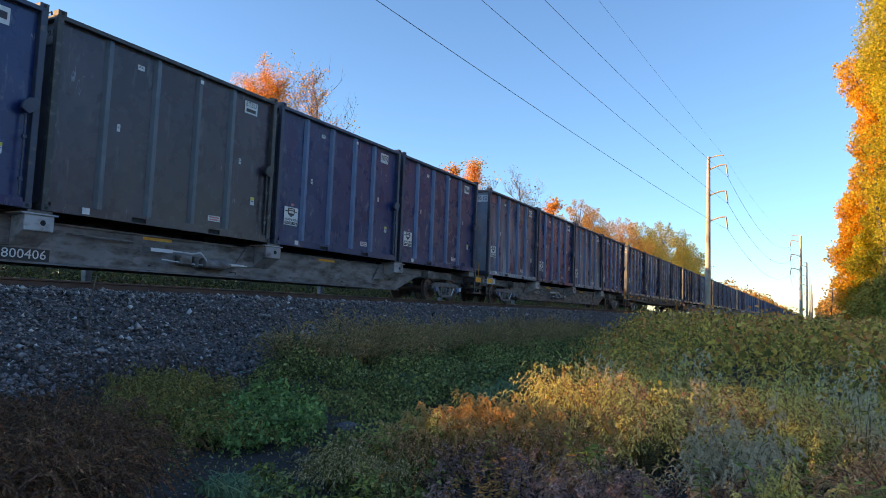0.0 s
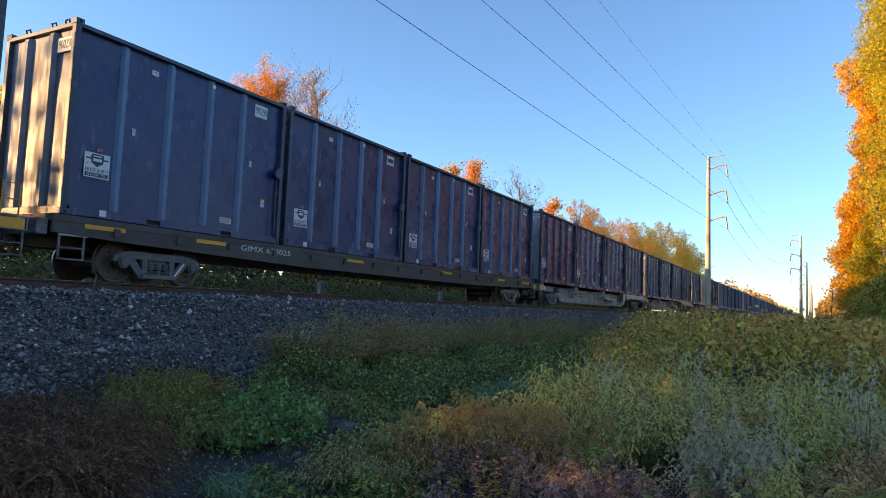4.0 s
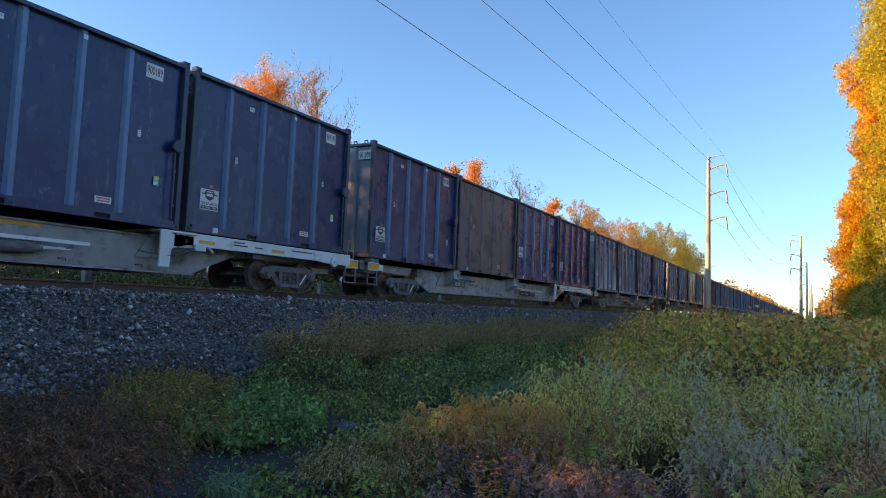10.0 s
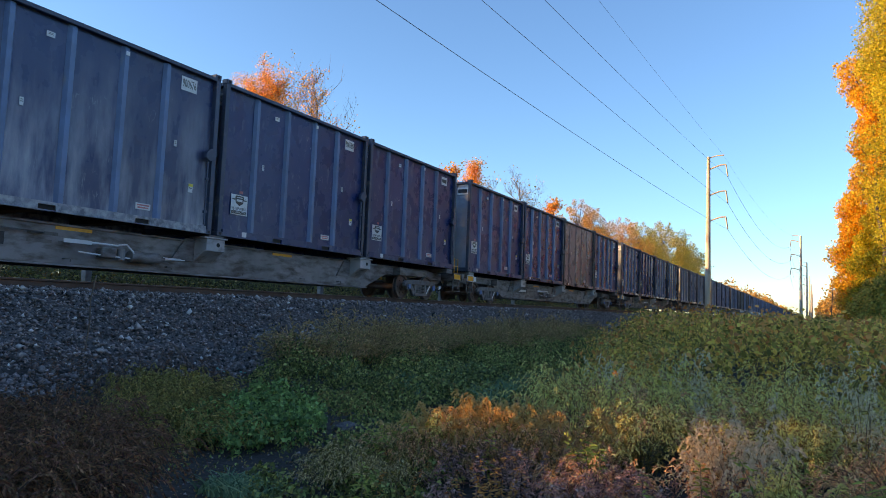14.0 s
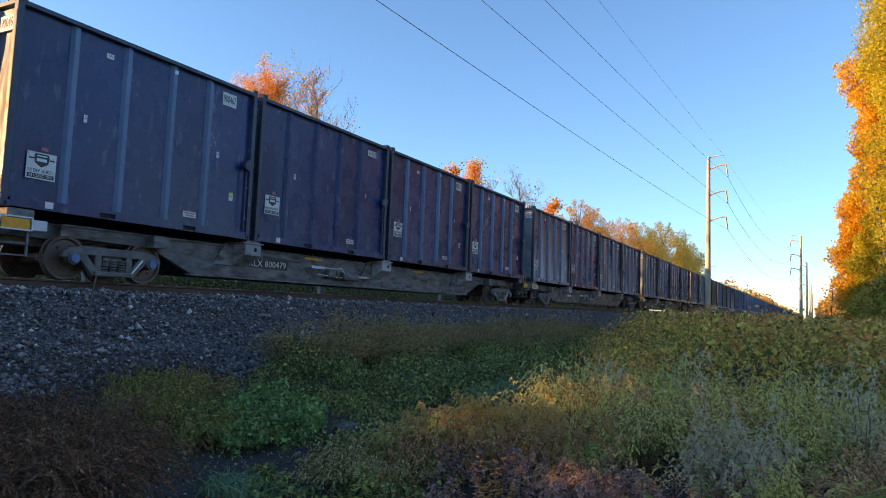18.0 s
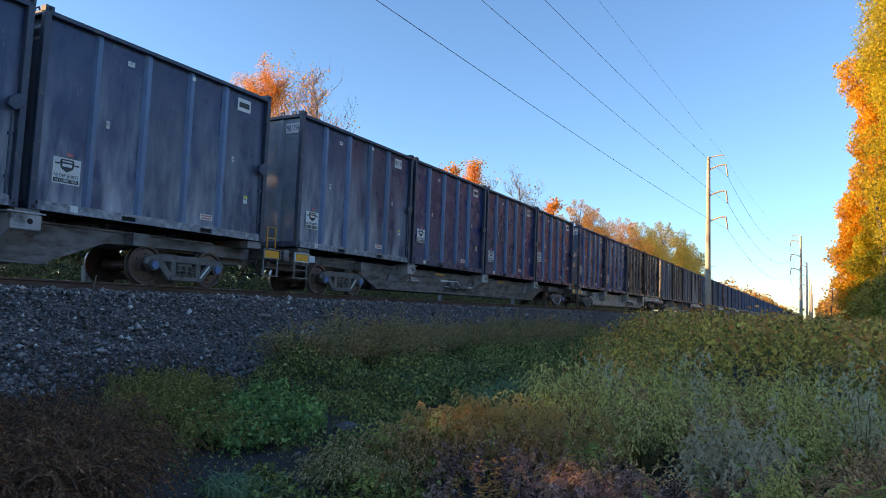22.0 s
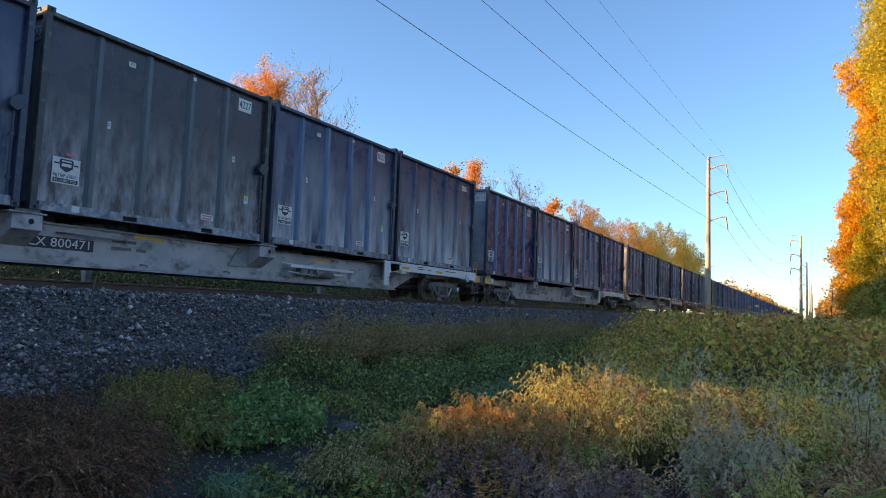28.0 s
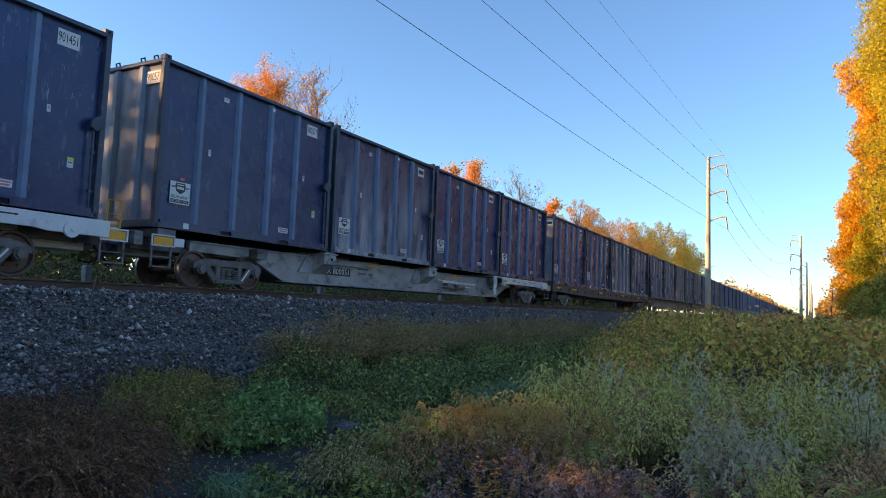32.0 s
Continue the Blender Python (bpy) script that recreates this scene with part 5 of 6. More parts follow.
# the near side: a tall wall of trees along the right of way
def full_tree(x, y, crown, leaves, size, mat, label, seed, lobes=46, z=-1.4, lobe=0.42):
    """A tree in full leaf: crown lists (height, radius) from its foot to its top; the leaves stand in uneven lobes on boughs."""
    rs, r = random.Random(seed), np.random.default_rng(seed)
    root = thing("tree", label, "tree", "trees by the line")
    root.matrix_basis = pose(x, y, z)
    hs, rr = [c[0] for c in crown], [c[1] for c in crown]
    top = hs[-1]
    axis = [Vector((0, 0, 0))]
    for i in range(1, 7):
        axis.append(Vector((rs.gauss(0, 0.25), rs.gauss(0, 0.25), top * 0.88 * i / 6)))
    segs = [(axis[i], axis[i + 1], top * 0.011 * (1 - i / 7), top * 0.011 * (1 - (i + 1) / 7)) for i in range(6)]
    C, R = [], []
    for k in range(lobes):
        h = hs[0] + (top - hs[0]) * (k + rs.random()) / lobes
        rad = float(np.interp(h, hs, rr))
        a = k * 2.4 + rs.uniform(-0.5, 0.5)
        d = rad * rs.uniform(0.45, 0.85)
        c = Vector((math.cos(a) * d, math.sin(a) * d, h))
        f = min(5, int(max(h - d * 0.6, 0) / (top * 0.88) * 6))
        q = axis[f].lerp(c, 0.55) + Vector((0, 0, -0.1 * d))
        w = top * 0.0035
        segs += [(axis[f], q, w, w * 0.6), (q, c, w * 0.6, w * 0.2)]
        for _ in range(3):
            e = c + Vector((rs.gauss(0, 1), rs.gauss(0, 1), rs.gauss(0, 1))) * rad * lobe * 0.5
            segs.append((q.lerp(c, rs.uniform(0.4, 1)), e, w * 0.3, w * 0.1))
        C.append(tuple(c))
        R.append(max(rad * lobe * rs.uniform(0.7, 1.25), 0.45))
    part("trunk", branch_mesh(segs, bark), bark, root)
    C, R = np.array(C), np.array(R)
    share = R ** 2 / (R ** 2).sum()
    k = r.choice(len(C), leaves, p=share)
    u = unit(r.normal(0, 1, (leaves, 3)))
    ragged = 1 + 0.3 * np.sin(u[:, 0] * 6 + k) * np.cos(u[:, 2] * 5 + 2 * k) + r.normal(0, 0.10, leaves)
    pos = C[k] + u * (R[k] * ragged * r.random(leaves) ** 0.22)[:, None] * np.array([1, 1, 0.8])
    along = r.normal(0, 1, (leaves, 3)) + np.array([0, 0, -0.5])
    nor = u * 0.8 + r.normal(0, 0.8, (leaves, 3)) + np.array([0, 0, 0.4])
    L = size * r.uniform(0.65, 1.3, leaves)
    part("crown", leaf_mesh("crown", pos, along, nor, L, L * 0.72, mat), mat, root)
    return root


# broad oaks beyond the track, further off
for _x, _y, _h, _w, _n, _size, _mat, _words, _seed in (
        (-27.0, 128.0, 23.2, 6.0, 26000, 0.22, leaf_rust, "orange-brown autumn oak behind the train", 19), (-28.0, 141.0, 23.4, 6.0, 22000, 0.24, leaf_rust, "orange-brown autumn oak behind the train", 20),
        (-27.0, 163.0, 24.0, 7.5, 26000, 0.26, leaf_rust, "golden autumn tree behind the train", 21), (-28.0, 186.0, 26.0, 8.0, 26000, 0.28, leaf_olive, "olive-green and rust oak behind the train", 22),
        (-27.0, 212.0, 29.4, 10.5, 30000, 0.34, leaf_olive, "broad olive-green and rust oak behind the train", 23), (-27.0, 243.0, 28.4, 10.0, 18000, 0.42, leaf_olive, "olive-green and rust oak behind the train", 24),
        (-29.0, 268.0, 25.9, 9.0, 9000, 0.5, leaf_olive, "olive-green oak behind the train", 25)):
    full_tree(_x, _y, [(_h * 0.2, _w * 0.6), (_h * 0.45, _w), (_h * 0.68, _w * 0.95), (_h * 0.87, _w * 0.6), (_h, _w * 0.15)], _n, _size, _mat, _words, _seed, 44, lobe=0.34)
# tall golden trees in front, orange maples behind them at the wood's edge, darker scrub at their feet
full_tree(18.7, 46.0, [(6.4, 1.2), (9.0, 2.4), (12.0, 2.8), (16.0, 3.0), (20.0, 3.0), (24.0, 2.6), (27.0, 0.8)], 64000, 0.13, leaf_gold, "tall autumn tree, golden green turning orange", 31, 70)
# this one's dark leaves paint the shaded lower part of the golden trees
full_tree(19.6, 40.0, [(1.2, 1.4), (4.0, 2.6), (7.0, 3.0), (10.0, 2.8), (13.0, 1.6), (15.0, 0.5)], 34000, 0.12, leaf_shade, "leafy tree at the wood's edge, shade painted into its dark green leaves", 32, 44)
full_tree(19.9, 58.0, [(2.0, 2.2), (8.0, 3.6), (14.0, 3.8), (20.0, 3.8), (26.0, 3.2), (31.0, 0.8)], 52000, 0.16, leaf_gold, "tall autumn tree, golden green turning orange", 33, 70)
full_tree(18.0, 66.0, [(12.0, 0.8), (14.5, 1.9), (18.0, 1.9), (19.6, 2.2), (21.2, 3.1), (23.0, 2.6), (24.4, 0.8)], 20000, 0.20, leaf_flame, "bright orange autumn maple at the wood's edge", 41, 40)
full_tree(17.9, 84.0, [(1.0, 2.3), (5.0, 2.9), (9.0, 3.3), (13.0, 3.2), (15.5, 2.2), (18.0, 1.3), (19.8, 0.5)], 30000, 0.24, leaf_flame, "bright orange autumn maple at the wood's edge", 42, 54)
full_tree(18.2, 72.0, [(0.8, 1.8), (3.0, 2.4), (6.0, 2.4), (9.5, 1.8), (12.0, 0.6)], 20000, 0.20, leaf_gold, "golden-leaved young tree at the wood's edge", 43, 36)
full_tree(21.4, 76.0, [(2.0, 2.4), (10.0, 3.8), (18.0, 4.0), (26.0, 3.6), (33.0, 0.8)], 34000, 0.24, leaf_gold, "tall autumn tree, golden green turning orange", 34, 60)
full_tree(21.6, 96.0, [(2.0, 2.8), (9.0, 4.4), (18.0, 4.4), (25.0, 3.4), (29.0, 0.8)], 26000, 0.28, leaf_gold, "tall autumn tree, golden green turning orange", 35, 54)
full_tree(20.4, 112.0, [(1.0, 2.8), (7.0, 4.0), (13.0, 4.0), (18.0, 2.6), (21.0, 0.6)], 20000, 0.30, leaf_rust, "orange-brown autumn tree at the wood's edge", 36, 44)
full_tree(22.0, 134.0, [(1.0, 3.0), (7.0, 4.6), (14.0, 4.4), (20.0, 2.6), (23.0, 0.6)], 16000, 0.34, leaf_rust, "orange-brown autumn tree at the wood's edge", 37, 40)
tree(16.0, 150.0, 9.5, 1.8, 0, 0.25, leaf_rust, "slim bare dead tree by the line", 43, up=1.2)
for _x, _y, _h, _k in ((17.0, 29.0, 2.6, 44), (17.4, 36.0, 3.0, 45), (17.0, 45.0, 3.6, 46), (17.2, 54.0, 4.4, 47), (17.4, 66.0, 4.6, 48), (18.6, 90.0, 5.0, 49)):
    full_tree(_x, _y, [(0.5, 1.4), (_h * 0.5, 1.8), (_h * 0.8, 1.2), (_h, 0.5)], 6500, 0.13 + 0.001 * _y, leaf_olive, "low leafy shrub at the wood's edge", _k, 20)


def far_woods(name, spots, label, mat, seed):
    """Distant woods: many small leaf clumps in uneven crowns."""
    r = np.random.default_rng(seed)
    P, S = [], []
    for x, y, h, w in spots:
        n = {"side_thicket": 900, "side_woods": 1300, "deep_woods": 1100, "east_woods": 700}.get(name, 420)
        a = r.normal(0, 1, (n, 3))
        a = unit(a) * r.random((n, 1)) ** 0.45
        lump = 1 + 0.25 * np.sin(a[:, :1] * 5 + y) * np.cos(a[:, 1:2] * 4 + x)
        P.append(np.array([x, y, h * 0.55 - 1.4]) + a * lump * np.array([w, w, h * 0.48]))
        S.append(np.full(n, max({"side_woods": 0.5, "east_woods": 0.7}.get(name, 0.28), 0.2 + 0.0022 * y)))
    P, S = np.concatenate(P), np.concatenate(S)
    n = len(P)
    thing(name, label, "woods", kind="stuff", mesh=leaf_mesh(name, P, r.normal(0, 1, (n, 3)), r.normal(0, 1, (n, 3)) + np.array([0, 0, 0.5]), S * r.uniform(0.7, 1.4, n), S, mat))


_r = random.Random(3)
far_woods("far_woods", [(-30 + _r.uniform(-5, 5) - 0.005 * y, y, _r.uniform(17, 25), _r.uniform(7, 10)) for y in range(430, 1500, 17)], "distant orange-brown autumn woods along the line", leaf_rust, 5)
far_woods("far_woods", [(26 + _r.uniform(-3, 6), y, _r.uniform(14, 20), _r.uniform(6, 8)) for y in range(158, 900, 13)], "distant autumn woods along the line", leaf_rust, 6)
# hidden behind the train: added to cut the low sky glow on container ends
far_woods("side_woods", [(-32 + _r.uniform(-4, 4), y, _r.uniform(11, 15), _r.uniform(3.5, 5)) for y in range(-5, 32, 3)], "golden autumn woods added unseen beyond the track to screen sky glow", leaf_gold, 8)
# the stretch at negative y is out of view, added to screen the low sun
far_woods("side_thicket", [(-20 + _r.uniform(-3, 3), y, _r.uniform(5.0, 6.4), _r.uniform(2.5, 3.5)) for y in [*range(-43, -12, 2), *range(-6, 140, 2)]] + [(-20 + _r.uniform(-2, 2), y, 4.05, 2.6) for y in range(-12, -5, 2)], "low thicket beyond the track, with an unseen stretch added to block sun", leaf_scrub, 9)
far_woods("east_woods", [(40 + _r.uniform(-3, 6), y, _r.uniform(9, 12), _r.uniform(4.5, 6)) for y in range(-70, 38, 5)], "autumn woods along the near side of the line", leaf_olive, 10)
far_woods("deep_woods", [(27.0 + _r.uniform(0, 8), y, _r.uniform(20, 27), _r.uniform(5.5, 7)) for y in range(36, 150, 5)], "dense autumn woods behind the first trees", leaf_olive, 7)


# ---- scrub and weeds ----
class Growth:
    """Collects stems and leaves of one kind of plant over a patch."""

    def __init__(self, seed):
        self.r = np.random.default_rng(seed)
        self.stems, self.sw, self.leaf = [], [], []

    def stalks(self, x, y, z, height, lean, width, k=6, curl=0.3):
        n = len(x)
        r = self.r
        t = np.linspace(0, 1, k)[None, :, None]
        a = r.uniform(0, math.tau, n)
        out = np.stack([np.cos(a), np.sin(a), np.zeros(n)], -1)[:, None] * (r.uniform(0.3, 1.0, n) * lean * height)[:, None, None]
        up = np.array([0, 0, 1.0])[None, None] * height[:, None, None]
        pts = np.stack([x, y, z], -1)[:, None] + up * (t - curl * 0.3 * t ** 2) + out * t ** 2
        self.stems.append(pts)
        self.sw.append(np.full(n, width))
        return pts

    def leaves_on(self, pts, per, length, width, lo=0.1, hi=1.0, droop=0.3):
        n, k, _ = pts.shape
        r = self.r
        t = r.uniform(lo, hi, (n, per)) * (k - 1)
        i = np.minimum(t.astype(int), k - 2)
        f = (t - i)[..., None]
        rows = np.arange(n)[:, None]
        pos = pts[rows, i] * (1 - f) + pts[rows, i + 1] * f
        d = r.normal(0, 1, (n, per, 3))
        d[..., 2] = np.abs(d[..., 2]) * 0.35 - droop
        m = n * per
        L = length * r.uniform(0.6, 1.4, m) * (1.15 - 0.5 * (t / (k - 1)).ravel())
        self.leaf.append((pos.reshape(-1, 3), d.reshape(-1, 3), r.normal(0, 0.6, (m, 3)) + np.array([0, 0, 1.0]), L, L * width))

    def plumes(self, pts, per, reach, fluff, size, start=0.45):
        """Recurved side sprays on the upper part of a stem: thin furry ropes that arch out and hook down."""
        n, k, _ = pts.shape
        r = self.r
        t0 = start + (1 - start) * (np.arange(per)[None] + r.random((n, per))) / per
        t = t0 * (k - 1)
        i = np.minimum(t.astype(int), k - 2)
        f = (t - i)[..., None]
        base = (pts[np.arange(n)[:, None], i] * (1 - f) + pts[np.arange(n)[:, None], i + 1] * f).reshape(-1, 3)
        m = len(base)
        a = (r.uniform(0, math.tau, (n, 1)) + np.where(np.arange(per) % 2, 0.0, 2.2)[None] + r.normal(0, 0.7, (n, per))).ravel()
        L = reach * r.uniform(0.7, 1.2, m) * (1.25 - 0.95 * ((t0.ravel() - start) / (1 - start)))
        out = np.stack([np.cos(a), np.sin(a), r.uniform(0.7, 1.2, m)], -1) * L[:, None]
        s = np.linspace(0, 1, 7)[None, :, None]
        spray = base[:, None] + out[:, None] * (s - 0.22 * s ** 3) - np.array([0, 0, 1.0]) * (L[:, None, None] * 1.15) * s ** 2.4
        u = r.random((m, fluff))
        j = np.minimum((u * 6).astype(int), 5)
        g = (u * 6 - j)[..., None]
        rows = np.arange(m)[:, None]
        pos = spray[rows, j] * (1 - g) + spray[rows, j + 1] * g
        way = spray[rows, j + 1] - spray[rows, j]
        q = m * fluff
        LL = size * r.uniform(0.6, 1.4, q)
        return spray, (pos.reshape(-1, 3), unit(way.reshape(-1, 3)) * 0.8 + r.normal(0, 0.5, (q, 3)) + np.array([0, 0, 0.5]), r.normal(0, 0.7, (q, 3)) + np.array([0, -0.3, 0.6]), LL, LL * 0.45)

    def stem_mesh(self, name, mat):
        return ribbon_mesh(name, np.concatenate(self.stems), np.concatenate(self.sw), mat)

    def leaf_part(self, name, mat):
        z = [np.concatenate(c) for c in zip(*self.leaf)]
        return leaf_mesh(name, *z, mat)


def clumpy(r, n, xr, yr, blobs, tight):
    """Places in a rectangle, gathered into clumps."""
    cx, cy = r.uniform(*xr, blobs), r.uniform(*yr, blobs)
    k = r.integers(0, blobs, n)
    x, y = cx[k] + r.normal(0, tight, n), cy[k] + r.normal(0, tight, n)
    loose = r.random(n) < 0.35
    x[loose], y[loose] = r.uniform(*xr, loose.sum()), r.uniform(*yr, loose.sum())
    return np.clip(x, *xr), np.clip(y, *yr)


def inside(x, y, *tests):
    keep = np.ones(len(x), bool)
    for t in tests:
        keep &= t(x, y)
    return x[keep], y[keep]


def weed_patch(name, label, n, xr, yr, height, stem_mat, leaf_mat, seed, per=26, length=0.055, width=0.28, lean=0.35, blobs=30, tight=0.5, plume=None, plume_mat=None, droop=0.3, where=None, tall=None):
    g = Growth(seed)
    x, y = clumpy(g.r, n, xr, yr, blobs, tight)
    if where:
        x, y = inside(x, y, where)
    h = g.r.uniform(height[0], height[1], len(x))
    if tall:
        h *= tall(x, y)
    pts = g.stalks(x, y, np.maximum(ground_z(x, y), np.where(x < 3.9, bed_z(x), -9)), h, lean, 0.008)
    g.leaves_on(pts, per, length, width, droop=droop)
    root = thing(name, label, "weeds", kind="stuff")
    if plume:
        sprays, fl = g.plumes(pts, *plume)
        part("seed_sprays", ribbon_mesh("seed_sprays", sprays, plume[3] * 0.6, plume_mat), plume_mat, root)
        part("seed_heads", leaf_mesh("seed_heads", *fl, plume_mat), plume_mat, root)
    part("stems", g.stem_mesh("stems", stem_mat), stem_mat, root)
    part("leaves", g.leaf_part("leaves", leaf_mat), leaf_mat, root)
    return root


def leaf_bank(name, label, n, xr, yr, top, size, mat, seed, width=0.8, where=None, depth=0.5, category="shrubs", ovate=False):
    """A tangle of leaves that covers a bank; top(x, y) is its upper surface."""
    r = np.random.default_rng(seed)
    x, y = r.uniform(*xr, n), r.uniform(*yr, n)
    if where:
        x, y = inside(x, y, where)
    n = len(x)
    z = top(x, y) - depth * r.random(n) ** 2.2
    nor = r.normal(0, 0.8, (n, 3)) + np.array([0.15, -0.45, 0.8])
    along = r.normal(0, 1, (n, 3)) + np.array([0, -0.2, -0.45])
    L = size * r.uniform(0.6, 1.35, n)
    return thing(name, label, category, kind="stuff", mesh=leaf_mesh(name, np.stack([x, y, z], -1), along, nor, L, L * width, mat, ovate=ovate))


def bumps(x, y, s=1.0):
    return 0.5 * np.sin(1.7 * s * x + 0.6) * np.sin(1.3 * s * y + 1.1) + 0.3 * np.sin(3.3 * s * x - 1.9 * s * y) + 0.2 * np.sin(5.1 * s * y + 2.3 * s * x)


def arch_bush(name, label, spots, seed, stem_mat, leaf_mat, spray_mat, branches=46, subs=12, fluff=9, size=0.02, reach=0.16, droop=0.9, leaves=26, leaf=0.06, slim=0.16, start=0.4, rise=1.0, sway=(0.0, 0.0)):
    """Bushy weeds: from every spot (x, y, height, radius) branches arch up and out and hang over; side sprays and fine leaflets hang along them."""
    r = np.random.default_rng(seed)
    spots = np.array(spots, float)
    n = len(spots) * branches
    c = np.repeat(spots, branches, 0)
    a = r.uniform(0, math.tau, n)
    far = c[:, 3] * np.sqrt(r.uniform(0.02, 1.15, n))
    h = c[:, 2] * r.uniform(0.65, 1.08, n) * (1.06 - 0.45 * (far / c[:, 3]) ** 2)
    out = np.stack([np.cos(a), np.sin(a), np.zeros(n)], -1)
    x, y = c[:, 0] + out[:, 0] * far * 0.22, c[:, 1] + out[:, 1] * far * 0.22
    base = np.stack([x, y, np.maximum(ground_z(x, y), np.where(x < 3.9, bed_z(x), -9.0))], -1)
    k = 8
    t = np.linspace(0, 1, k)[None, :, None]
    sag = (droop * r.uniform(0.15, 0.6, n) * far / c[:, 3])[:, None, None]
    pts = base[:, None] + out[:, None] * far[:, None, None] * t ** 1.5 + np.array([0, 0, 1.0]) * h[:, None, None] * (t * (1 + sag) - sag * t ** 3)
    pts += r.normal(0, 0.012, pts.shape) * t
    root = thing(name, label, "weeds", kind="stuff")
    part("stems", ribbon_mesh("stems", pts, np.full(n, 0.007), stem_mat), stem_mat, root)

    def on(line, u):
        q = u * (line.shape[1] - 1)
        i = np.minimum(q.astype(int), line.shape[1] - 2)
        f = (q - i)[..., None]
        rows = np.arange(len(line))[:, None]
        return line[rows, i] * (1 - f) + line[rows, i + 1] * f, line[rows, i + 1] - line[rows, i]

    # side sprays, longest in the middle, all bent over towards the branch's own way
    u = start + (1 - start) * (np.arange(subs)[None] + r.random((n, subs))) / subs
    at, way = on(pts, u)
    m = n * subs
    at, way, uu = at.reshape(-1, 3), unit(way.reshape(-1, 3)), ((u - start) / (1 - start)).ravel()
    L = reach * r.uniform(0.6, 1.25, m) * (1.15 - 0.75 * uu)
    d = unit(way * 0.7 + r.normal(0, 0.5, (m, 3)) + np.array([sway[0], sway[1], 0.35 * rise]))
    s = np.linspace(0, 1, 4)[None, :, None]
    spray = at[:, None] + d[:, None] * L[:, None, None] * s - np.array([0, 0, 1.0]) * (L[:, None, None] * droop) * s ** 2.2
    part("seed_sprays", ribbon_mesh("seed_sprays", spray, np.full(m, size * 0.24), spray_mat, face=(0.5, -0.8, 0.3)), spray_mat, root)
    pos, sw = on(spray, r.random((m, fluff)) ** 0.8)
    q = m * fluff
    LL = size * r.uniform(0.6, 1.4, q)
    part("seed_heads", leaf_mesh("seed_heads", pos.reshape(-1, 3), unit(sw.reshape(-1, 3)) + r.normal(0, 0.27, (q, 3)), r.normal(0, 0.6, (q, 3)) + np.array([0.1, -0.3, 0.8]), LL, LL * 0.42, spray_mat), spray_mat, root)
    if leaves:
        pos, sw = on(pts, r.uniform(0.12, 0.92, (n, leaves)))
        q = n * leaves
        d = unit(sw.reshape(-1, 3)) * 0.5 + r.normal(0, 0.8, (q, 3)) + np.array([0, 0, -0.15])
        LL = leaf * r.uniform(0.5, 1.35, q)
        part("leaves", leaf_mesh("leaves", pos.reshape(-1, 3), d, r.normal(0, 0.5, (q, 3)) + np.array([0, 0, 1.0]), LL, LL * slim, leaf_mat), leaf_mat, root)
    return root


def scattered(seed, n, xr, yr, height, radius, where=None, gap=0.62):
    """Spots for bushes, kept apart from each other."""
    r = random.Random(seed)
    got = []
    for _ in range(n * 40):
        x, y = r.uniform(*xr), r.uniform(*yr)
        if (where is None or where(x, y)) and all((x - p[0]) ** 2 + (y - p[1]) ** 2 > (gap * radius[0]) ** 2 for p in got):
            got.append((x, y, r.uniform(*height), r.uniform(*radius)))
            if len(got) == n:
                break
    return got


# leafy creepers in the hollow: lumps of green with bare dark earth between them
def ivy_cover(x, y):
    bare = 1.5 * np.exp(-((x - 8.95) / 0.75) ** 2 - ((y - 4.75) / 0.50) ** 2) + 1.3 * np.exp(-((x - 8.35) / 0.5) ** 2 - ((y - 6.3) / 0.35) ** 2)
    return 0.30 + 0.9 * bumps(x, y, 1.7) + 0.5 * bumps(x + 4, y, 4.1) - bare - 2.0 * np.clip((8.9 - y) - 1.05 * (x - 4.6), 0, 1)


def ivy_top(x, y):
    return ground_z(x, y) + 0.06 + 0.22 * np.clip(ivy_cover(x, y), 0, 1.2) + 0.05 * bumps(x, y, 7.0) + 0.16 * np.exp(-((x - 7.35) / 0.6) ** 2 - ((y - 5.75) / 0.6) ** 2)


leaf_bank("ground_ivy", "low green creeping leaves in the hollow", 150000, (4.6, 10.4), (3.4, 17.0), ivy_top, 0.036, leaf_ivy, 61, 0.85, depth=0.16, category="groundcover", where=lambda x, y: ivy_cover(x, y) > 0.02)
leaf_bank("nettle_clump", "lush clump of brighter green nettle leaves", 9000, (6.5, 8.4), (4.7, 6.7), lambda x, y: ivy_top(x, y) + 0.10 + 0.05 * bumps(x, y, 6.0), 0.058, leaf_nettle, 60, 0.62, depth=0.22,
          where=lambda x, y: ((x - 7.4) / 0.85) ** 2 + ((y - 5.75) / 0.85) ** 2 + 0.5 * bumps(x, y, 4.0) < 1.0, category="groundcover")
leaf_bank("leaf_litter", "brown dead leaves and crumbs on the bare earth", 5000, (4.2, 10.4), (3.4, 10.0), lambda x, y: ground_z(x, y) + 0.015, 0.035, leaf_litter, 59, 0.6, depth=0.01, category="litter", where=lambda x, y: ivy_cover(x, y) < 0.25)
leaf_bank("sprouts", "small green sprouts scattered over bare earth", 9000, (5.2, 10.4), (3.0, 8.6), lambda x, y: ground_z(x, y) + 0.05 + 0.03 * bumps(x, y, 5.0), 0.03, leaf_ivy, 55, 0.6, depth=0.05, category="groundcover", where=lambda x, y: (ivy_cover(x, y) < 0.1) & (bumps(x, y, 6.0) > 0.1))
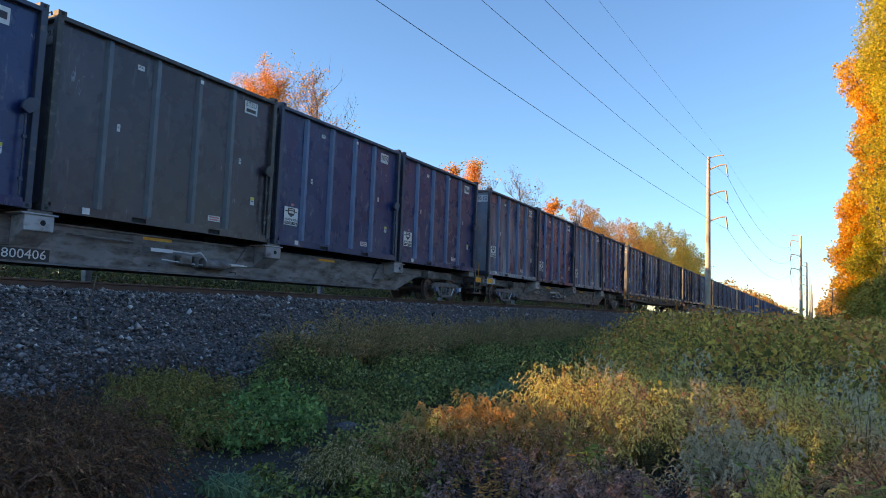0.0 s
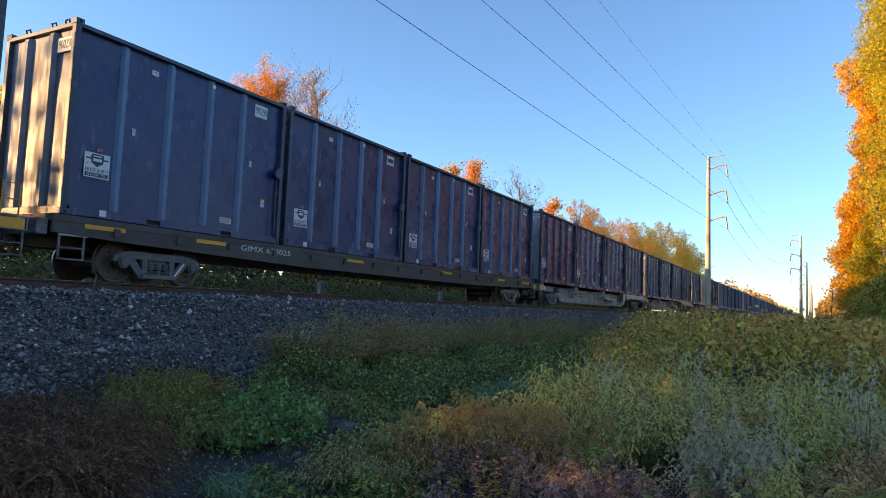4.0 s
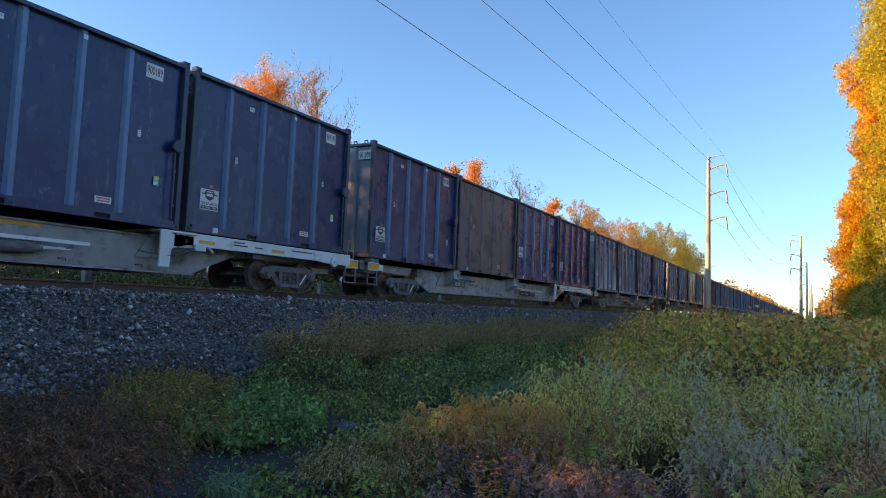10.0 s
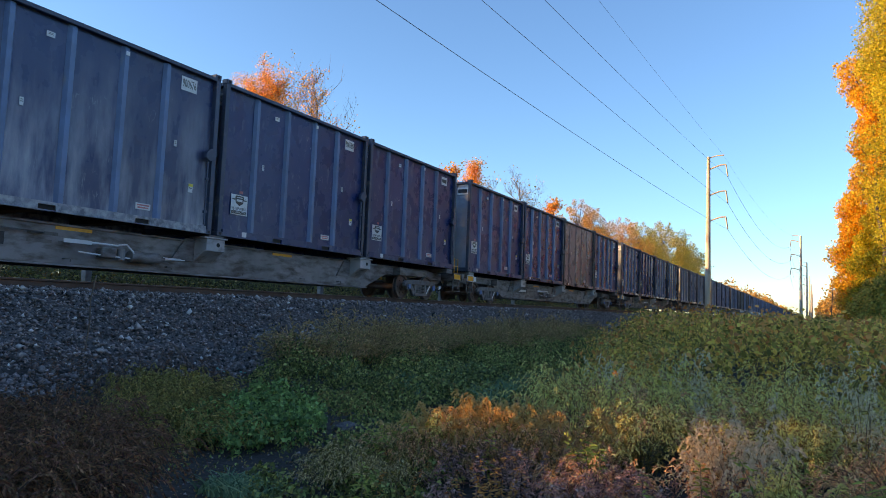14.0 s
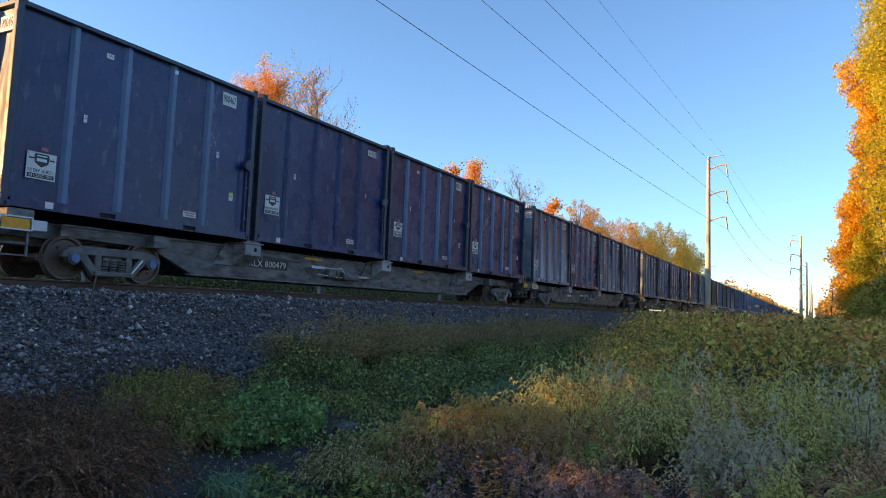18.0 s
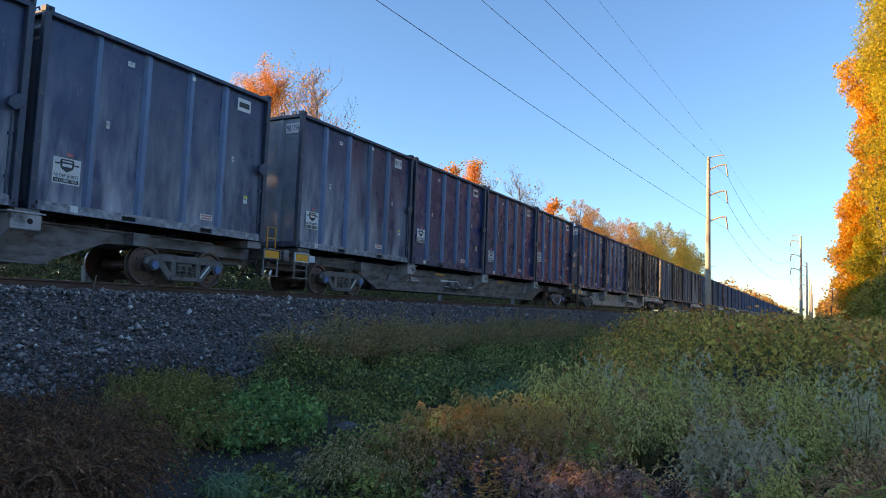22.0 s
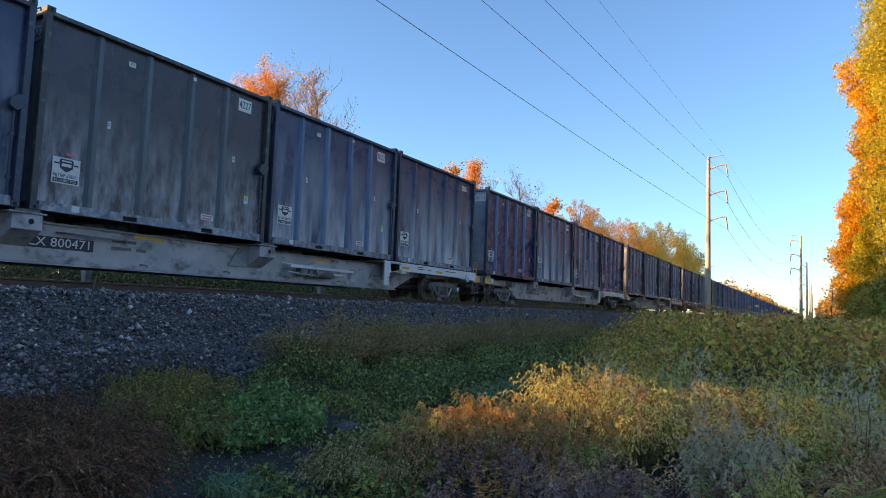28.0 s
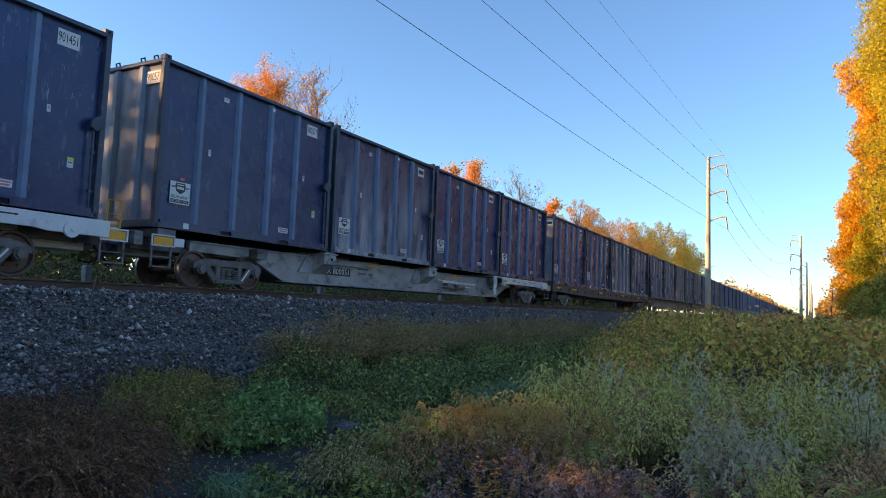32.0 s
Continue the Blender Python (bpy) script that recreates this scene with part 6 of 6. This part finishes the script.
stones("earth_stones", 700, (6.8, 10.4), (3.2, 7.0), lambda x, y: ground_z(x, y), 0.016, "small stones and clods on the bare earth", stone_dark)
# dark feathery bushes by the foot of the bank
arch_bush("feathery_bush", "dark red-brown feathery bush gone over", scattered(62, 18, (5.0, 8.7), (1.6, 5.6), (0.42, 0.70), (0.55, 0.8), where=lambda x, y: x < 12.35 - 1.1 * y and x > 7.2 - 0.85 * y + 0.4), 62, twig_dark, leaf_feather, leaf_feather,
          branches=46, subs=10, fluff=15, size=0.031, reach=0.36, droop=0.9, leaves=0, start=0.15, sway=(0.45, 0.25))
arch_bush("olive_bush", "dark olive feathery bush hanging over the bank's foot", scattered(58, 9, (4.9, 7.2), (4.4, 6.3), (0.34, 0.54), (0.5, 0.75), where=lambda x, y: 12.0 - 1.1 * y < x < 12.95 - 1.1 * y), 58, twig_dark, leaf_feather_olive, leaf_feather_olive,
          branches=46, subs=10, fluff=15, size=0.031, reach=0.34, droop=1.0, leaves=0, start=0.15, sway=(0.5, 0.3))
weed_patch("dry_weeds", "thin dark weeds at the edge of the stones", 260, (3.5, 6.2), (5.0, 8.4), (0.22, 0.5), twig_dark, leaf_feather, 57, per=34, length=0.05, width=0.12, lean=0.6, blobs=16, tight=0.3, where=lambda x, y: x < 13.6 - 1.1 * y)
# taller weeds along the foot of the ballast
arch_bush("olive_weeds", "dark olive-brown weeds at the foot of the ballast", scattered(63, 40, (3.5, 5.4), (9.6, 30.0), (0.75, 1.15), (0.6, 0.95), where=lambda x, y: y > 10.2 - 1.06 * (x - 3.68)), 63, twig_dark, leaf_feather_olive, leaf_grey_weed,
          branches=36, subs=10, fluff=6, size=0.046, reach=0.28, droop=0.5, leaves=16, leaf=0.07, slim=0.14, start=0.3, rise=1.8)
leaf_bank("green_scrub", "dark green leafy scrub at the foot of the bank", 60000, (3.9, 8.2), (8.4, 30.0), lambda x, y: ground_z(x, y) + 0.34 + 0.36 * bumps(x, y, 1.3) + 0.16 * bumps(x, y, 3.7), 0.055, leaf_ivy, 64, 0.7, depth=0.35,
          where=lambda x, y: (y > 10.0 - 1.0 * (x - 3.9)) & (bumps(x, y, 1.3) + 0.6 * bumps(x, y, 3.7) > -0.35))
# goldenrod on the near mound
arch_bush("goldenrod", "golden-orange goldenrod gone to seed on the mound", [(9.72, 6.05, 0.52, 0.42), (10.02, 6.15, 0.60, 0.42), (10.30, 6.25, 0.62, 0.42), (10.12, 5.8, 0.5, 0.4), (10.62, 6.35, 0.6, 0.4), (10.9, 6.6, 0.62, 0.42), (9.5, 5.8, 0.4, 0.35)], 65, twig, leaf_goldenrod, seed_gold,
          branches=36, subs=18, fluff=16, size=0.023, reach=0.15, droop=0.9, leaves=16, leaf=0.06, slim=0.16, start=0.6)
arch_bush("grey_weeds", "grey-green weeds round the foot of the goldenrod", [(9.62, 5.5, 0.42, 0.4), (9.9, 5.35, 0.45, 0.42), (10.2, 5.45, 0.42, 0.4), (10.5, 5.75, 0.46, 0.4), (10.85, 6.0, 0.48, 0.42), (11.1, 6.25, 0.5, 0.4)], 56, twig_dark, leaf_dull_green, leaf_weed_brown,
          branches=34, subs=9, fluff=18, size=0.018, reach=0.14, droop=0.9, leaves=26, leaf=0.06, slim=0.18, start=0.4)
arch_bush("mixed_weeds", "low green and tan weeds in front of the mound", scattered(83, 11, (9.0, 10.9), (4.3, 5.4), (0.22, 0.36), (0.3, 0.45), where=lambda x, y: 12.9 - 0.74 * y < x < 12.9 - 0.56 * y), 83, twig_dark, leaf_dull_green, leaf_weed,
          branches=26, subs=8, fluff=12, size=0.016, reach=0.12, leaves=26, leaf=0.05, slim=0.2, start=0.4)
# the broad grey-olive thicket of goldenrod: uneven domes with dark hollows between
arch_bush("grey_goldenrod", "grey-olive goldenrod thicket gone to seed", scattered(76, 24, (10.2, 15.4), (7.0, 11.2), (0.6, 1.05), (0.55, 0.8), where=lambda x, y: x > 12.9 - 0.335 * y, gap=1.25), 76, twig, leaf_goldenrod, seed_grey,
          branches=44, subs=11, fluff=15, size=0.023, reach=0.23, droop=0.95, leaves=22, leaf=0.065, slim=0.2, start=0.35)
arch_bush("hooked_goldenrod", "tall goldenrod with pale hooked seed sprays", scattered(51, 9, (10.6, 15.2), (6.4, 11.0), (0.85, 1.2), (0.3, 0.42), where=lambda x, y: x > 12.9 - 0.325 * y, gap=2.6), 51, twig, leaf_dull_green, seed_tan,
          branches=16, subs=18, fluff=19, size=0.022, reach=0.18, droop=1.0, leaves=20, leaf=0.06, slim=0.15, start=0.3)
arch_bush("brown_goldenrod", "purple-brown withered goldenrod in the thicket", scattered(67, 15, (10.6, 14.8), (5.2, 8.8), (0.35, 0.75), (0.45, 0.7), where=lambda x, y: x > 12.9 - 0.36 * y, gap=1.3), 67, twig_dark, leaf_weed_brown, leaf_weed_brown,
          branches=40, subs=11, fluff=15, size=0.023, reach=0.19, leaves=22, leaf=0.06, slim=0.2, start=0.3)
arch_bush("green_goldenrod", "dull green leafy goldenrod in the thicket", scattered(66, 13, (10.8, 15.2), (5.0, 9.6), (0.35, 0.75), (0.4, 0.65), where=lambda x, y: x > 12.9 - 0.32 * y, gap=1.5), 66, twig, leaf_dull_green, seed_green,
          branches=36, subs=9, fluff=12, size=0.021, reach=0.13, leaves=34, leaf=0.07, slim=0.18, start=0.5)
arch_bush("tan_goldenrod", "clump of pale tan goldenrod plumes", [(12.28, 5.75, 0.86, 0.22), (12.48, 5.55, 0.70, 0.24), (12.58, 5.9, 0.80, 0.25), (12.35, 5.35, 0.55, 0.3)], 74, twig, leaf_weed, seed_pale,
          branches=13, subs=22, fluff=22, size=0.021, reach=0.15, droop=0.85, leaves=10, leaf=0.06, slim=0.15, start=0.2)
arch_bush("pale_goldenrod", "pale green goldenrod spikes in bloom's end", [(12.78, 5.0, 0.52, 0.22), (12.95, 4.85, 0.46, 0.25), (12.7, 4.75, 0.4, 0.25), (9.98, 5.5, 0.5, 0.15), (10.78, 3.75, 0.22, 0.14)], 77, twig, leaf_dull_green, seed_green,
          branches=11, subs=22, fluff=24, size=0.016, reach=0.11, droop=0.7, leaves=18, leaf=0.06, slim=0.16, start=0.25)
weed_patch("dark_weeds", "withered purple-brown weeds in the shade below", 420, (9.8, 13.6), (3.3, 5.6), (0.2, 0.42), twig_dark, leaf_purple, 73, per=46, length=0.055, width=0.28, lean=0.7, blobs=16, tight=0.3, plume=(8, 0.10, 8, 0.014), plume_mat=leaf_purple,
           where=lambda x, y: (x > 12.9 - 0.56 * y) & (x < 12.9 - 0.06 * y))
weed_patch("young_shoots", "young yellow-green leafy shoots among the weeds", 60, (9.6, 14.0), (4.0, 7.4), (0.4, 0.62), twig, leaf_fresh, 75, per=40, length=0.085, width=0.24, lean=0.3, blobs=14, tight=0.08)
weed_patch("orange_weeds", "low orange-leaved weeds turning on the mound", 60, (10.0, 11.8), (4.2, 6.2), (0.22, 0.42), twig, leaf_turned, 78, per=40, length=0.05, width=0.3, lean=0.6, blobs=7, tight=0.12, where=lambda x, y: x < 12.9 - 0.30 * y)
# brambles
def bramble_edge(x, y):
    """How far inside the bramble bank a place lies."""
    return x - (12.9 - 0.285 * y) + 0.7 * bumps(x, y, 1.7)


def bramble_top(x, y):
    return -0.40 + 0.26 * bumps(x, y, 0.9) + 0.27 * bumps(x, y, 2.7) + 0.15 * bumps(x, y, 6.5) - 0.85 * np.clip(1 - bramble_edge(x, y) / 1.8, 0, 1) - 0.30 * np.clip((11.5 + 1.2 * bumps(x, y, 1.2) - y) / 2.2, 0, 1.4)


leaf_bank("bramble", "bank of brambles, green leaves turning yellow and orange", 56000, (6.6, 19.0), (8.6, 30.0), bramble_top, 0.076, leaf_bramble, 68, 0.62,
          where=lambda x, y: (bramble_edge(x, y) > 0) & (y > 9.6 + 1.4 * bumps(x, y, 1.4)), depth=0.7, ovate=True)
leaf_bank("bramble_turned", "turned orange and tan bramble leaves", 16000, (6.6, 19.0), (8.6, 26.0), lambda x, y: bramble_top(x, y) + 0.12, 0.088, leaf_turned, 79, 0.58,
          where=lambda x, y: (bramble_edge(x, y) > 0) & (y > 9.6 + 1.4 * bumps(x, y, 1.4)) & (bumps(x + 3.1, y * 0.8, 1.35) + 0.45 * bumps(x, y, 4.3) > 0.05), depth=0.35, ovate=True)
weed_patch("bramble_canes", "arching bramble canes and tall stems", 760, (7.5, 18.0), (9.6, 28.0), (1.15, 1.7), twig, leaf_bramble, 69, per=22, length=0.075, width=0.42, lean=0.6, blobs=40, tight=0.7, where=lambda x, y: x > 12.9 - 0.27 * y)
weed_patch("seeding_weeds", "dull green weeds standing out of the brambles", 260, (8.5, 18.0), (9.5, 22.0), (0.9, 1.35), twig, leaf_goldenrod, 80, per=40, length=0.05, width=0.18, lean=0.35, blobs=30, tight=0.4, plume=(12, 0.11, 8, 0.015), plume_mat=seed_green, where=lambda x, y: x > 12.9 - 0.27 * y)
leaf_bank("far_bramble", "rough scrub along the line, green and brown", 26000, (5.0, 26.0), (30.0, 120.0), lambda x, y: -0.55 + 0.25 * bumps(x, y, 0.35), 0.16, leaf_bramble, 70, 0.75, depth=0.9)
# beyond the track
leaf_bank("far_scrub", "yellow-green and brown scrub beyond the track", 26000, (-15.0, -7.3), (2.0, 130.0), lambda x, y: -0.2 + 0.5 * bumps(x, y, 0.6) - 0.10 * (x + 7), 0.14, leaf_scrub, 71, 0.7, depth=1.3)
leaf_bank("bank_scrub", "dense olive and yellow scrub right behind the track", 46000, (-13.0, -8.6), (0.0, 60.0), lambda x, y: 0.55 + 0.35 * bumps(x, y, 0.9) - 0.05 * (x + 8), 0.12, leaf_scrub, 54, 0.75, depth=1.9)
weed_patch("far_sticks", "bare brown sticks and saplings beyond the track", 900, (-14.0, -7.5), (4.0, 90.0), (1.5, 3.2), twig, leaf_rust, 72, per=8, length=0.10, width=0.6, lean=0.25, blobs=60, tight=0.8)


def grass_patch(name, label, n, xr, yr, height, mat, seed, tight=0.12, blobs=14):
    g = Growth(seed)
    x, y = clumpy(g.r, n, xr, yr, blobs, tight)
    g.stalks(x, y, ground_z(x, y), g.r.uniform(*height, len(x)), 0.9, 0.013, k=5, curl=1.0)
    return thing(name, label, "grass", kind="stuff", mesh=ribbon_mesh(name, np.concatenate(g.stems), np.concatenate(g.sw), mat, face=(0.5, -0.8, 0.2)))


grass_patch("grass", "pale green grass tufts in the hollow", 420, (8.95, 9.5), (3.68, 4.0), (0.09, 0.2), grass_green, 81)
grass_patch("grass", "long blue-green grass bent over in the hollow", 900, (5.6, 8.6), (9.0, 14.0), (0.3, 0.5), grass_green, 82, 0.3)


# ---- odds and ends on the bank ----
def stalk(name, label, pts, r, mat, category):
    return thing(name, label, category, mesh=Solid().rod(pts, r, 5).mesh(name, mat))


stalk("dry_stalk", "single tall dry brown stalk on the ballast", [(2.92, 6.81, -1.16), (2.93, 6.84, -0.7), (2.88, 6.86, -0.35), (2.92, 6.9, 0.06)], 0.012, twig, "stalk")
stalk("fallen_stick", "bare fallen stick lying on the stones", [(2.98, 8.46, -1.12), (3.4, 8.33, -1.27), (3.78, 8.18, -1.40)], 0.014, twig, "stick")
thing("plastic_strip", "torn strip of turquoise plastic on the ground", "litter", mesh=Solid().rod([(3.98, 8.50, -1.41), (4.12, 8.47, -1.45), (4.26, 8.43, -1.47)], 0.014, 4).mesh("plastic_strip", plastic_cyan))
thing("plastic_strip", "torn strip of turquoise plastic on the ground", "litter", mesh=Solid().rod([(4.35, 8.70, -1.47), (4.47, 8.80, -1.50), (4.60, 8.86, -1.50)], 0.012, 4).mesh("plastic_strip", plastic_cyan))


def flat_stone(x, y, size, seed, mat, label):
    """A lump of stone with broken corners."""
    r = random.Random(seed)
    bm = bmesh.new()
    bmesh.ops.create_icosphere(bm, subdivisions=2, radius=size)
    for v in bm.verts:
        v.co = Vector((v.co.x * 1.3, v.co.y, v.co.z * 0.5)) * r.uniform(0.86, 1.1)
    me = bpy.data.meshes.new("stone")
    bm.to_mesh(me)
    bm.free()
    me.materials.append(mat)
    thing("stone", label, "stone", mesh=me).matrix_basis = pose(x, y, float(ground_z(np.array(x), np.array(y))) + size * 0.25, 0, 0, r.uniform(0, 180))


flat_stone(8.72, 4.44, 0.07, 3, tie_wood, "dark flat stone on the bare earth")
flat_stone(8.30, 6.37, 0.13, 4, ballast_far, "grey flat stone among the creepers")
thing("rusty_scrap", "rust-coloured scrap of metal on the ballast", "scrap", mesh=Solid().box(-0.09, 0.09, -0.03, 0.03, 0, 0.03).mesh("rusty_scrap", rail_rust, 0.008)).matrix_basis = pose(2.3, 10.78, -0.82, 8, 20, 35)


# ---- what moves ----
def run(t):
    """How far the train has come at t seconds; it slows a little."""
    return 11.751 * t - 0.00508 * t ** 2 - 0.000114 * t ** 3


START, WHEEL_R = 1.40, 0.457


def motions():
    times = [0, 2, 4, 6, 8, 10, 12, 14, 16, 18, 20, 22, 24, 26, 28, 30, 32]
    for ob, n, y, z in MOVERS:
        walk(ob, [(t, pose(TRACK_X, START + n * CAR_PITCH + y - run(t), z)) for t in times])
    # the wheels turn while their car is near enough for it to show
    for n, sets in WHEELS:
        ticks = [i / FPS for i in range(0, 32 * FPS + 1) if -28 < START + n * CAR_PITCH - run(i / FPS) < 24]
        for w in sets if ticks else ():
            at = w.matrix_basis.translation.copy()
            rows = [(t, pose(at.x, at.y, at.z, math.degrees(run(t) / WHEEL_R) % 360.0)) for t in ticks]
            if ticks[0] > 0:
                rows.insert(0, (0.0, rows[0][1]))
            if ticks[-1] < 32.0 - 1e-6:
                rows.append((32.0, rows[-1][1]))
            walk(w, rows)


motions()
